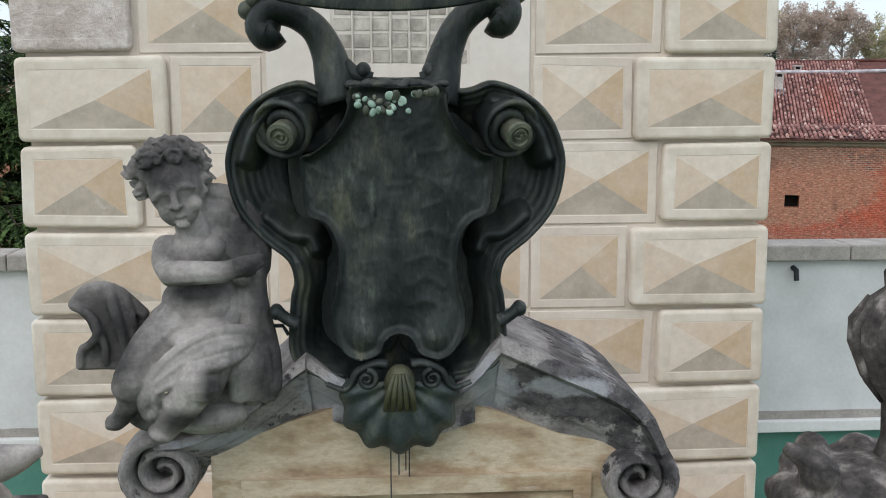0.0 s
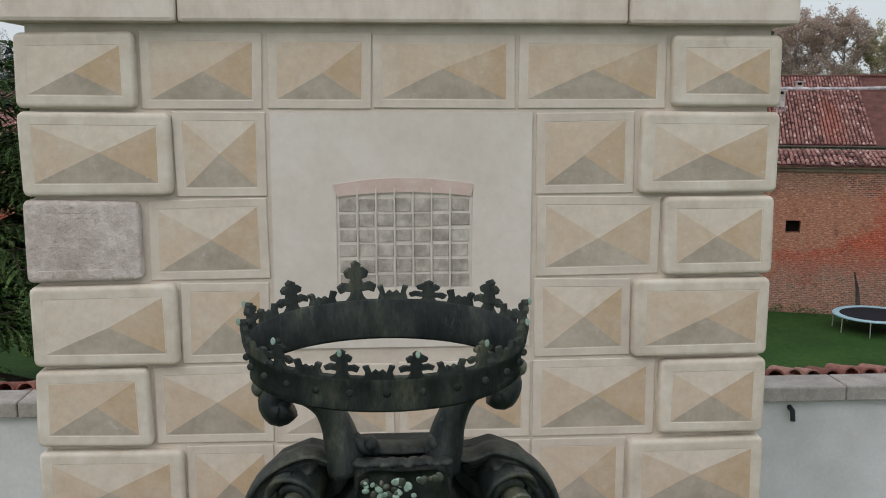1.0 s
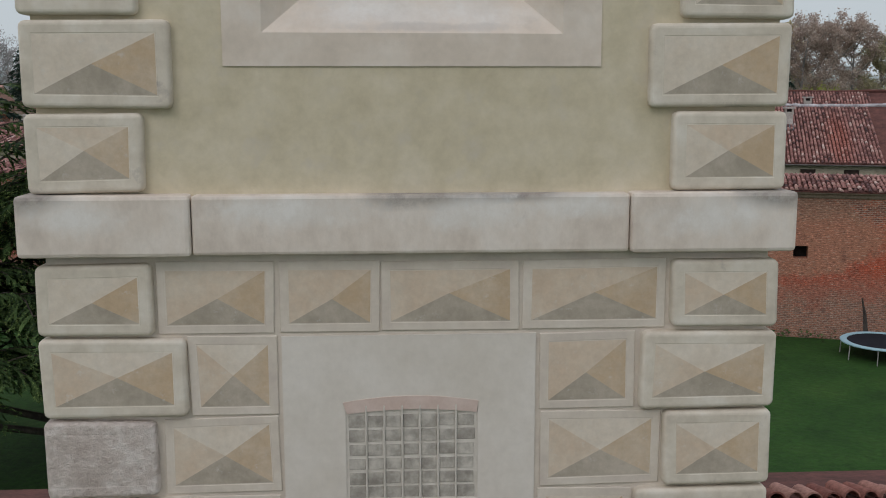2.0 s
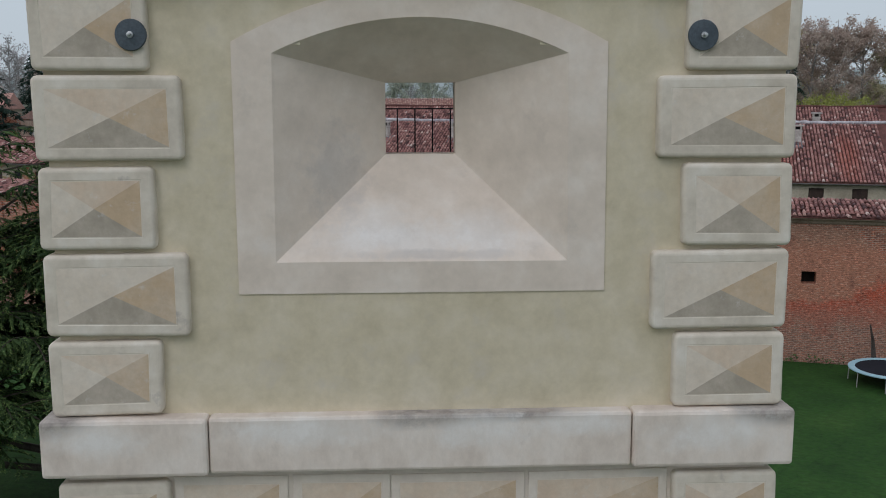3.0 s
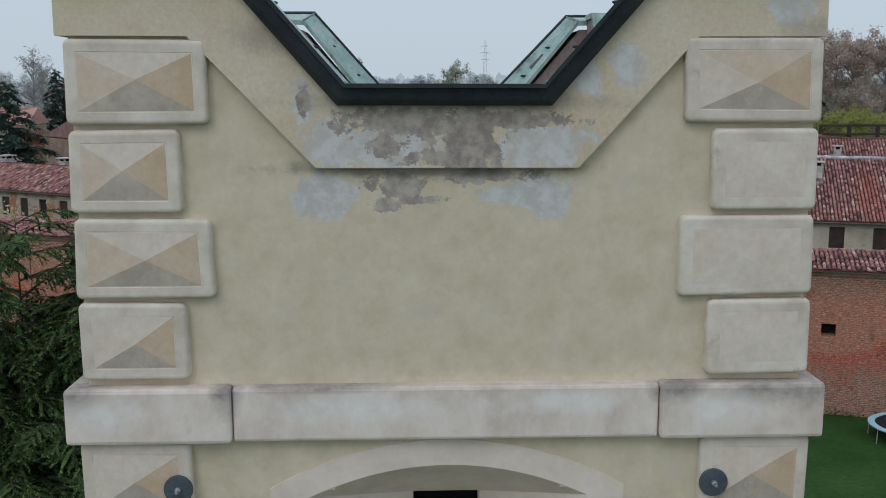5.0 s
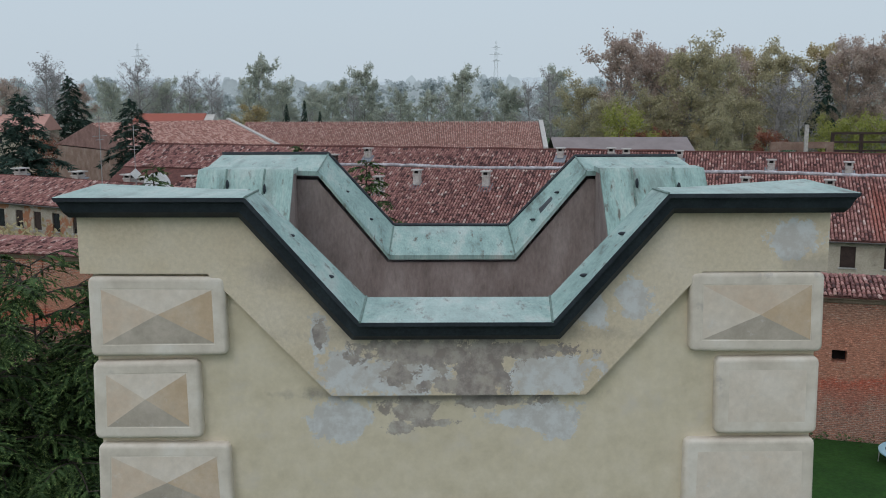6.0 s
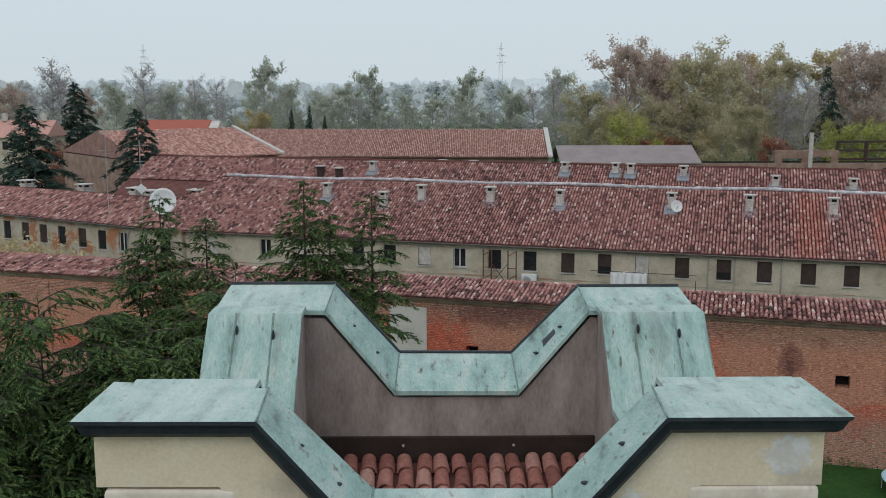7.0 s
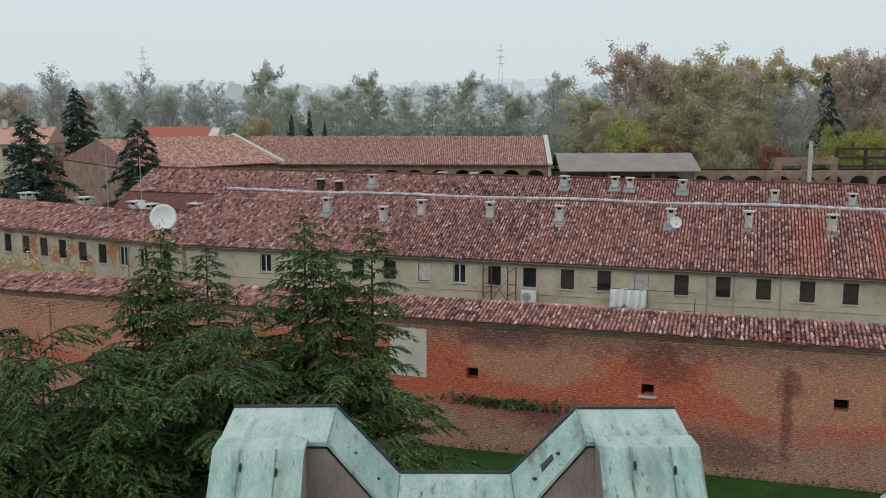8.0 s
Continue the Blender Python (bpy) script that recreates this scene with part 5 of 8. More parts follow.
for i, x in enumerate(lwx):
    window_unit(lw, x, 7.55, 9.4, 1.12, 0.4, ("dark", "white", "white", "dark", "shut", "dark", "shut", "shut", "dark", "dark")[i], rk)
g = Geo().prism([(-0.05, 10.05), (9.2, 10.05), (4.5, 12.27)], -60, 0, "x")
g.v = [(p[0] - (4.1 * (p[2] - 10.05) / 2.22 if p[0] > -1 else 0), p[1], p[2]) for p in g.v]
bed3 = rpart("roof", g, pan_mat, lw)
tl = part("roof_tiles", lifted(clay_tiles(-36, 0.2, (-0.1, 10.12), (4.5, 12.33), 0.265, 0.385, rk, sag=0.08, trim=lambda f: (-99, -0.05 - 4.1 * f))), tile_mat, bed3, "weathered red clay tiles", tidy=False)
part("ridge", lifted(Geo().tube([(-60 + x, 4.5, 12.36 + 0.03 * math.sin(x * 0.8)) for x in range(0, 57)], 0.12, 8)), pan_mat, bed3)
tl["kind"] = "stuff"
part("gutter", lifted(Geo().tube([(-60, -0.12, 10.06), (-0.05, -0.12, 10.06)], 0.06, 8)), gutter_mat, bed3, "gutter coloured dark as the shade under the eave")
for x, y, z in ((-27.0, 4.9, 12.1), (-17.8, 4.9, 12.1), (-10.2, 4.9, 12.1), (-8.4, 5.2, 11.9), (-3.6, 6.6, 12.1)):
    chimney(bed3, x, y, z, 0.75, 0.95)
rpart("downpipe", Geo().tube([(-6.0, 0.3, 10.0), (-6.6, 0.3, 9.0), (-6.6, 0.3, 6.0)], 0.05, 6), pipe_mat, lw, "grey downpipe")

# ---- trees ----
def conifer(rng, leaders, mats, name, label, at, blade=0.16, density=1.0, droop=0.25, per_metre=3.4, fill=1.0, wide=0.42, bough_thick=0.014, fine=0.0, body=0.0, forked=False, longest=9.0):
    """A conifer of leaders (x, y, base, top, spread, blunt, slim), whose arching boughs carry drooping fronds of needle
    tufts. fine: share of short light-coloured needles, painted as lit tips, which sit towards the frond ends.
    """
    t = thing(name, label, "tree", at)
    wood, twigs = Geo(), []

    def tufts(p0, p1, sag, thick):
        twigs.append((*p0, *p1, sag, thick))

    def bough(root, a, reach, forks):
        """An arching bough with twigs to both sides; a long one forks into lesser boughs."""
        way = Vector((math.cos(a), math.sin(a), 0))
        side = Vector((-way.y, way.x, 0))
        rise = rng.uniform(0.06, 0.30) * reach
        swing = side * rng.uniform(-0.14, 0.14) * reach
        pts = []
        for i in range(9):
            s = i / 8
            pts.append(root + way * reach * s + swing * s * s + Vector((0, 0, rise * math.sin(s * 2.2) - droop * reach * s ** 2.4)))
        wood.tube(pts[:7], [0.012 + bough_thick * reach * (1 - i / 8) for i in range(7)], 5)
        tufts(pts[5], pts[8], 0.04, blade * 0.15)
        along, sg = 0.06 * reach + 0.05, 1
        while along < reach:
            s = along / reach
            i = min(int(s * 8), 7)
            p = pts[i].lerp(pts[i + 1], s * 8 - i)
            ln = min(reach * 0.36 * (1.0 - s) ** 0.75 * (0.45 + 0.55 * min(s * 3, 1)) + 0.26, longest) * rng.uniform(0.65, 1.25)
            tw = (side * sg * rng.uniform(0.6, 1.0) + way * rng.uniform(0.55, 1.1)).normalized()
            tufts(p, p + tw * ln + Vector((0, 0, rng.uniform(-0.08, 0.12) * ln)), (0.24 + droop * 0.4) * ln, blade * 0.14)
            if rng.random() < 0.65:
                q = p + tw * ln * rng.uniform(0.15, 0.6)
                tufts(q, q + (way * 0.35 + side * sg * 0.3 + Vector((0, 0, -0.8))).normalized() * ln * rng.uniform(0.35, 0.6), 0.0, blade * 0.12)
            sg = -sg
            along += 0.16 / density * rng.uniform(0.6, 1.4)
        for k in range(forks):
            s = 0.2 + 0.6 * (k + rng.random()) / forks
            bough(pts[int(s * 8)], a + (1 if k % 2 else -1) * rng.uniform(0.5, 0.85), reach * (1.05 - s) * rng.uniform(0.5, 0.7) + 0.5, 0)

    for lx, ly, base, top, spread, blunt, slim in leaders:
        wood.tube([(lx * 0.2, ly * 0.2, 0), (lx * 0.8, ly * 0.8, max(base * 0.7, 0.3)), (lx, ly, base + 0.3 * (top - base)), (lx, ly, top)], [0.03 * top * slim, 0.022 * top * slim, 0.009 * top * slim, 0.015], 8)
        tall = top - base
        n = int(tall * per_metre * density * (1.55 if slim > 0.55 else 0.66))
        tufts(Vector((lx, ly, top - 1.2)), Vector((lx, ly, top + 0.25)), 0.0, blade * 0.7)
        for k in range(n):
            f = (k + rng.random()) / n
            reach = spread * (1 - f) ** blunt * rng.uniform(0.55, 1.12) + 0.35
            bough(Vector((lx, ly, base + tall * f)), k * 2.399 + rng.uniform(-0.5, 0.5), reach, 6 if forked and reach > 4.0 else 0)
    part("trunk", wood, bark, t, tidy=False)
    # tufts: pointed blades set along every twig, leaning outwards and down
    tw = np.array(twigs)
    nr = np.random.default_rng(rng.randrange(10000))
    run = tw[:, 3:6] - tw[:, 0:3]
    length = np.linalg.norm(run, axis=1)
    count = np.maximum((length / (blade * 0.24) * fill).astype(int), 4)
    of = np.repeat(np.arange(len(tw)), count)
    m = len(of)
    lit_tip = nr.random(m) < fine
    h = np.where(lit_tip, nr.random(m) ** 0.6, nr.random(m))
    grow = np.where(lit_tip, 0.8, 1.0)
    unit = run[of] / length[of][:, None]
    c = tw[of, 0:3] + run[of] * h[:, None] + nr.normal(0, 1, (m, 3)) * tw[of, 7][:, None] * (1, 1, 0.6)
    c[:, 2] -= tw[of, 6] * h * h
    # each twig is a feather: needles splay to both sides of it, leaning forward and a little down
    side = np.stack([-unit[:, 1], unit[:, 0], nr.uniform(-0.25, 0.25, m)], 1)
    side *= (nr.choice((-1.0, 1.0), m) / np.maximum(np.linalg.norm(side, axis=1), 1e-6))[:, None]
    d = unit * nr.uniform(0.5, 1.1, m)[:, None] + side * nr.uniform(0.35, 0.95, m)[:, None] + nr.uniform(-0.22, 0.22, (m, 3))
    d[:, 2] -= nr.uniform(0.0, 0.4, m)
    d *= (blade * grow * nr.uniform(0.7, 1.4, m) / np.linalg.norm(d, axis=1))[:, None]
    e = unit + nr.uniform(-0.3, 0.3, (m, 3))
    e *= (blade * grow * wide * 0.5 / np.maximum(np.linalg.norm(e, axis=1), 1e-6))[:, None]
    v = np.stack([c - e, c + e, c + d], 1).reshape(-1, 3)
    green = Geo()
    green.v = v.tolist()
    green.f = np.arange(3 * m).reshape(-1, 3).tolist()
    green.m = lit_tip.astype(int).tolist()
    if body:
        # the close-set inner needles of a twig make one narrow drooping frond
        n = len(tw)
        flat = np.stack([-run[:, 1], run[:, 0], nr.uniform(-0.5, 0.5, n) * length], 1)
        flat /= np.maximum(np.linalg.norm(flat, axis=1), 1e-6)[:, None]
        rows = []
        for f, w in ((0.0, 0.35), (0.3, 1.0), (0.65, 0.75), (0.98, 0.08)):
            mid = tw[:, 0:3] + run * f - np.stack([np.zeros(n), np.zeros(n), tw[:, 6] * f * f], 1)
            half = flat * (body * w * nr.uniform(0.7, 1.2, n))[:, None]
            rows += [mid - half, mid + half]
        at0 = len(green.v)
        green.v += np.stack(rows, 1).reshape(-1, 3).tolist()
        base = at0 + 8 * np.arange(n)[:, None]
        quads = np.concatenate([base + np.array([[2 * k, 2 * k + 1, 2 * k + 3, 2 * k + 2]]) for k in range(3)])
        green.f += quads.tolist()
        green.m += [0] * len(quads)
    part("crown", green, mats, t, tidy=False)
    return t


def broadleaf(rng, tall, wide, mat, name, label, at, leaves=1500, size=0.55, low=0.25, bare=0.0, flare=0.5):
    """A leafy tree: a tapered trunk, rising limbs that fork twice, and leaves round the twig ends with gaps between."""
    t = thing(name, label, "tree", at, group="autumn trees behind the farm")
    wood = Geo()
    lean = Vector((rng.uniform(-0.05, 0.05), rng.uniform(-0.05, 0.05), 0)) * tall
    stem = lambda f: lean * f + Vector((0.012 * tall * math.sin(f * 7), 0.012 * tall * math.cos(f * 5), tall * f))
    wood.tube([stem(f) - Vector((0, 0, 0.4 * (f == 0))) for f in (0, 0.25, 0.5, 0.75, 0.93)], [tall * k for k in (0.016, 0.012, 0.008, 0.004, 0.0012)], 7)
    ends = []
    limbs = int(17 + 8 * bare)
    for k in range(limbs):
        f = low + (0.86 - low) * (k + rng.random()) / limbs
        a = k * 2.4 + rng.uniform(-0.5, 0.5)
        g0 = (f - low) / (0.9 - low)
        reach = wide * 0.5 * (0.55 + 0.45 * math.sin(math.pi * (0.18 + 0.62 * g0))) * (1 - 0.62 * g0 ** 2.2) * rng.uniform(0.72, 1.12)
        rise = reach * rng.uniform(0.45, 1.15) * (0.6 + flare * g0 * 1.6)
        p0 = stem(f * 0.94)
        p2 = p0 + Vector((math.cos(a) * reach, math.sin(a) * reach, min(rise, tall * 1.02 - p0.z)))
        p1 = p0.lerp(p2, 0.5) + Vector((0, 0, -0.08 * reach))
        main = eased([p0, p1, p2], 7)
        wood.tube([main[0], main[3], main[6]], [tall * 0.0055, tall * 0.0035, tall * 0.001], 4)
        for m in range(6):
            q0 = main[rng.randrange(2, 7)]
            way = Vector((rng.uniform(-1, 1), rng.uniform(-1, 1), rng.uniform(-0.25, 1.0))).normalized() * reach * rng.uniform(0.22, 0.5)
            q1 = q0 + way
            wood.tube([q0, q1], [tall * 0.0022, tall * 0.0007], 3, caps=False)
            for w in range(5):
                r0 = q0.lerp(q1, rng.uniform(0.35, 1.0))
                r1 = r0 + Vector((rng.uniform(-1, 1), rng.uniform(-1, 1), rng.uniform(-0.3, 1.3))) * reach * 0.17
                if bare > 0.5:
                    wood.tube([r0, r1], [tall * 0.0011, tall * 0.0005], 3, caps=False)
                ends += [r0.lerp(r1, 0.3), r0.lerp(r1, 0.7), r1]
    nr = np.random.default_rng(rng.randrange(10000))
    tips = np.array([tuple(p) for p in ends])
    # some twigs carry many leaves, some hardly any
    weight = nr.uniform(0.05, 1.0, len(tips)) ** 1.5
    of = nr.choice(len(tips), leaves, p=weight / weight.sum())
    c = tips[of] + nr.normal(0, 1, (leaves, 3)) * wide * 0.036 * (1, 1, 0.9)
    d = nr.normal(0, 1, (leaves, 3))
    d *= (size * nr.uniform(0.4, 1.1, leaves) / np.linalg.norm(d, axis=1))[:, None]
    e = np.cross(d, nr.normal(0, 1, (leaves, 3)))
    e *= (size * nr.uniform(0.22, 0.5, leaves) / np.maximum(np.linalg.norm(e, axis=1), 1e-6))[:, None]
    green = Geo()
    green.v = np.stack([c - d * 0.5 - e * 0.6, c - d * 0.4 + e * 0.8, c + d * 0.7], 1).reshape(-1, 3).tolist()
    green.f = np.arange(3 * leaves).reshape(-1, 3).tolist()
    green.m = [0] * leaves
    part("trunk", wood, pale_bark, t, tidy=False)
    part("crown", green, mat, t, tidy=False)
    return t


rc = random.Random(77)
# the great cedar beside the tower, three leaders on broad drooping tiers
conifer(rc, [(-4.2, 5.2, 5.0, 17.9, 4.4, 0.7, 0.8), (-2.0, 5.4, 8.0, 16.9, 2.6, 0.6, 0.6), (-5.2, 4.6, 7.0, 15.6, 3.4, 0.5, 0.6), (3.6, 0.3, 6.0, 19.1, 4.2, 0.65, 0.8), (4.7, 0.6, 9.0, 17.6, 4.0, 0.5, 0.6), (6.6, 0.7, 9.0, 18.5, 2.5, 0.6, 0.6),
              (-1.0, -4.0, 5.0, 13.6, 8.0, 0.24, 0.5), (-6.0, -6.0, 5.0, 15.2, 7.6, 0.24, 0.5), (0.6, -0.6, 7.0, 15.4, 6.6, 0.26, 0.5), (5.5, -3.0, 4.0, 13.0, 6.3, 0.3, 0.5), (8.6, -1.4, 3.0, 10.2, 4.8, 0.35, 0.5), (-11.3, -4.5, 4.0, 13.9, 6.8, 0.24, 0.5), (-8.0, -9.0, 4.0, 12.0, 7.0, 0.24, 0.5)],
        [needle_mat, lit_needle_mat], "cedar_tree", "great dark green cedar with drooping tiered boughs", (-9.5, 37.0, GROUND), blade=0.145, droop=0.27, per_metre=5.2, fill=1.25, wide=0.5, fine=0.6, bough_thick=0.007, body=0.072, forked=True, longest=1.5)
spruce = conifer(rc, [(0, 0, 1.0, 20.6, 8.6, 0.85, 1.0)], [spruce_mat], "spruce_tree", "dark pointed spruce behind the farm range", (-43.0, 139, GROUND), blade=0.7, density=0.6, droop=0.4, per_metre=4.6, fill=1.6, wide=0.5)
copy_thing(spruce, pose(-54.6, 128, GROUND, 0, 0, 80) @ Matrix.Diagonal((1.25, 1.25, 1.04, 1)))
copy_thing(spruce, pose(-86, 236, GROUND + 0.1, 0, 0, 30) @ Matrix.Diagonal((1.15, 1.15, 1.23, 1)))
for x, y, w, tall in ((-48.5, 122, 1.1, 0.56), (-58.0, 118, 1.2, 0.6), (-38.0, 126, 0.95, 0.52), (-66.0, 132, 1.2, 0.7)):
    copy_thing(spruce, pose(x, y, GROUND, 0, 0, x * 7) @ Matrix.Diagonal((w, w, tall, 1)))

rb = random.Random(41)
protos = {}
for key, tall, wide, leaves, size, low, bare, word in (
        ("brown", 30, 15, 10500, 0.6, 0.10, 0.3, "tall poplar with brown autumn leaves"),
        ("olive", 26, 15, 10500, 0.6, 0.06, 0.1, "leafy tree turning olive and yellow"),
        ("gold", 22, 12, 8000, 0.52, 0.10, 0.3, "tree with thin golden autumn leaves"),
        ("lime", 12, 12, 4200, 0.5, 0.04, 0.0, "bushy yellow-green autumn tree"),
        ("rust", 14, 10, 4200, 0.5, 0.05, 0.1, "small rust-red autumn tree"),
        ("grey", 29, 14, 2600, 0.5, 0.12, 0.6, "nearly bare grey autumn tree"),
        ("haze", 26, 17, 5400, 0.95, 0.02, 0.2, "tall thinning olive tree in autumn mist"),
        ("far_mist", 24, 17, 2200, 1.5, 0.02, 0.2, "misty grey-green tree in the distance")):
    protos[key] = broadleaf(rb, tall, wide, leaf_mats[key], "tree", word, (0, -400, GROUND), leaves, size, low, bare)


def plant(key, px, dist, top_z, wide=None, z=GROUND):
    """Plants a copy of a kind of tree at a bearing px (tangent), taken from the camera's view, and distance, grown to
    its height.
    """
    src = protos[key]
    tall = {"brown": 30, "olive": 26, "gold": 22, "lime": 12, "rust": 14, "grey": 29, "haze": 26, "far_mist": 24}[key]
    s = (top_z - z) / (tall * 0.95)
    w = s if wide is None else wide
    copy_thing(src, pose(px * dist, dist - 6.8, z, 0, 0, rb.uniform(0, 360)) @ Matrix.Diagonal((w, w, s, 1)))


# turns a column of the camera's view into a bearing
bearing = lambda x: (x - 784) / 1748 * 1.02 - 0.012
WOODS = [  # kind, column in the camera's view, distance, top
    ("brown", 1145, 262, 37.0), ("brown", 1190, 270, 34.5), ("olive", 1075, 255, 24.5), ("olive", 1262, 245, 33.5), ("brown", 1225, 262, 33), ("olive", 1300, 262, 33), ("brown", 1330, 285, 34),
    ("gold", 1375, 300, 35), ("olive", 1410, 280, 34), ("gold", 1490, 285, 35), ("brown", 1525, 262, 35), ("brown", 1565, 262, 35.5), ("brown", 1620, 265, 36), ("olive", 1675, 265, 30), ("brown", 1730, 265, 31),
    ("olive", 1310, 222, 17), ("gold", 1280, 225, 14), ("lime", 1148, 228, 15.5), ("rust", 1165, 226, 12), ("rust", 1395, 225, 12), ("lime", 1510, 232, 13), ("lime", 1550, 232, 13.5), ("lime", 1600, 232, 13), ("rust", 1215, 235, 12),
    ("olive", 1120, 246, 20), ("olive", 1190, 245, 22), ("olive", 1350, 240, 21), ("brown", 1250, 250, 22), ("grey", 1445, 240, 28), ("grey", 1420, 244, 25), ("olive", 1470, 258, 20), ("grey", 1020, 330, 29), ("grey", 985, 340, 25),
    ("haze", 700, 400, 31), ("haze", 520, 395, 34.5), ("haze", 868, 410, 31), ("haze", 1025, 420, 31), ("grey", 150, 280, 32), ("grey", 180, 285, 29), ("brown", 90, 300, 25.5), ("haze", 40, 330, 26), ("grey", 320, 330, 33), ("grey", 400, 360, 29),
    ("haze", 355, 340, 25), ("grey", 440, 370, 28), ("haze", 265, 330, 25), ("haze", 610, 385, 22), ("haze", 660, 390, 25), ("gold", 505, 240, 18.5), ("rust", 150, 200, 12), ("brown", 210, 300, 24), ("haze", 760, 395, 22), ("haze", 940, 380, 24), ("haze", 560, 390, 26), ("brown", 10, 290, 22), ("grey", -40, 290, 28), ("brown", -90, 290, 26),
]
for kind_, view_x, dist, top in WOODS:
    plant(kind_, bearing(view_x), dist, top, top * 0.027 if kind_ == "haze" else None, z=GROUND + 4.5 * min(max((dist - 217) / 260, 0), 1) ** 2)
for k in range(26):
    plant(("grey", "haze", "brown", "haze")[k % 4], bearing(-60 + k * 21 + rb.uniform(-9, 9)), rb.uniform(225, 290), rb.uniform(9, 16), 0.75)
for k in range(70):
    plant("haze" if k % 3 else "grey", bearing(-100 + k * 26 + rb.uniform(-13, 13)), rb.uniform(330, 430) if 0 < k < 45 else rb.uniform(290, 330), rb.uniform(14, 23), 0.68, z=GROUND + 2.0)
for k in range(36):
    plant("far_mist", bearing(-140 + k * 50.0 + rb.uniform(-8, 8)), rb.uniform(450, 540), rb.uniform(20, 29), 1.1, z=GROUND + 4.4)
for o in [q for p in protos.values() for q in (*p.children_recursive, p)]:
    bpy.data.objects.remove(o)

for view_x, dist, size in ((565, 300, 0.85), (596, 310, 0.9), (622, 300, 0.75), (1486, 258, 1.42)):
    copy_thing(spruce, pose(bearing(view_x) * dist, dist - 6.8, GROUND + 0.4, 0, 0, view_x) @ Matrix.Diagonal((size * (0.42 if dist > 290 else 0.62), size * (0.42 if dist > 290 else 0.62), size, 1)))

# misty distance: glowing strips shaped as far trees and low wooded rises closing the plain, mist put into their colour
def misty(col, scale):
    m = bpy.data.materials.new("glowing_mist_distance")
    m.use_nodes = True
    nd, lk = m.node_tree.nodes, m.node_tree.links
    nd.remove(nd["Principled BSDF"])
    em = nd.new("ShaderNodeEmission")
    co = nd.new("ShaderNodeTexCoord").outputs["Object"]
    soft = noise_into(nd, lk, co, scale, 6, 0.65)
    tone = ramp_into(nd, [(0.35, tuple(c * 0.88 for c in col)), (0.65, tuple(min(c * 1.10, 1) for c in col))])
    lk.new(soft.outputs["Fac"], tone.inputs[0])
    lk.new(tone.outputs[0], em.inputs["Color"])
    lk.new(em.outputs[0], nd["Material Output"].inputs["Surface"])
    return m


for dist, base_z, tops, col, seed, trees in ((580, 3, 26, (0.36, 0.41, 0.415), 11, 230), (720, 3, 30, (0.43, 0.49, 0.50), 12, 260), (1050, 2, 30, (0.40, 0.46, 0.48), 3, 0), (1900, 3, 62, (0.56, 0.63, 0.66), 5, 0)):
    rr = random.Random(seed)
    n = 1700 if trees else 420
    span = dist * 2.6 if not trees else dist * 1.5
    crowns = [(rr.uniform(-0.5, 0.5) * span, rr.uniform(3, 9), tops * rr.uniform(0.3, 1.0)) for _ in range(trees)]
    low, high = [], []
    for i in range(n):
        x = (i / (n - 1) - 0.5) * span
        ragged = 0.14 * noise.noise(Vector((x * 0.09, seed, 9)))
        h = tops * (0.62 + 0.16 * noise.noise(Vector((x * 0.003, seed, 0))) + 0.05 * noise.noise(Vector((x * 0.02, seed, 5))) + 0.4 * ragged)
        if trees:
            h = tops * (0.42 + 0.12 * noise.noise(Vector((x * 0.03, seed, 5))))
            for cx, w, top in crowns:
                if abs(x - cx) < w:
                    h = max(h, top * (0.35 + 0.65 * max(1 - abs((x - cx) / w) ** 2.6, 0) ** 0.7))
            h += 2.2 * noise.noise(Vector((x * 0.25, seed, 2))) + 1.2 * noise.noise(Vector((x * 1.7, seed, 4)))
        low.append((x, dist, base_z - 6))
        high.append((x, dist, base_z + h))
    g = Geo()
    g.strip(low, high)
    solo("backdrop", g, misty(col, 0.12), "glowing strip painted as misty far woods and hills", "backdrop", tidy=False, kind="structure")

# ---- the portal's crowning: bronze arms with a crown, stone putto, scrolled pediment, finials ----
CX, AX0 = -0.112, -0.138
portal = thing("portal", "ochre stone portal with a broken scrolled pediment of lichened stone", "portal", (0, 0, GROUND))
ppart = lambda name, geo, mats, label="", **kw: part(name, raised(geo), mats, portal, label, **kw)
ppart("portal_body", Geo().box(-2.95, 2.95, -3.0, -0.13, GROUND, 8.3), ochre_stone)
ppart("attic", Geo().prism([(-0.93, 8.3), (0.86, 8.3), (0.86, 9.90), (0.60, 9.95), (0.33, 10.06), (0.1, 10.12), (-0.3, 10.12), (-0.6, 10.03), (-0.93, 9.90)], -2.80, -2.05), ochre_stone, "ochre veined stone attic")
ppart("attic_panel", Geo().holed(-0.80, 0.74, 8.4, 9.78, -2.83, -2.79, [(-0.72, 0.66, 8.5, 9.70)]), ochre_stone, tidy=False)
for x, z in ((-0.15, 9.66), (-0.115, 9.80), (-0.085, 9.82), (-0.07, 9.79)):
    ppart("drip_wire", Geo().tube([(x, -2.86, 9.98), (x, -2.85, z)], 0.003, 5), dark_metal, "thin black drip wire")


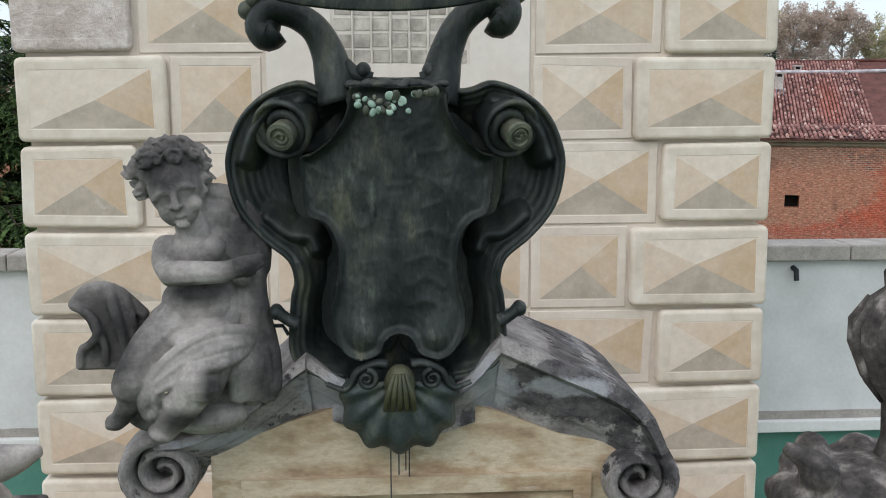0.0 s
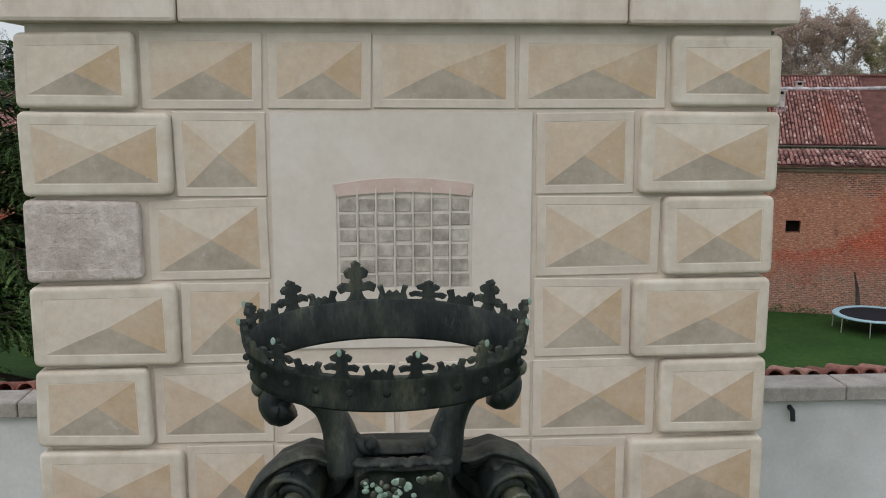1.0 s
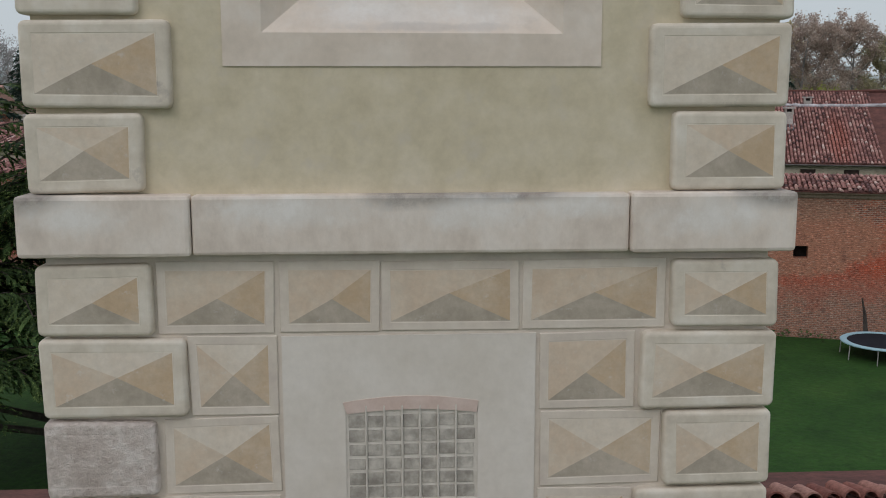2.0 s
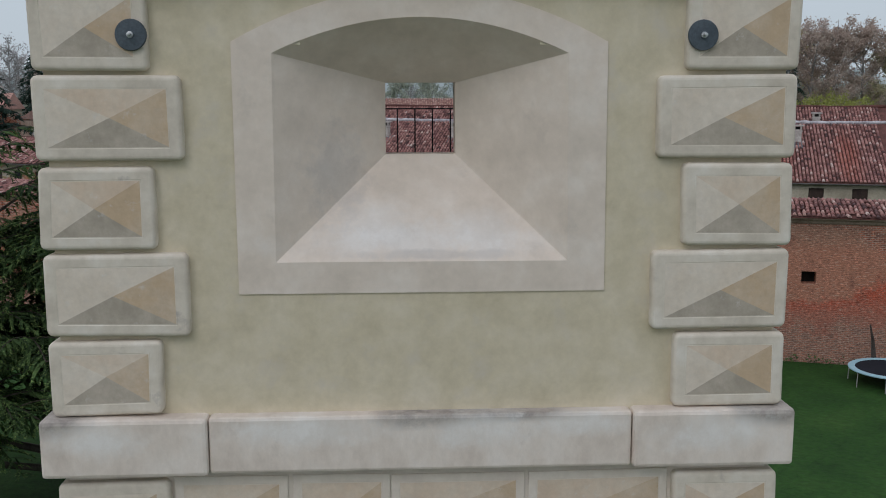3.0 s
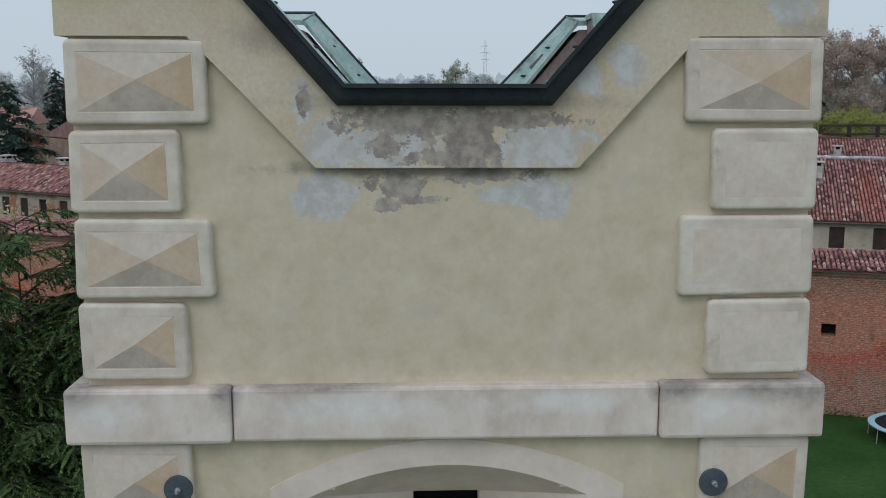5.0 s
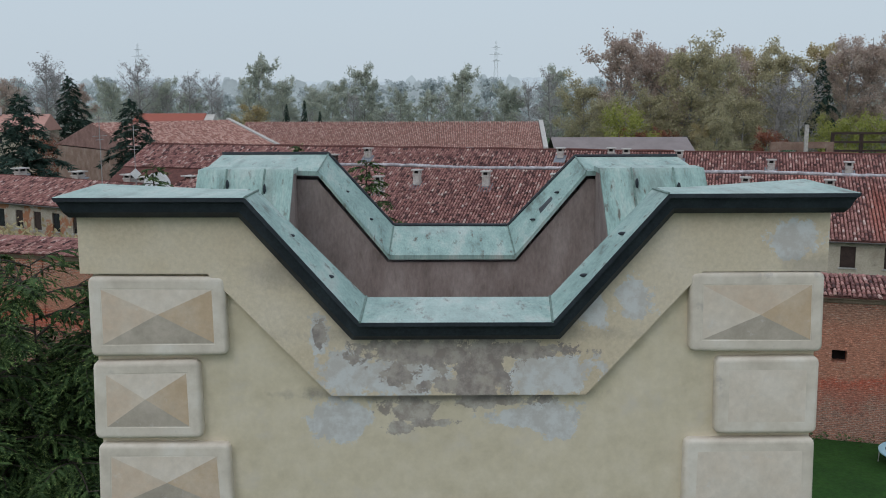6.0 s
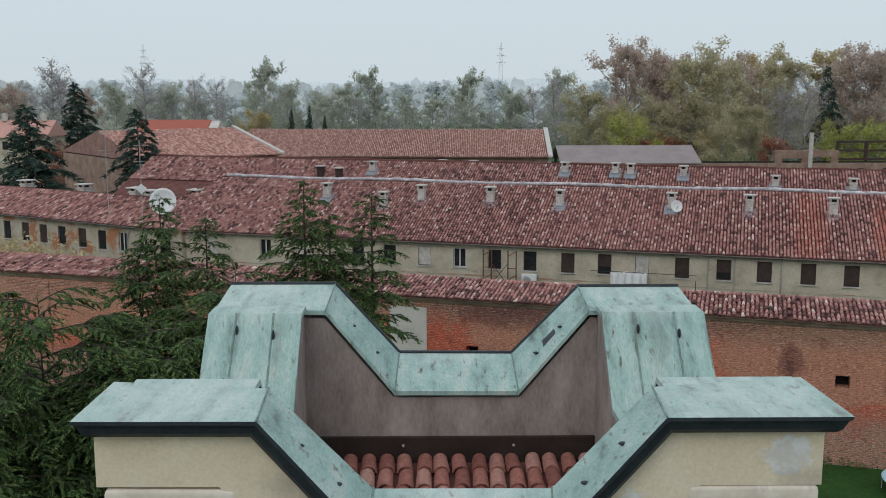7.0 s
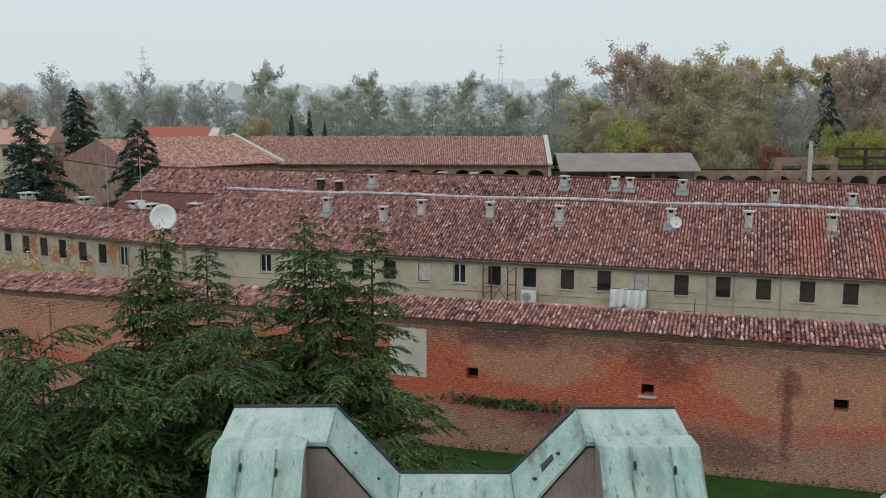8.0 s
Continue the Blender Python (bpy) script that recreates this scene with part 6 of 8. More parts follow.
def layered(upper, lower, cuts, fronts, back):
    """A raking moulding: courses between an upper and a lower line, each with its own projection."""
    up = [Vector((p[0], 0, p[1])) for p in upper]
    lo = [Vector((p[0], 0, p[1])) for p in lower]
    up, lo = eased(up, 14), eased(lo, 14)
    g = Geo()
    for k in range(len(cuts) - 1):
        a = [u.lerp(l, cuts[k]) for u, l in zip(up, lo)]
        b = [u.lerp(l, cuts[k + 1]) for u, l in zip(up, lo)]
        f0, f1 = fronts[k]
        rows = [[Vector((p.x, back, p.z)) for p in a], [Vector((p.x, f0, p.z)) for p in a], [Vector((p.x, f1, p.z)) for p in b], [Vector((p.x, back, p.z)) for p in b]]
        for r0, r1 in zip(rows, rows[1:] + rows[:1]):
            g.strip(r0, r1)
        for e in (0, -1):
            g.add([r[e] for r in rows], [(0, 1, 2, 3)])
    return g


CUTS = [0.0, 0.16, 0.22, 0.55, 0.63, 0.8, 1.0]
FRONTS = [(-3.0, -3.02), (-3.02, -2.975), (-2.985, -2.92), (-2.93, -2.91), (-2.90, -2.87), (-2.87, -2.84)]
ppart("pediment_arm", layered([(-0.505, 10.355), (-0.58, 10.30), (-0.70, 10.19), (-0.86, 10.08), (-1.02, 10.01), (-1.16, 10.0)], [(-0.49, 10.06), (-0.56, 10.02), (-0.66, 9.955), (-0.78, 9.89), (-0.9, 9.84), (-1.03, 9.82)], CUTS, [(p + 0.08, q + 0.08) for p, q in FRONTS], -2.1), ped_mat, "lichened grey stone raking moulding", smooth=False)
ppart("pediment_return", layered([(-0.18, 10.19), (-0.34, 10.24), (-0.505, 10.355)], [(-0.16, 9.93), (-0.33, 9.99), (-0.49, 10.06)], CUTS, [(p + 0.10, q + 0.10) for p, q in FRONTS], -2.1), ped_mat, "lichened grey stone moulding", smooth=False)
ppart("pediment_arm", layered([(0.32, 10.43), (0.45, 10.37), (0.62, 10.295), (0.82, 10.205), (0.97, 10.09), (1.06, 9.90)], [(0.305, 10.02), (0.38, 9.985), (0.48, 9.925), (0.6, 9.88), (0.72, 9.85), (0.82, 9.84)], CUTS, [(p + 0.08, q + 0.08) for p, q in FRONTS], -2.1), ped_mat, "lichened grey stone raking moulding", smooth=False)
ppart("pediment_return", layered([(0.32, 10.42), (0.17, 10.24), (0.0, 10.19)], [(0.305, 10.0), (0.15, 9.955), (0.0, 9.93)], CUTS, [(p + 0.10, q + 0.10) for p, q in FRONTS], -2.1), ped_mat, "lichened grey stone moulding", smooth=False)
ppart("pediment_core", Geo().prism([(-0.40, 10.22), (-0.3, 10.16), (0.1, 10.16), (0.22, 10.24), (0.22, 10.02), (0.05, 9.965), (-0.1, 9.955), (-0.25, 9.975), (-0.40, 10.04)], -2.815, -2.1), ped_mat)
for cx, cz, r, a0, turnway in ((-1.12, 9.845, 0.168, 95, 1), (0.935, 9.76, 0.155, 40, -1)):
    pts = arc(cx, cz, r, a0, a0 + turnway * 760, 46, 0.028)
    g = Geo().tube([(x, -2.82, z) for x, z in pts], [0.038 - 0.024 * i / 45 for i in range(46)], 8, 4.2)
    ppart("scroll", g, ped_mat, "carved stone volute", smooth=True)
    g = Geo().lathe([(0.0, 0), (r * 0.97, 0), (r * 0.97, 0.6), (0.0, 0.6)], (0, 0, 0), 28)
    g.v = [(cx + p[0], -2.72 + p[2] * 1.0, cz + p[1]) for p in g.v]
    ppart("scroll_core", g, ped_mat)

# bronze cartouche
arms = thing("bronze_cartouche", "large dark verdigris bronze cartouche with volutes and a shield", "cartouche", (0, 0, GROUND))


def bpart(name, geo, label="", mats=None, **kw):
    return part(name, raised(geo), mats or bronze, arms, label, **kw)


both = lambda pts: [(CX + x, z) for x, z in pts] + [(CX - x, z) for x, z in reversed(pts) if x > 0.001]
PLATE = [(0.0, 11.49), (0.18, 11.49), (0.25, 11.45), (0.31, 11.455), (0.394, 11.48), (0.523, 11.43), (0.615, 11.34), (0.668, 11.205), (0.664, 11.09), (0.628, 10.978), (0.54, 10.868), (0.437, 10.78), (0.41, 10.687), (0.425, 10.59), (0.436, 10.46), (0.436, 10.36), (0.39, 10.286), (0.297, 10.246), (0.22, 10.22), (0.19, 10.1), (0.0, 10.05)]
PLATE = [(x * 1.03, 11.45 + (z - 11.45) * (1.03 if z > 10.6 else 1.0)) for x, z in PLATE]
bpart("back_plate", Geo().prism(both([(x * 0.985, z) for x, z in PLATE]), -2.72, -2.60), round_by=0.02)
SHIELD = [(0.0, 11.47), (0.185, 11.47), (0.205, 11.37), (0.265, 11.27), (0.345, 11.205), (0.395, 11.185), (0.39, 11.06), (0.37, 10.96), (0.305, 10.925), (0.264, 10.87), (0.247, 10.784), (0.258, 10.655), (0.283, 10.54), (0.262, 10.425), (0.18, 10.345), (0.085, 10.37), (0.05, 10.435), (0.0, 10.455)]


def smooth_ring(pts, n):
    """A closed line through points of a half outline and its mirror image."""
    full = pts + [(-x, z) for x, z in reversed(pts) if x > 0.001]
    return np.array([(p.x, p.z) for p in eased([(x, 0, z) for x, z in full + full[:1]], n)])


def line_gap(px, pz, line):
    """How far each point lies from a line of points."""
    best = np.full(px.shape, 9.0)
    for (ax, az), (bx, bz) in zip(line[:-1], line[1:]):
        dx, dz = bx - ax, bz - az
        t = np.clip(((px - ax) * dx + (pz - az) * dz) / (dx * dx + dz * dz + 1e-12), 0, 1)
        best = np.minimum(best, np.hypot(px - ax - t * dx, pz - az - t * dz))
    return best


def within_ring(px, pz, line):
    odd = np.zeros(px.shape, bool)
    for (ax, az), (bx, bz) in zip(line[:-1], line[1:]):
        cross = (az > pz) != (bz > pz)
        odd ^= cross & (px < (bx - ax) * (pz - az) / (bz - az + 1e-12) + ax)
    return odd


rim_line, shield_line = smooth_ring(PLATE, 150), smooth_ring(SHIELD, 130)
GX, GZ = np.meshgrid(np.linspace(-0.72, 0.72, 265), np.linspace(9.99, 11.58, 297))
AX = np.abs(GX)
d_rim, in_rim = line_gap(GX, GZ, rim_line), within_ring(GX, GZ, rim_line)
d_sh, in_sh = line_gap(GX, GZ, shield_line), within_ring(GX, GZ, shield_line)
flat = lambda pts, n=24: np.array([(p.x, p.z) for p in eased([(x, 0, z) for x, z in pts], n)])
bulge = lambda line, w, h: h * np.exp(-(line_gap(AX, GZ, line) / w) ** 2)
height = 0.015 + 0.135 * np.exp(-(d_rim / 0.075) ** 1.6) + 0.006 * np.cos(d_rim * 2 * np.pi / 0.028) * np.exp(-d_rim / 0.10)
# broad lip of the great scroll and its lower end, waist band and lower flank
height = np.maximum(height, bulge(flat([(0.40, 11.41), (0.50, 11.385), (0.585, 11.30), (0.63, 11.18)]), 0.06, 0.17))
height = np.maximum(height, bulge(flat([(0.54, 10.93), (0.45, 10.86), (0.37, 10.85), (0.34, 10.80)]), 0.06, 0.13))
height += bulge(flat([(0.395, 10.75), (0.375, 10.65), (0.385, 10.52), (0.395, 10.40), (0.33, 10.30), (0.24, 10.27)]), 0.03, 0.03)
# dark gaps beside the shield
height -= 0.05 * np.exp(-((d_sh - 0.03) / 0.03) ** 2) * ~in_sh
# shield: rolled rim and swelling field, two lobes at its foot, faint worn charges
shield_h = 0.20 + 0.05 * (1 - np.exp(-d_sh / 0.16)) + 0.045 * np.exp(-(d_sh / 0.02) ** 2)
shield_h += 0.035 * np.exp(-((AX - 0.15) / 0.09) ** 2 - ((GZ - 10.44) / 0.075) ** 2)
shield_h += bulge(flat([(0.175, 11.47), (0.195, 11.37), (0.255, 11.28), (0.34, 11.215)]), 0.024, 0.04)
charge = lambda pts, w, h: h * np.exp(-(line_gap(GX, GZ, flat(pts)) / w) ** 2)
for pts in ([(0.04, 11.28), (0.12, 11.33), (0.20, 11.30), (0.19, 11.22), (0.08, 11.20), (0.06, 11.12), (0.15, 11.09), (0.19, 11.02), (0.10, 10.98)], [(0.05, 10.86), (0.13, 10.89), (0.2, 10.85)], [(0.04, 10.76), (0.12, 10.785), (0.2, 10.75)], [(0.05, 10.665), (0.12, 10.69), (0.19, 10.65)], [(0.05, 10.575), (0.12, 10.595), (0.18, 10.56)],
            [(-0.22, 11.30), (-0.2, 11.1)], [(-0.12, 11.31), (-0.13, 11.06)], [(-0.24, 11.02), (-0.15, 10.9), (-0.07, 11.02)], [(-0.17, 10.82), (-0.15, 10.62)], [(-0.07, 10.84), (-0.08, 10.6)]):
    shield_h += charge(pts, 0.016, 0.0035)
height = np.where(in_sh, shield_h + 0.05 * np.clip((GZ - 11.1) / 0.35, 0, 1), height)
grit = np.array([[noise.noise(Vector((x * 14, z * 14, 0))) + 0.4 * noise.noise(Vector((x * 45, z * 45, 3))) for x in GX[0]] for z in GZ[:, 0]])
height += 0.0035 * grit


def relief_mesh(keep):
    g = Geo()
    ny, nx = GX.shape
    g.v = [(CX + x, -2.72 - h, z) for x, z, h in zip(GX.ravel(), GZ.ravel(), height.ravel())]
    ok = keep.ravel()
    for r in range(ny - 1):
        for c in range(nx - 1):
            k = r * nx + c
            if ok[k] and ok[k + 1] and ok[k + nx] and ok[k + nx + 1]:
                g.f.append((k, k + 1, k + nx + 1, k + nx))
    used = sorted({i for f in g.f for i in f})
    back = {old: i for i, old in enumerate(used)}
    g.v = [g.v[i] for i in used]
    g.f = [tuple(back[i] for i in f) for f in g.f]
    g.m = [0] * len(g.f)
    return g


near_sh = in_sh | (d_sh < 0.012)
bpart("shield", relief_mesh(near_sh), "worn bulging bronze shield with faint charges", smooth=True, tidy=False)
bpart("strapwork", relief_mesh(in_rim & ~(in_sh & (d_sh > 0.012))), "bronze scrolled strapwork", smooth=True, tidy=False)
bpart("outer_rim", Geo().tube([(CX + x, -2.80, z) for x, z in rim_line], 0.017, 8, 5.0), "rolled bronze edge", smooth=True)
brassy = mottled("brassy_tip", [(0.3, (0.05, 0.06, 0.05)), (0.55, (0.11, 0.12, 0.09)), (0.75, (0.21, 0.21, 0.14))], 9, 40, 0.5, 0.2, metal=0.3)
for s in (-1, 1):
    m = lambda pts, y=-2.98: [(CX + s * x, y, z) for x, z in pts]
    # the rolled end of the scroll: a flaring drum with a spiral front and a jutting eye
    drum = Geo().lathe([(0.0, 0.0), (0.075, 0.0), (0.088, 0.10), (0.095, 0.19), (0.105, 0.235), (0.104, 0.25), (0.094, 0.255), (0.086, 0.245), (0.078, 0.215), (0.0, 0.21)], (0, 0, 0), 32)
    spiral = [(x, z, 0.212 + 0.004 * i / 30) for i, (x, z) in enumerate(arc(0, 0, 0.092, 90, 90 - s * 430, 31, 0.045))]
    drum.tube(spiral, [0.017 + 0.006 * math.sin(math.pi * i / 30) for i in range(31)], 8, 1.5, side=(0, 0, 1))
    eye = Geo().lathe([(0.0, 0.2), (0.044, 0.2), (0.050, 0.29), (0.047, 0.302), (0.034, 0.305), (0.030, 0.296), (0.0, 0.292)], (0.012, -0.008, 0), 20)
    eye.tube([(x + 0.012, z - 0.008, 0.298) for x, z in arc(0, 0, 0.026, 0, s * 400, 16, 0.006)], 0.006, 6)
    back, front = Vector((CX + s * 0.40, -2.68, 11.375)), Vector((CX + s * 0.468, -2.90, 11.297))
    turn = (front - back).normalized().to_track_quat("Z", "Y").to_matrix()
    for q in (drum, eye):
        q.v = [tuple(back + turn @ Vector((p[0] * 1.2, p[1] * 1.2, p[2]))) for p in q.v]
    roll = bpart("volute", drum, "rolled bronze volute", smooth=True)
    part("volute_eye", raised(eye), brassy, roll, "pale-tipped volute eye")
    # small ear at the waist
    ear = Geo().tube(eased(m([(0.415, 10.50), (0.45, 10.515), (0.48, 10.535), (0.502, 10.555)], -2.93), 10), [0.034, 0.032, 0.029, 0.027, 0.026, 0.026, 0.026, 0.027, 0.028, 0.028], 8, 1.6)
    ear.ball((CX + s * 0.505, -2.93, 10.553), (0.031, 0.05, 0.034), 12, 8)
    bpart("ear", ear, "small curled ear", smooth=True)
    # arms that carry the crown
    ma = lambda pts, y=-2.83: [(AX0 + s * x * (0.92 if s > 0 else 1.0), y, z + (max(x - 0.25, 0) * 0.22 if s > 0 else 0)) for x, z in pts]
    arm = Geo().tube(eased(ma([(0.202, 11.414), (0.228, 11.513), (0.253, 11.610), (0.306, 11.705), (0.398, 11.762), (0.489, 11.766), (0.524, 11.717), (0.493, 11.677), (0.456, 11.700)]), 36), [0.098 - 0.026 * math.sin(math.pi * min(i / 30, 1)) - 0.0010 * i for i in range(36)], 12, 1.3)
    arm.ball(ma([(0.488, 11.713)])[0], (0.05, 0.07, 0.05), 12, 8)
    bpart("crown_arm", arm, smooth=True)
    knob = Geo().tube(eased(ma([(0.42, 11.83), (0.51, 11.835), (0.565, 11.80)], -2.82), 10), [0.03, 0.03, 0.028, 0.027, 0.027, 0.028, 0.03, 0.032, 0.034, 0.034], 10, 1.3)
    knob.ball(ma([(0.574, 11.775)], -2.82)[0], (0.038, 0.045, 0.04), 12, 8)
    bpart("crown_curl", knob, "worn rounded curl", mats=brassy, smooth=True)
    knuckle = Geo().ball((CX + s * 0.135, -2.87, 11.535), (0.032, 0.05, 0.035), 10, 7)
    knuckle.tube([(CX + s * 0.10, -2.86, 11.50), (CX + s * 0.17, -2.86, 11.52), (CX + s * 0.21, -2.85, 11.56)], [0.03, 0.034, 0.03], 9, 1.3)
    bpart("knuckle", knuckle, smooth=True)
    bpart("lip_coil", Geo().tube([(x, -2.985, z) for x, z in arc(CX + s * 0.135, 10.272, 0.042, 90, 90 + s * 560, 30, 0.008)], [0.014 - 0.006 * i / 29 for i in range(30)], 7, 1.8), smooth=True)
    bpart("lip_scroll", Geo().tube(eased(m([(0.05, 10.33), (0.10, 10.335), (0.175, 10.30), (0.20, 10.25), (0.235, 10.225), (0.30, 10.25)], -2.965), 20), [0.02 - 0.0005 * i for i in range(20)], 8, 1.6), smooth=True)
# uneven crest along the top edge
g = Geo()
rcr = random.Random(6)
for k in range(17):
    x = -0.18 + 0.36 * k / 16
    r = rcr.uniform(0.012, 0.024)
    g.ball((CX + x, -2.95 + rcr.uniform(-0.01, 0.01), 11.475 + rcr.uniform(-0.006, 0.010)), (r * 1.6, 0.04, r), 8, 6)
crest = bpart("crest", g, "lumpy cast bronze crest", smooth=True, tidy=False)
fuse = crest.modifiers.new("melt", "REMESH")
fuse.mode, fuse.voxel_size, fuse.use_smooth_shade = "VOXEL", 0.006, True


def shell_fan(front, thick):
    """A scalloped fan below a hinge, its flutes rising to a wavy edge."""
    g = Geo()
    na, nr_ = 61, 14
    for k in range(na):
        a = 180 + 180 * k / (na - 1)
        base = 0.225 + 0.075 * math.sin(radians(min(max((a - 180) * 1.5, 0), 90) if a < 270 else min(max((360 - a) * 1.5, 0), 90)))
        wave = math.cos(radians((a - 270) * 14.0))
        for j in range(nr_):
            f = j / (nr_ - 1)
            r = f * (base + 0.010 * wave * f)
            y = front - 0.05 * math.sin(math.pi * min(f * 0.75 + 0.1, 1)) - 0.013 * wave * f + 0.03 * max(f - 0.8, 0) / 0.2
            g.v.append((CX + r * math.cos(radians(a)), y, 10.26 + r * 1.07 * math.sin(radians(a))))
    n = len(g.v)
    g.v += [(p[0], front + thick, p[2]) for p in g.v]
    for k in range(na - 1):
        for j in range(nr_ - 1):
            i = k * nr_ + j
            g.f += [(i, i + 1, i + nr_ + 1, i + nr_), (i + n, i + n + nr_, i + n + nr_ + 1, i + n + 1)]
        e = k * nr_ + nr_ - 1
        g.f.append((e, e + n, e + nr_ + n, e + nr_))
    g.m = [0] * len(g.f)
    return g


bpart("shell", shell_fan(-2.94, 0.14), "scalloped greenish bronze shell", mats=mottled("greenish_bronze", [(0.3, (0.022, 0.030, 0.030)), (0.5, (0.050, 0.064, 0.062)), (0.7, (0.105, 0.118, 0.095))], 8, 44, 0.5, 0.3, metal=0.2, grain=0.4), smooth=True, tidy=False)
boss = Geo().ball((CX, -3.0, 10.255), (0.065, 0.055, 0.085), 14, 10)
for k in range(5):
    x = (k - 2) * 0.024
    boss.tube([(CX + x * 0.5, -3.05, 10.31), (CX + x, -3.058, 10.23), (CX + x * 1.25, -3.045, 10.155)], [0.008, 0.014, 0.012], 7)
bpart("shell_boss", boss, "yellowish worn boss", mats=mottled("worn_brass", [(0.3, (0.04, 0.046, 0.032)), (0.7, (0.11, 0.108, 0.055))], 9, 40, 0.5, 0.2, metal=0.3), smooth=True)
rg = random.Random(12)
for k in range(36):
    x = rg.uniform(-0.20, 0.07) if k < 29 else rg.uniform(0.05, 0.15)
    z = 11.405 + rg.uniform(-0.042, 0.035) if k < 29 else 11.45 + rg.uniform(-0.012, 0.012)
    r = rg.uniform(0.009, 0.021)
    bpart("garland_leaf", Geo().ball((CX + x, -3.045 - rg.uniform(0, 0.012), z), (r, 0.007, r * rg.uniform(0.7, 1.5)), 9, 6, Matrix.Rotation(rg.uniform(-1, 1), 3, "Y") @ Matrix.Rotation(rg.uniform(-0.6, 0.6), 3, "X")), "pale green verdigris leaf", mats=patina if k % 3 and k < 29 else brassy, smooth=True)

# crown
crown = thing("ornamental_crown", "open dark bronze crown with leafy points above the cartouche", "crown", (-0.178, -3.0, 11.89))
SEG = 48
g = Geo()
prof = [(0.515, 0.0), (0.53, -0.012), (0.552, 0.0), (0.545, 0.02), (0.552, 0.03), (0.556, 0.085), (0.57, 0.095), (0.574, 0.115), (0.562, 0.122), (0.548, 0.118), (0.54, 0.05)]
for k, (r, h) in enumerate(prof):
    r1, h1 = prof[(k + 1) % len(prof)]
    for j in range(SEG):
        a, b = 2 * math.pi * j / SEG, 2 * math.pi * (j + 1) / SEG
        g.add([(r * math.cos(a), r * math.sin(a), h), (r * math.cos(b), r * math.sin(b), h), (r1 * math.cos(b), r1 * math.sin(b), h1), (r1 * math.cos(a), r1 * math.sin(a), h1)], [(0, 1, 2, 3)])
part("band", g, bronze, crown, smooth=True)
HALF = [(0.055, 0.0), (0.03, 0.03), (0.022, 0.055), (0.05, 0.06), (0.075, 0.05), (0.085, 0.08), (0.06, 0.098), (0.03, 0.092), (0.022, 0.115), (0.045, 0.122), (0.052, 0.148), (0.03, 0.168), (0.016, 0.165), (0.02, 0.185), (0.0, 0.20)]
LEAF = HALF + [(-x, z) for x, z in reversed(HALF[:-1])]
LOWH = [(0.085, 0.0), (0.07, 0.035), (0.085, 0.06), (0.055, 0.065), (0.04, 0.03), (0.02, 0.045), (0.0, 0.035)]
CUP = LOWH + [(-x, z) for x, z in reversed(LOWH[:-1])]


def petal(shape, ang, hgt, wid, mat):
    g = Geo()
    r = 0.566
    put = lambda s, h, d: ((r + d + 0.16 * h) * math.cos(ang + s / r), (r + d + 0.16 * h) * math.sin(ang + s / r), 0.11 + h)
    n = len(shape)
    a = [put(x * wid, z * hgt, -0.011) for x, z in shape]
    b = [put(x * wid, z * hgt, 0.011) for x, z in shape]
    g.add(a + b, [tuple(range(n)), tuple(range(2 * n - 1, n - 1, -1))] + [(i, i + n, (i + 1) % n + n, (i + 1) % n) for i in range(n)])
    return g


rcw = random.Random(4)
for k in range(12):
    ang = radians(90 + 12 + 30 * k)
    rear = math.sin(ang) > -0.2
    tall = {0: 0.74, 11: 0.36, 1: 0.55, 10: 0.58}.get(k, 0.5 if rear else 0.5) * rcw.uniform(0.92, 1.08)
    pt = part("leaf_point", petal(LEAF, ang, tall, 0.95 if rear else 0.85, bronze), bronze, crown)
    if not rear or k in (2, 9):
        part("verdigris_tip", Geo().ball((0.60 * math.cos(ang), 0.60 * math.sin(ang), 0.11 + 0.185 * tall), (0.010, 0.010, 0.013), 8, 6), patina, pt, "pale green corroded tip", smooth=True)
    part("low_point", petal(CUP, ang + radians(15), 0.8 * rcw.uniform(0.9, 1.1), 0.75, bronze), bronze, crown)
for k in range(24):
    a = 2 * math.pi * k / 24
    part("stud", Geo().ball((0.562 * math.cos(a), 0.556 * math.sin(a), 0.058), (0.016, 0.016, 0.013), 8, 5), bronze, crown, smooth=True)

# the ring is flattened to a shallow oval and sheared up to the rear, to fit the camera's view
for ob in crown.children_recursive:
    ob.data.transform(Matrix(((1.0, 0, 0, 0), (0, 0.2, 0, 0), (0, 0.236, 1.2, 0), (0, 0, 0, 1))))

# seated stone putto, one plain weathered mass
g = Geo()


def limb(pts, r):
    """A rounded limb or fold, swelling or tapering from end to end."""
    a, b = (r, r) if isinstance(r, (int, float)) else r
    g.tube(eased(pts, 10), [a + (b - a) * i / 9 for i in range(10)], 10)
    g.ball(pts[0], (a, a, a), 10, 7)
    g.ball(pts[-1], (b, b, b), 10, 7)



YS = -2.90
rp = random.Random(19)
# head bowed to one side: skull, cheeks, brow, nose, lips and chin
g.ball((-1.000, YS - 0.060, 11.069), (0.108, 0.110, 0.118), 16, 11, Matrix.Rotation(-0.22, 3, "Y"))
g.ball((-0.985, YS - 0.085, 11.001), (0.084, 0.079, 0.084), 16, 11, Matrix.Rotation(-0.22, 3, "Y"))
g.ball((-1.012, YS - 0.125, 10.989), (0.035, 0.028, 0.031), 16, 11)
g.ball((-0.920, YS - 0.115, 11.015), (0.036, 0.031, 0.033), 16, 11)
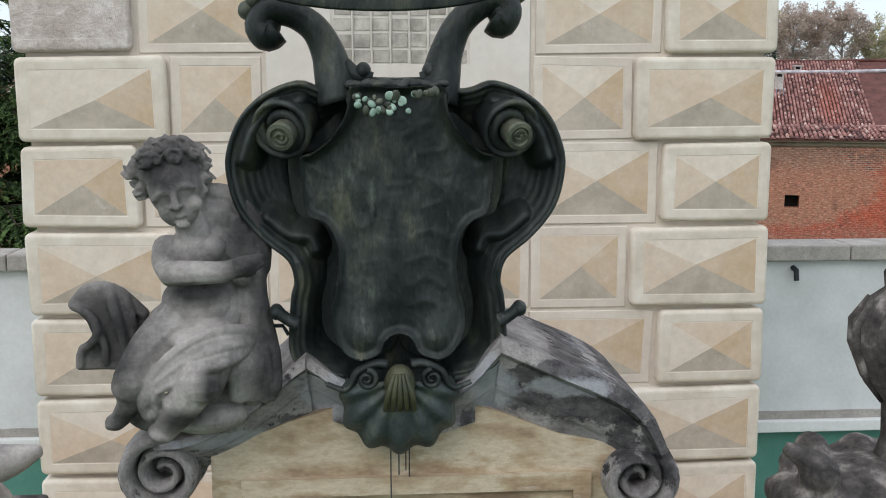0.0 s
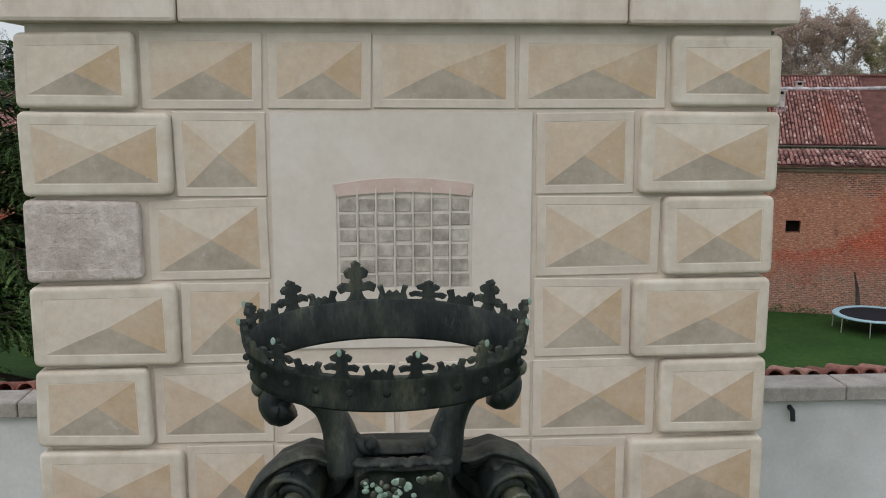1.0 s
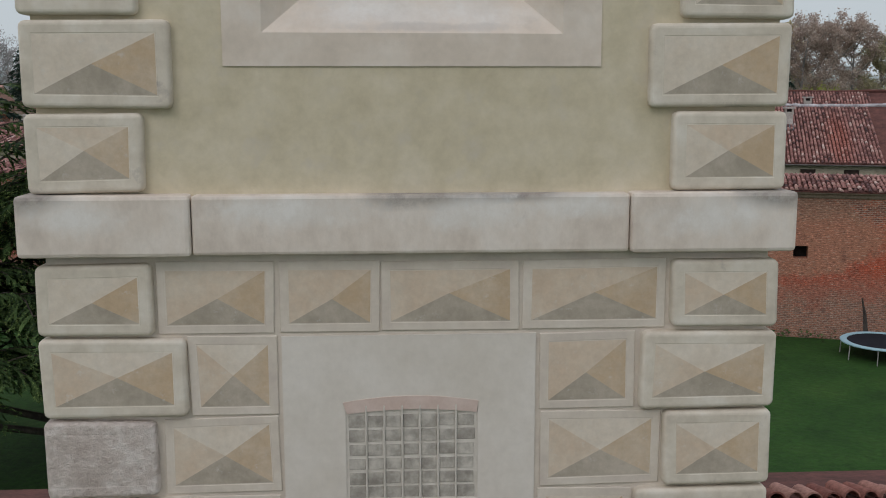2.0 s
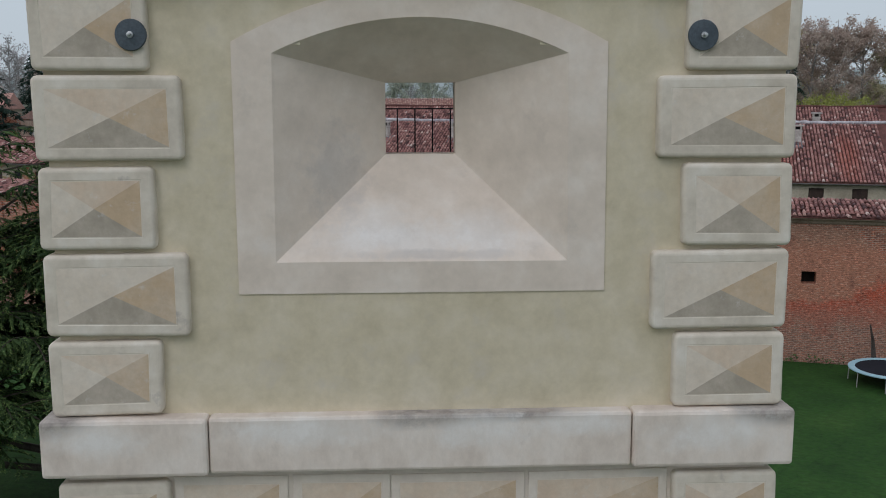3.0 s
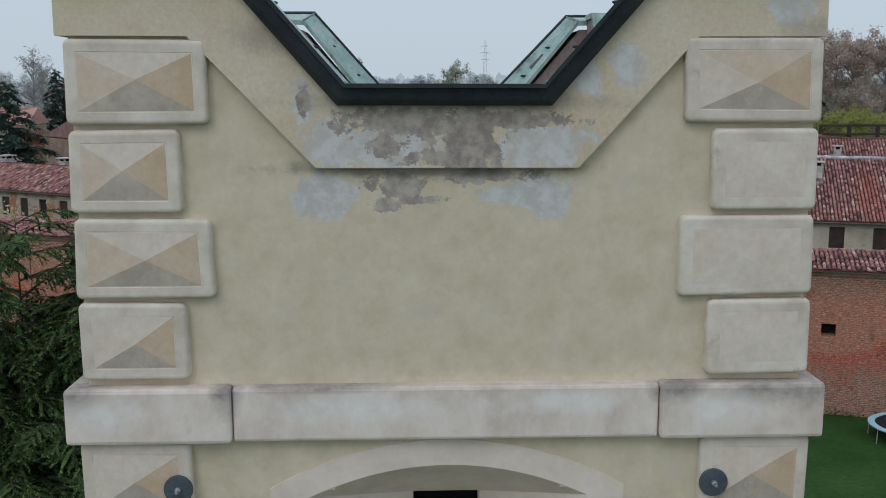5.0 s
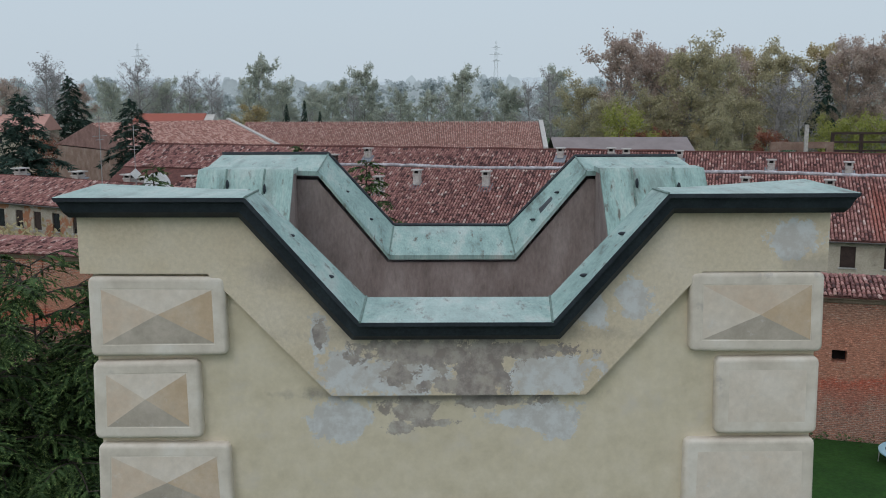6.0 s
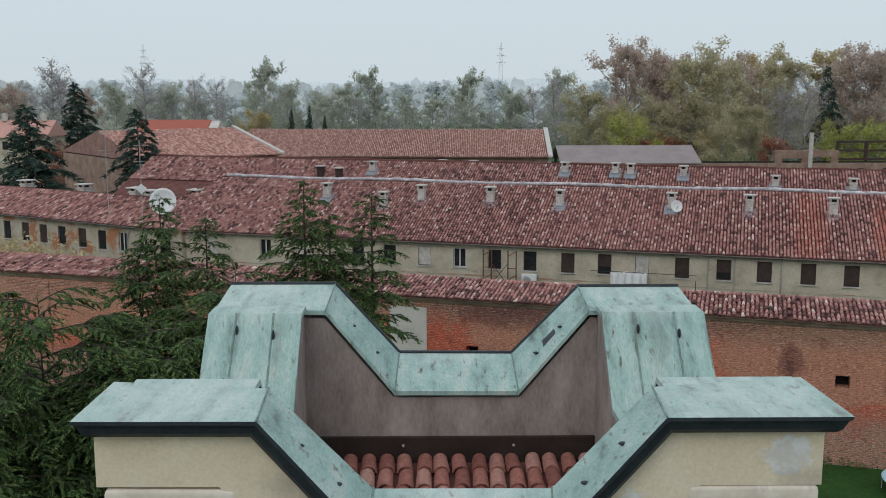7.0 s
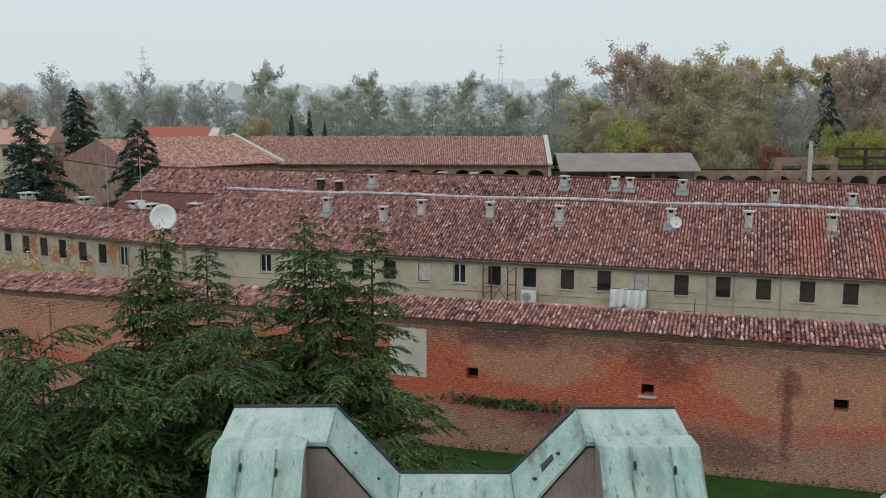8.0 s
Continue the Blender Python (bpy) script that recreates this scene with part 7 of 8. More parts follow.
limb([(-1.070, YS - 0.135, 11.031), (-1.035, YS - 0.155, 11.058), (-1.002, YS - 0.158, 11.063)], (0.014, 0.015))
limb([(-0.977, YS - 0.158, 11.073), (-0.948, YS - 0.150, 11.087), (-0.920, YS - 0.130, 11.080)], (0.015, 0.013))
limb([(-0.990, YS - 0.160, 11.063), (-0.980, YS - 0.185, 11.031), (-0.974, YS - 0.192, 11.012)], (0.012, 0.018))
g.ball((-0.992, YS - 0.172, 11.004), (0.013, 0.012, 0.010), 16, 11)
g.ball((-0.962, YS - 0.172, 11.012), (0.013, 0.012, 0.010), 16, 11)
g.ball((-0.958, YS - 0.145, 10.935), (0.028, 0.020, 0.019), 16, 11)
g.ball((-1.029, YS - 0.138, 11.032), (0.015, 0.009, 0.008), 16, 11)
g.ball((-0.949, YS - 0.138, 11.061), (0.015, 0.009, 0.008), 16, 11)
g.ball((-0.901, YS - 0.030, 11.046), (0.018, 0.015, 0.031), 16, 11)
# heavy curls
g.ball((-1.029, YS - 0.010, 11.129), (0.128, 0.118, 0.097), 16, 11)
for k in range(210):
    a, b = rp.uniform(0, 2 * math.pi), rp.uniform(-0.85, 1.5)
    if math.sin(a) < -0.25 and b < 0.42 + 0.25 * math.cos(a):
        continue
    r = rp.uniform(0.016, 0.036)
    way = Vector((math.cos(a) * math.cos(b), math.sin(a) * math.cos(b), math.sin(b)))
    p = Vector((-1.026, YS - 0.01, 11.129)) + Vector((way.x * 0.138, way.y * 0.128, way.z * 0.108))
    g.ball(p, (r, r, r * 0.85), 8, 6)
    q = p + way * r * 0.55
    g.tube([q + Vector((r * 0.9 * math.cos(u + a), -0.008, r * 0.9 * math.sin(u + a))) for u in (0, 1.1, 2.2, 3.3, 4.4)], 0.008, 5)
# neck, chest, belly
limb([(-0.955, YS - 0.020, 10.947), (-0.939, YS - 0.020, 10.875)], (0.064, 0.074))
g.ball((-0.940, YS - 0.030, 10.806), (0.128, 0.097, 0.090), 16, 11, Matrix.Rotation(0.10, 3, "Y"))
g.ball((-0.987, YS - 0.070, 10.817), (0.059, 0.046, 0.051), 16, 11)
g.ball((-0.864, YS - 0.070, 10.829), (0.059, 0.046, 0.054), 16, 11)
g.ball((-0.930, YS - 0.030, 10.711), (0.133, 0.100, 0.108), 16, 11)
g.ball((-0.936, YS - 0.045, 10.607), (0.143, 0.108, 0.108), 16, 11)
g.ball((-0.933, YS - 0.090, 10.550), (0.082, 0.051, 0.067), 16, 11)
g.ball((-0.966, YS - 0.030, 10.476), (0.151, 0.115, 0.084), 16, 11)
g.ball((-0.856, YS - 0.000, 10.582), (0.090, 0.077, 0.154), 16, 11)
g.ball((-0.869, YS + 0.040, 10.931), (0.09, 0.06, 0.09), 16, 11)
g.ball((-0.784, YS + 0.040, 10.770), (0.08, 0.05, 0.12), 16, 11)
limb([(-0.985, YS - 0.150, 10.966), (-0.966, YS - 0.160, 10.967), (-0.947, YS - 0.152, 10.974)], (0.007, 0.007))
# arm folded across, cupped palm on the breast
g.ball((-1.039, YS - 0.060, 10.825), (0.056, 0.059, 0.059), 16, 11)
limb([(-1.044, YS - 0.060, 10.825), (-1.041, YS - 0.100, 10.780), (-1.011, YS - 0.145, 10.743)], (0.059, 0.054))
limb([(-1.013, YS - 0.145, 10.741), (-0.908, YS - 0.185, 10.749), (-0.806, YS - 0.200, 10.753)], (0.054, 0.044))
limb([(-0.806, YS - 0.200, 10.753), (-0.755, YS - 0.205, 10.766), (-0.711, YS - 0.200, 10.778)], (0.040, 0.042))
g.ball((-0.689, YS - 0.195, 10.787), (0.046, 0.028, 0.035), 16, 11, Matrix.Rotation(-0.30, 3, "Y"))
limb([(-0.686, YS - 0.200, 10.803), (-0.656, YS - 0.195, 10.815), (-0.643, YS - 0.180, 10.804)], (0.014, 0.012))
limb([(-0.706, YS - 0.205, 10.763), (-0.668, YS - 0.205, 10.771), (-0.646, YS - 0.195, 10.784)], (0.014, 0.010))
limb([(-0.729, YS - 0.215, 10.762), (-0.710, YS - 0.215, 10.742), (-0.681, YS - 0.210, 10.751)], (0.013, 0.010))
limb([(-0.846, YS - 0.000, 10.851), (-0.787, YS + 0.020, 10.767), (-0.750, YS - 0.020, 10.706)], (0.056, 0.049))
# legs
limb([(-1.030, YS - 0.060, 10.507), (-1.108, YS - 0.120, 10.427), (-1.175, YS - 0.165, 10.321)], (0.108, 0.082))
g.ball((-1.194, YS - 0.160, 10.291), (0.072, 0.074, 0.072), 16, 11)
limb([(-1.197, YS - 0.150, 10.277), (-1.210, YS - 0.110, 10.201), (-1.257, YS - 0.070, 10.128)], (0.064, 0.041))
g.ball((-1.279, YS - 0.070, 10.110), (0.044, 0.056, 0.036), 16, 11)
g.ball((-1.290, YS - 0.100, 10.104), (0.026, 0.028, 0.020), 16, 11)
limb([(-0.865, YS - 0.100, 10.431), (-0.884, YS - 0.190, 10.376), (-0.897, YS - 0.235, 10.324)], (0.118, 0.097))
g.ball((-0.901, YS - 0.235, 10.324), (0.090, 0.084, 0.087), 16, 11)
limb([(-0.914, YS - 0.235, 10.308), (-0.979, YS - 0.200, 10.209), (-1.057, YS - 0.150, 10.108)], (0.084, 0.054))
g.ball((-0.989, YS - 0.200, 10.222), (0.069, 0.067, 0.072), 16, 11, Matrix.Rotation(0.50, 3, "Y"))
g.ball((-1.079, YS - 0.150, 10.084), (0.056, 0.069, 0.033), 16, 11, Matrix.Rotation(0.40, 3, "Y"))
# cloth drawn over the lap in ropes of folds, knotted end by the knee
limb([(-0.707, YS - 0.100, 10.482), (-0.789, YS - 0.200, 10.521), (-0.884, YS - 0.232, 10.502), (-0.991, YS - 0.238, 10.443), (-1.076, YS - 0.225, 10.355), (-1.118, YS - 0.200, 10.251)], (0.028, 0.023))
limb([(-0.714, YS - 0.114, 10.463), (-0.788, YS - 0.216, 10.487), (-0.883, YS - 0.248, 10.467), (-0.993, YS - 0.238, 10.408), (-1.077, YS - 0.225, 10.333), (-1.109, YS - 0.200, 10.245)], (0.023, 0.018))
limb([(-0.720, YS - 0.128, 10.448), (-0.786, YS - 0.232, 10.461), (-0.881, YS - 0.264, 10.438), (-0.994, YS - 0.238, 10.379), (-1.077, YS - 0.225, 10.315), (-1.099, YS - 0.200, 10.239)], (0.026, 0.020))
limb([(-0.726, YS - 0.142, 10.430), (-0.785, YS - 0.248, 10.429), (-0.880, YS - 0.280, 10.406), (-0.995, YS - 0.238, 10.346), (-1.078, YS - 0.225, 10.294), (-1.089, YS - 0.200, 10.232)], (0.019, 0.015))
limb([(-0.733, YS - 0.156, 10.417), (-0.784, YS - 0.264, 10.405), (-0.878, YS - 0.296, 10.380), (-0.996, YS - 0.238, 10.319), (-1.079, YS - 0.225, 10.277), (-1.079, YS - 0.200, 10.227)], (0.022, 0.017))
g.ball((-0.888, YS - 0.150, 10.431), (0.154, 0.077, 0.064), 16, 11, Matrix.Rotation(0.35, 3, "Y"))
limb([(-1.115, YS - 0.200, 10.267), (-1.135, YS - 0.180, 10.206), (-1.110, YS - 0.165, 10.157)], (0.033, 0.023))
limb([(-1.069, YS - 0.205, 10.271), (-1.085, YS - 0.190, 10.208), (-1.072, YS - 0.175, 10.170)], (0.020, 0.015))
g.ball((-1.110, YS - 0.165, 10.173), (0.046, 0.033, 0.031), 16, 11)
# cloth falling at the side, in hanging pleats
limb([(-0.804, YS - 0.160, 10.475), (-0.794, YS - 0.165, 10.380), (-0.793, YS - 0.140, 10.293), (-0.794, YS - 0.110, 10.222)], (0.019, 0.024))
limb([(-0.781, YS - 0.144, 10.465), (-0.771, YS - 0.149, 10.368), (-0.764, YS - 0.126, 10.275), (-0.770, YS - 0.098, 10.209)], (0.019, 0.024))
limb([(-0.758, YS - 0.128, 10.455), (-0.748, YS - 0.133, 10.355), (-0.746, YS - 0.112, 10.257), (-0.746, YS - 0.086, 10.213)], (0.019, 0.024))
limb([(-0.735, YS - 0.112, 10.445), (-0.725, YS - 0.117, 10.342), (-0.716, YS - 0.098, 10.279), (-0.721, YS - 0.074, 10.201)], (0.019, 0.024))
limb([(-0.711, YS - 0.096, 10.435), (-0.701, YS - 0.101, 10.329), (-0.697, YS - 0.084, 10.261), (-0.696, YS - 0.062, 10.205)], (0.019, 0.024))
limb([(-0.688, YS - 0.080, 10.425), (-0.677, YS - 0.085, 10.315), (-0.668, YS - 0.070, 10.242), (-0.671, YS - 0.050, 10.192)], (0.019, 0.024))
limb([(-0.664, YS - 0.064, 10.415), (-0.653, YS - 0.069, 10.302), (-0.648, YS - 0.056, 10.265), (-0.646, YS - 0.038, 10.196)], (0.019, 0.024))
# mantle from the shoulder down behind the back
limb([(-0.886, YS + 0.050, 11.038), (-0.813, YS + 0.080, 11.025), (-0.735, YS + 0.090, 10.937), (-0.689, YS + 0.080, 10.838), (-0.694, YS + 0.070, 10.730)], (0.044, 0.051))
limb([(-0.901, YS + 0.050, 10.991), (-0.826, YS + 0.060, 10.936), (-0.764, YS + 0.060, 10.828), (-0.741, YS + 0.050, 10.680)], (0.051, 0.059))
limb([(-0.784, YS + 0.040, 10.925), (-0.762, YS + 0.030, 10.765), (-0.740, YS + 0.020, 10.576), (-0.723, YS - 0.000, 10.389), (-0.719, YS - 0.030, 10.203)], (0.033, 0.049))
limb([(-0.757, YS + 0.040, 10.884), (-0.741, YS + 0.030, 10.765), (-0.724, YS + 0.020, 10.576), (-0.699, YS - 0.000, 10.388), (-0.694, YS - 0.030, 10.217)], (0.033, 0.049))
limb([(-0.729, YS + 0.040, 10.844), (-0.720, YS + 0.030, 10.764), (-0.708, YS + 0.020, 10.576), (-0.675, YS - 0.000, 10.388), (-0.670, YS - 0.030, 10.230)], (0.033, 0.049))
limb([(-0.701, YS + 0.040, 10.803), (-0.699, YS + 0.030, 10.764), (-0.692, YS + 0.020, 10.576), (-0.652, YS - 0.000, 10.387), (-0.646, YS - 0.030, 10.243)], (0.033, 0.049))
limb([(-0.690, YS + 0.060, 10.732), (-0.702, YS + 0.040, 10.599), (-0.674, YS + 0.020, 10.466), (-0.644, YS - 0.000, 10.332), (-0.656, YS - 0.020, 10.213)], (0.036, 0.044))
g.ball((-0.743, YS + 0.040, 10.572), (0.069, 0.051, 0.192), 16, 11)
g.ball((-0.743, YS - 0.020, 10.312), (0.092, 0.077, 0.128), 16, 11)
# blown cloth at the hip: a curling sheet with rolled edges
g.prism([(-1.455, 10.574), (-1.424, 10.625), (-1.357, 10.654), (-1.280, 10.640), (-1.198, 10.571), (-1.158, 10.507), (-1.196, 10.414), (-1.244, 10.365), (-1.283, 10.310), (-1.346, 10.323), (-1.441, 10.319), (-1.442, 10.391), (-1.374, 10.434), (-1.401, 10.511)], YS + 0.02, YS + 0.065)
limb([(-1.449, YS + 0.020, 10.576), (-1.388, YS - 0.010, 10.555), (-1.347, YS - 0.020, 10.500), (-1.368, YS - 0.010, 10.435), (-1.423, YS + 0.010, 10.396), (-1.435, YS + 0.020, 10.330)], (0.018, 0.020))
limb([(-1.452, YS + 0.040, 10.582), (-1.410, YS + 0.050, 10.634), (-1.347, YS + 0.050, 10.652), (-1.268, YS + 0.045, 10.630), (-1.170, YS + 0.030, 10.542)], (0.026, 0.026))
limb([(-1.305, YS + 0.030, 10.647), (-1.273, YS - 0.020, 10.566), (-1.247, YS - 0.030, 10.487), (-1.238, YS - 0.010, 10.395)], (0.026, 0.018))
limb([(-1.240, YS + 0.030, 10.609), (-1.213, YS - 0.010, 10.536), (-1.206, YS - 0.010, 10.454)], (0.026, 0.018))
limb([(-1.441, YS + 0.040, 10.322), (-1.349, YS + 0.040, 10.323), (-1.267, YS + 0.030, 10.318)], (0.022, 0.019))
limb([(-1.353, YS - 0.000, 10.481), (-1.325, YS - 0.000, 10.413), (-1.330, YS + 0.020, 10.334)], (0.018, 0.015))
# rock seat
g.ball((-0.878, YS + 0.060, 10.207), (0.166, 0.128, 0.128), 16, 11)
g.ball((-0.928, YS + 0.020, 10.122), (0.192, 0.166, 0.090), 16, 11)
g.ball((-1.111, YS + 0.060, 10.098), (0.154, 0.115, 0.077), 16, 11)
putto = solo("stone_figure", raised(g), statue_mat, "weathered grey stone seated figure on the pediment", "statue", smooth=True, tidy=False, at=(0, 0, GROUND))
rem = putto.modifiers.new("melt", "REMESH")
rem.mode, rem.voxel_size, rem.use_smooth_shade = "VOXEL", 0.0058, True
smo = putto.modifiers.new("ease", "SMOOTH")
smo.factor, smo.iterations = 0.5, 2
solo("iron_bar", raised(Geo().tube([(-0.74, -2.85, 10.475), (-0.60, -2.85, 10.475), (-0.575, -2.87, 10.44)], 0.009, 6)), dark_metal, "thin black iron stay bar", "bar", at=(0, 0, GROUND))


def melted(ob, voxel, times=3):
    r = ob.modifiers.new("melt", "REMESH")
    r.mode, r.voxel_size, r.use_smooth_shade = "VOXEL", voxel, True
    s = ob.modifiers.new("ease", "SMOOTH")
    s.factor, s.iterations = 0.5, times


# finials on the portal's corners
fin = thing("finial_urn", "blackened stone urn finial on a carved base", "finial", (2.62, -2.0, 8.3))
part("pedestal", Geo().box(-0.42, 0.5, -0.4, 0.4, 0, 0.95), urn_mat, fin, round_by=0.03)
g = Geo()
for k in range(26):
    a = rp.uniform(0, 6.28)
    g.ball((-0.1 + 0.52 * math.cos(a), 0.3 * math.sin(a), 1.05 + rp.uniform(-0.12, 0.14)), (rp.uniform(0.09, 0.16), 0.14, rp.uniform(0.07, 0.12)), 8, 6)
g.ball((-0.1, 0, 1.0), (0.5, 0.32, 0.2))
g.tube([(-0.45, -0.1, 1.15), (-0.62, -0.14, 1.27), (-0.70, -0.12, 1.3)], [0.1, 0.06, 0.04], 8)
melted(part("carved_base", g, urn_mat, fin, smooth=True, tidy=False), 0.025)
part("urn", Geo().lathe([(0.0, 1.1), (0.16, 1.1), (0.10, 1.3), (0.11, 1.5), (0.2, 1.62), (0.27, 1.80), (0.275, 1.92), (0.2, 2.06), (0.13, 2.12), (0.14, 2.2), (0.08, 2.3), (0.0, 2.34)], (0, 0, 0), 40), urn_mat, fin, "bulging blackened stone urn", smooth=True)
for k in range(10):
    a = 2 * math.pi * k / 10
    part("gadroon", Geo().tube([(r * math.cos(a), r * math.sin(a), h) for r, h in ((0.12, 1.5), (0.205, 1.62), (0.275, 1.80), (0.28, 1.92), (0.205, 2.06))], [0.012, 0.024, 0.03, 0.026, 0.012], 7), urn_mat, fin, smooth=True)
horn = thing("carved_finial", "weathered grey stone carved scroll finial", "finial", (-2.45, -2.0, 8.3))
part("pedestal", Geo().box(-0.5, 0.42, -0.4, 0.4, 0, 0.95), urn_mat, horn, round_by=0.03)
g = Geo()
g.ball((-0.05, 0, 1.02), (0.42, 0.3, 0.22))
g.tube(eased([(-0.2, -0.1, 1.0), (0.15, -0.12, 1.28), (0.38, -0.1, 1.32), (0.56, -0.08, 1.375)], 12), [0.2, 0.19, 0.18, 0.165, 0.15, 0.13, 0.115, 0.1, 0.085, 0.07, 0.05, 0.035], 10)
melted(part("scroll", g, statue_mat, horn, smooth=True, tidy=False), 0.022)

# ---- farther buildings ----
def world_part(name, geo, mats, parent, label="", **kw):
    return part(name, raised(geo), mats, parent, label, **kw)


def sloped_tiles(u0, u1, low, high, rng, mat, parent, label, pitch=0.36, step=0.62):
    tl = world_part("roof_tiles", clay_tiles(u0, u1, low, high, pitch, step, rng), mat, parent, label, tidy=False)
    tl["kind"] = "stuff"


rh = random.Random(55)
# long barn with an arcade of brick arches
barn = thing("long_barn", "long barn with faded clay roof over a brick arcade", "building", (0, 0, GROUND), -2.5)


def arcade(parent, x0, x1, y, top, bay, spring, mat):
    n = max(int((x1 - x0) / bay), 1)
    for k in range(n):
        a, b = x0 + (x1 - x0) * k / n, x0 + (x1 - x0) * (k + 1) / n
        mid, r = (a + b) / 2, (b - a) * 0.36
        pts = [(a, GROUND), (a, top), (b, top), (b, GROUND), (mid + r, GROUND), (mid + r, spring)]
        pts += [(mid + r * math.cos(math.pi * j / 8), spring + r * 0.75 * math.sin(math.pi * j / 8)) for j in range(1, 8)]
        pts += [(mid - r, spring), (mid - r, GROUND)]
        world_part("arch_bay", Geo().prism(pts, y, y + 0.7), mat, parent)
    world_part("back_wall", Geo().box(x0, x1, y + 5, y + 5.4, GROUND, top), inside_shade, parent)


arcade(barn, -46.5, 14.5, 186.0, 9.95, 4.5, 7.6, arcade_mat)
world_part("gable_wall", Geo().prism([(186, GROUND), (214, GROUND), (214, 9.9), (200, 14.3), (186, 9.9)], 14.6, 15.2, "x"), house_mat, barn, "pale rendered gable")
world_part("roof", Geo().prism([(185.2, 9.8), (200, 14.55), (215, 9.8)], -46.5, 14.6, "x"), faded_pan_mat, barn)
sloped_tiles(-46.5, 14.6, (185.1, 9.9), (200, 14.7), rh, grey_tile_mat, barn, "faded pinkish clay tiles")
world_part("verge", Geo().prism([(185.0, 9.9), (200, 14.75), (200, 15.1), (185.0, 10.25)], 14.5, 15.4, "x"), sill_mat, barn, "pale verge coping")
# grey-roofed shed and the arcade that runs on beyond it
shed = thing("grey_shed", "open shed with a plain grey sheet roof", "building", (0, 0, GROUND))
world_part("roof", Geo().prism([(181, 8.85), (181, 9.0), (189, 11.95), (197, 9.0), (197, 8.85), (189, 11.75)], 24.5, 51.5, "x"), barn_roof_mat, shed)
for x in (25.5, 34, 42.5, 50.5):
    for y in (182, 196):
        world_part("post", Geo().box(x - 0.25, x + 0.25, y - 0.25, y + 0.25, GROUND, 9.1), arcade_mat, shed)
arc2 = thing("brick_arcade", "low ruined brick arcade", "arcade", (0, 0, GROUND))
arcade(arc2, 19.0, 110.0, 190.0, 8.3, 5.2, 5.9, arcade_mat)
ruin = thing("ruined_frame", "roofless brick ruin with dark timber frame", "ruin", (0, 0, GROUND))
world_part("wall_face", Geo().holed(70, 83, GROUND, 10.6, 194, 194.6, [(71.5, 75.5, 6, 9.0), (77, 81.5, 6, 9.3)]), arcade_mat, ruin, tidy=False)
for x in (84, 90, 96, 102):
    world_part("frame_post", Geo().box(x - 0.3, x + 0.3, 197, 197.6, GROUND, 12.4), shutter_mat, ruin)
for z in (8.6, 10.4, 12.2):
    world_part("frame_rail", Geo().box(84, 103, 196.9, 197.4, z - 0.22, z + 0.22), shutter_mat, ruin)
solo("tall_chimney", raised(Geo().box(74.5, 75.15, 187.4, 188.05, GROUND, 14.3)), chimney_mat, "tall pale slender chimney stack", "chimney", round_by=0.04, at=(0, 0, GROUND))
# tiled shed roofs on the left, and two houses
cross = thing("cross_barn", "broad barn with a faded pinkish clay roof", "building", (-38.4, 187.0, GROUND), 39)
world_part("wall_face", Geo().box(-27, -0.4, -17.6, 17.6, GROUND, 11.0), arcade_mat, cross)
world_part("roof", Geo().prism([(-18.4, 11.2), (0, 15.5), (18.4, 11.2)], -27, 0, "x"), faded_pan_mat, cross)
sloped_tiles(-27, 0, (-18.5, 11.25), (0, 15.6), rh, grey_tile_mat, cross, "faded pinkish clay tiles")
world_part("verge", Geo().prism([(-18.6, 11.3), (0, 15.6), (0, 16.0), (-18.6, 11.7)], -0.5, 0.25, "x"), sill_mat, cross, "pale verge coping")
small = thing("gabled_house", "small cream house with a gable and brown clay roof", "house", (-62.0, 178, GROUND), -14)
world_part("wall_face", Geo().prism([(-3.6, GROUND), (3.6, GROUND), (3.6, 11.6), (0, 13.0), (-3.6, 11.6)], 0, 12), house_mat, small)
world_part("roof", Geo().prism([(-4.0, 11.5), (0, 13.1), (4.0, 11.5), (4.0, 11.75), (0, 13.4), (-4.0, 11.75)], -0.4, 12.4), grey_tile_mat, small, "brown clay roof")
world_part("window", Geo().box(-0.5, 0.5, -0.05, 0.05, 9.6, 11.0), pane_mat, small)
redh = thing("red_roofed_house", "cream house with a bright red tiled roof", "house", (0, 0, GROUND))
world_part("wall_face", Geo().prism([(210, GROUND), (224, GROUND), (224, 13.3), (217, 16.0), (210, 13.3)], -64, -47.2, "x"), house_mat, redh)
world_part("roof", Geo().prism([(209.3, 13.2), (217, 16.25), (224.7, 13.2), (224.7, 13.0), (217, 15.95), (209.3, 13.0)], -64.6, -49.2, "x"), red_roof_mat, redh, "bright red tiled roof")
for x in (-62, -57, -52):
    world_part("window", Geo().box(x - 0.6, x + 0.6, 209.95, 210.05, 11, 12.6), pane_mat, redh)
lefth = thing("old_house", "old cream house with a brown clay roof", "house", (-36, 36, GROUND))
world_part("wall_face", Geo().holed(-80, -51, GROUND, 12.4, 182, 194, []), stucco, lefth, tidy=False)
world_part("roof", Geo().prism([(181.3, 12.3), (188, 16.0), (194.7, 12.3)], -80.5, -50.4, "x"), grey_tile_mat, lefth, "brown clay roof")
for x in (-72, -66, -60, -54):
    world_part("window", Geo().box(x - 0.6, x + 0.6, 181.9, 182.05, 9.6, 11.4), pane_mat, lefth)
for x in (-62, -53):
    world_part("chimney", Geo().box(x - 0.5, x + 0.5, 187, 188, 15.8, 17.6), chimney_mat, lefth)

# power pylons on the plain
pyl = thing("power_pylon", "grey steel lattice power pylon far across the plain", "pylon", (74, 1047, 0))
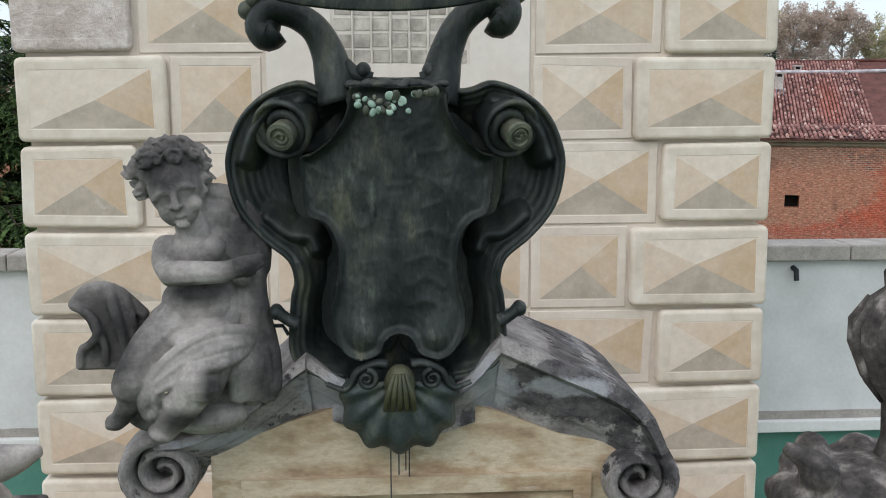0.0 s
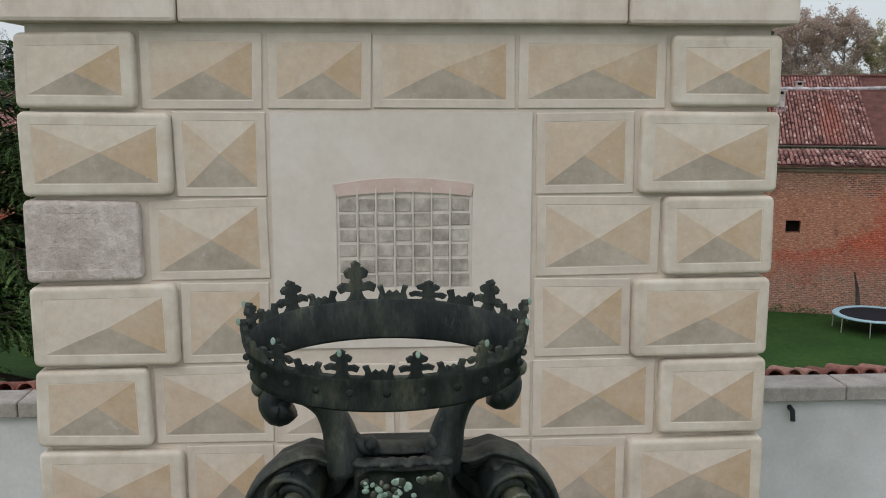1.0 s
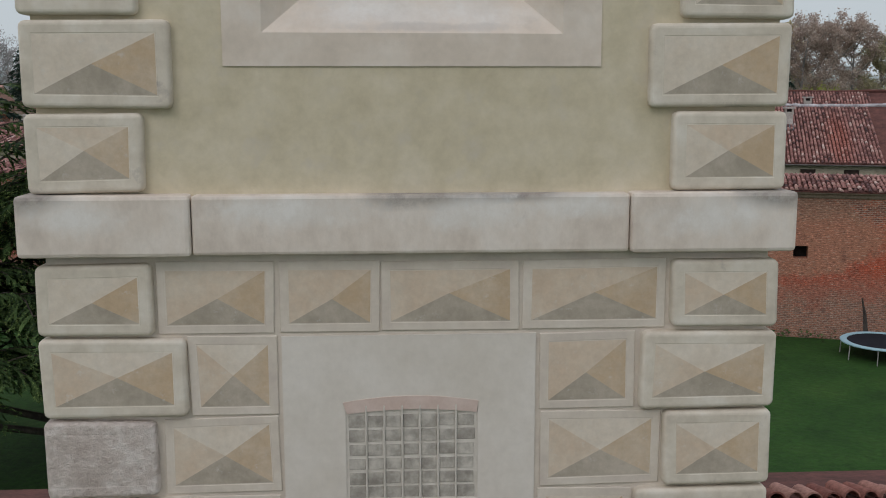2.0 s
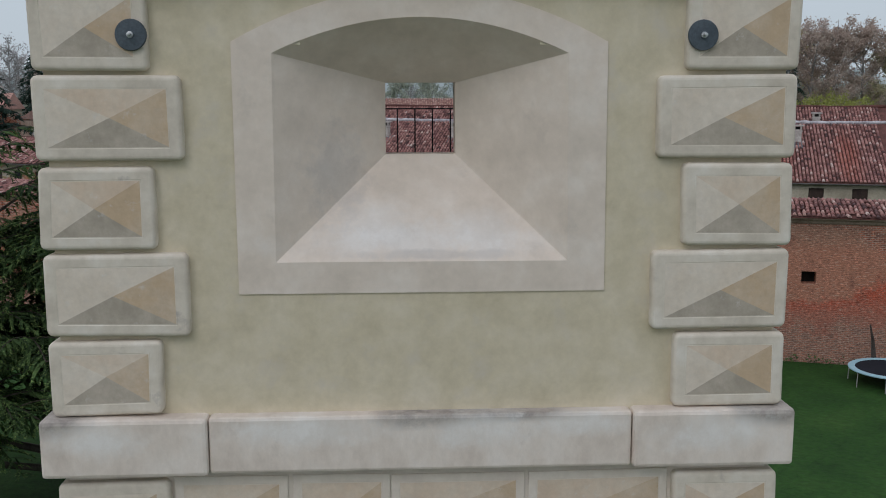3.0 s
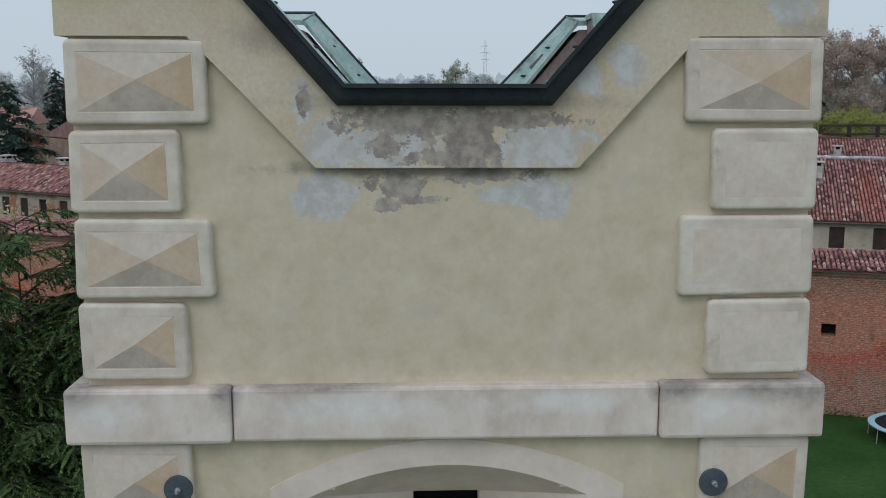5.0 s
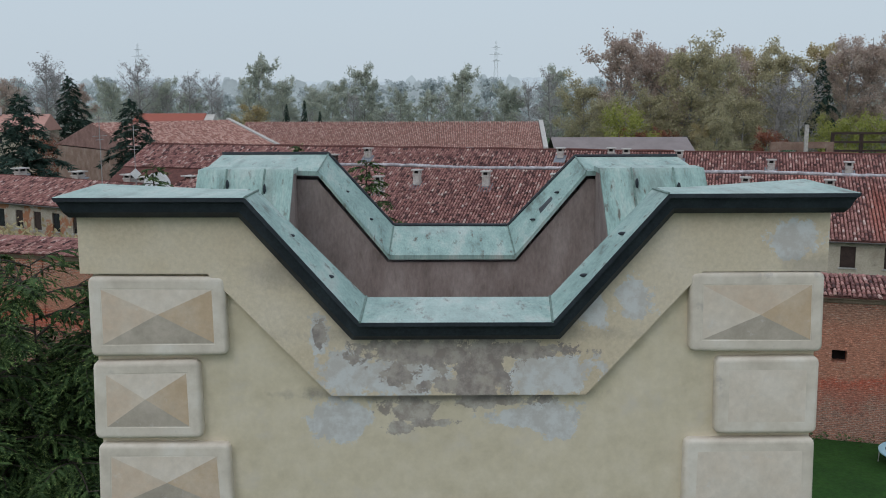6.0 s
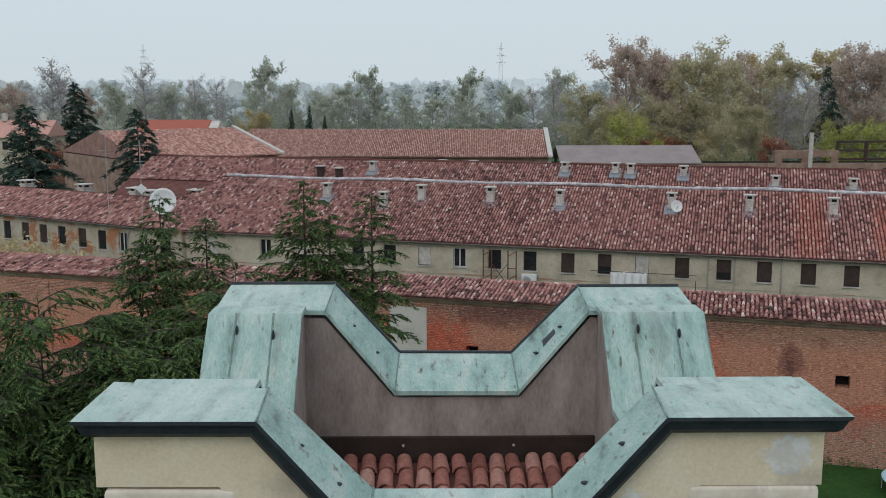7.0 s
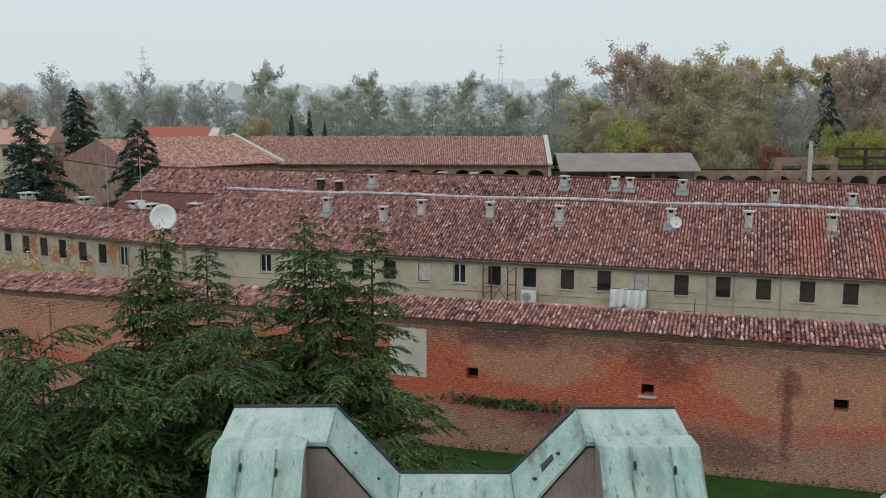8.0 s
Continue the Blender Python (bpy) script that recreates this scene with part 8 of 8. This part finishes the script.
W0, W1, HT = 4.2, 0.7, 73
at_h = lambda f: W0 + (W1 - W0) * f ** 0.7
for a in (-1, 1):
    for b in (-1, 1):
        part("leg", Geo().tube([(a * at_h(f), b * at_h(f), HT * f) for f in (0, 0.3, 0.6, 1.0)], 0.13, 5), pylon_mat, pyl)
for k in range(14):
    f0, f1 = k / 14, (k + 1) / 14
    for y in (-1, 1):
        part("brace", Geo().tube([(-at_h(f0), y * at_h(f0), HT * f0), (at_h(f1), y * at_h(f1), HT * f1)], 0.06, 4), pylon_mat, pyl)
        part("brace", Geo().tube([(at_h(f0), y * at_h(f0), HT * f0), (-at_h(f1), y * at_h(f1), HT * f1)], 0.06, 4), pylon_mat, pyl)
for z, w in ((52, 6), (59, 7), (66, 5)):
    part("cross_arm", Geo().prism([(-w, z), (w, z), (0, z + 1.6)], -0.4, 0.4), pylon_mat, pyl)
copy_thing(pyl, pose(-312, 1090, 0, 0, 0, 25))

# ---- small things on and before the range ----
def farm_solo(name, geo, mats, label, category, **kw):
    return enlarged(solo(name, lifted(geo), mats, label, category, at=(0, 0, RANGE_LOW), turn=FARM, **kw))


scaf = farm("scaffold_tower", "rusted scaffold frames standing against the stucco wall", "scaffold")
for x in (-18.45, -17.75, -16.35, -15.65):
    rpart("standard", Geo().tube([(x, F - 0.5, RANGE_LOW), (x, F - 0.5, 9.7)], 0.055, 6), rust_mat, scaf)
for x in (-18.45, -16.35):
    for k in range(6):
        z = 4.2 + k * 1.0
        rpart("rung", Geo().tube([(x, F - 0.5, z), (x + 0.7, F - 0.5, z + (0.45 if k % 2 else 0))], 0.035, 5), rust_mat, scaf)
for z0, z1 in ((6.8, 8.6), (8.6, 6.8)):
    rpart("brace", Geo().tube([(-17.75, F - 0.55, z0), (-16.35, F - 0.55, z1)], 0.03, 5), rust_mat, scaf)
ac = farm("air_conditioner", "white outdoor air conditioner unit on the stucco wall", "air conditioner")
rpart("casing", Geo().box(-15.2, -13.95, F - 0.5, F - 0.02, 6.75, 7.75), white_metal, ac, round_by=0.03)
gg = Geo().lathe([(0.0, 0), (0.36, 0), (0.36, 0.03), (0.3, 0.04), (0.0, 0.04)], (0, 0, 0), 20)
gg.v = [(-14.75 + p[0], F - 0.5 - p[2], 7.25 + p[1]) for p in gg.v]
rpart("fan_grille", gg, pipe_mat, ac)
cloth = Geo()
rowsz = []
for j in range(7):
    rowsz.append([(-7.9 + 2.9 * i / 28, F - 0.7 + (0.06 + 0.03 * j) * math.sin(i * 1.1 + j * 0.25) + 0.06 * math.sin(i * 2.3 - j), 8.42 - 0.05 * math.sin(i * 0.4) - (0.28 + 0.03 * math.sin(i * 0.35 + 1)) * j) for i in range(29)])
for a, b in zip(rowsz, rowsz[1:]):
    cloth.strip(a, b)
sheet = farm_solo("laundry_sheet", cloth, white_trim, "white sheet hung out to dry below the windows", "laundry", smooth=True)
sheet.modifiers.new("thick", "SOLIDIFY").thickness = 0.02
farm_solo("balcony_rail", Geo().tube([(-9.5, F - 0.75, 8.42), (-1.2, F - 0.75, 8.42)], 0.025, 5).tube([(-5.0, F - 0.75, 6.9), (-1.2, F - 0.75, 6.9)], 0.03, 5).tube([(-1.25, F - 0.75, 6.0), (-1.25, F - 0.75, 8.0)], 0.03, 5), dark_metal, "thin dark metal rail under the windows", "rail")


def dish(name, at, r, label):
    d = enlarged(thing(name, label, "satellite dish", at, 4))
    g = Geo()
    n = 28
    prev = None
    for k in range(6):
        f = k / 5
        row = [(r * f * math.cos(2 * math.pi * j / n), -0.25 * r * f * f, r * f * math.sin(2 * math.pi * j / n)) for j in range(n)]
        if prev:
            g.strip(prev, row, closed=True)
        prev = row
    p = part("reflector", g, white_metal, d, smooth=True)
    p.rotation_euler = (radians(-14), 0, 0)
    p.modifiers.new("thick", "SOLIDIFY").thickness = 0.03
    part("mast", Geo().tube([(0, 0.1, 0), (0, 0.15, -2.6)], 0.06, 8), pipe_mat, d)
    part("feed_arm", Geo().tube([(0, 0, -r * 0.6), (0, -r * 0.8, 0.05)], 0.03, 6), pipe_mat, d)
    return d


dish("satellite_dish", (-22.9, 77.0, 13.42), 1.13, "large white satellite dish above the clay roof")
dish("satellite_dish", (20.3, 75.0, 13.15), 0.5, "small white satellite dish on a chimney")
ant = enlarged(thing("antenna_mast", "thin television antenna mast with a pale diamond plate", "antenna", (-25.6, 80.0, 11.0)))
part("mast", Geo().tube([(0, 0, 0), (0, 0, 7.4)], 0.035, 6), pipe_mat, ant)
for z, w in ((7.0, 0.5), (5.6, 0.6), (5.3, 0.35)):
    part("boom", Geo().tube([(-w, 0, z), (w, 0, z + 0.05)], 0.025, 5), pipe_mat, ant)
ant2 = copy_thing(ant, pose(*far((-30.5, 86, 11.0)), 0, 0, 40) @ Matrix.Scale(RANGE_SIZE, 4))
ant2["label"] = "thin bare television antenna mast"
part("plate", Geo().prism([(-0.5, 3.2), (0, 2.75), (0.5, 3.2), (0, 3.68)], -0.05, 0.02), white_metal, ant, "pale diamond panel")
g = Geo()
for k in range(1500):
    p = Vector((rh.gauss(-59, 3.2), 64 + rh.gauss(0, 1.2), 7.2 + abs(rh.gauss(0, 1.1))))
    d = Vector((rh.uniform(-1, 1), rh.uniform(-1, 1), rh.uniform(-1, 1))).normalized() * 0.28
    e = d.orthogonal().normalized() * 0.12
    g.add([p - d, p + e, p + d, p - e], [(0, 1, 2, 3)])
vine = farm("golden_shrub", "golden-leaved shrub in the farm court", "shrub")
rpart("crown", g, leaf_mats["gold"], vine, tidy=False)
rpart("trunk", Geo().tube([(-59, 64, RANGE_LOW), (-59.2, 64, 5), (-58.6, 64, 8)], [0.2, 0.14, 0.05], 7), bark, vine)

# trampoline on the lawn
tr = thing("trampoline", "round trampoline with pale blue rim pad on the lawn", "trampoline", (28.2, 47.0, GROUND))
R = 2.25
g = Geo()
n = 48
for (r0, h0), (r1, h1) in (((R, 0.86), (R + 0.02, 0.92)), ((R + 0.02, 0.92), (R - 0.05, 0.96)), ((R - 0.05, 0.96), (R - 0.36, 0.94)), ((R - 0.36, 0.94), (R - 0.38, 0.88)), ((R - 0.38, 0.88), (R, 0.86))):
    g.strip([(r0 * math.cos(2 * math.pi * j / n), r0 * math.sin(2 * math.pi * j / n), h0) for j in range(n)], [(r1 * math.cos(2 * math.pi * j / n), r1 * math.sin(2 * math.pi * j / n), h1) for j in range(n)], closed=True)
part("rim_pad", g, rim_mat, tr)
part("jump_mat", Geo().lathe([(0.0, 0.885), (R - 0.34, 0.90), (R - 0.34, 0.92), (0.0, 0.905)], (0, 0, 0), 48), mesh_mat, tr)
for k in range(8):
    a = 2 * math.pi * (k + 0.3) / 8
    part("leg", Geo().tube([(R * 0.97 * math.cos(a), R * 0.97 * math.sin(a), 0.9), (R * 0.99 * math.cos(a), R * 0.99 * math.sin(a), 0.0)], 0.03, 6), pipe_mat, tr)
part("net_pole", Geo().tube([(0.1, R, 0.3), (0.0, R + 0.05, 2.2), (-0.25, R - 0.1, 3.0)], 0.04, 6), net_mat, tr)
g = Geo()
prev = None
for j in range(8):
    row = [(0.0 - 0.25 * (1 - i / 6) ** 2 + 0.35 * j / 7 * (0.4 + 0.6 * i / 6) + 0.04 * math.sin(j * 2 + i), R + 0.03 * math.sin(j), 3.0 - 2.1 * i / 6 - 0.3 * j / 7) for i in range(7)]
    if prev:
        g.strip(prev, row)
    prev = row
part("net", g, net_mat, tr, "bunched brown safety net", tidy=False).modifiers.new("thick", "SOLIDIFY").thickness = 0.01
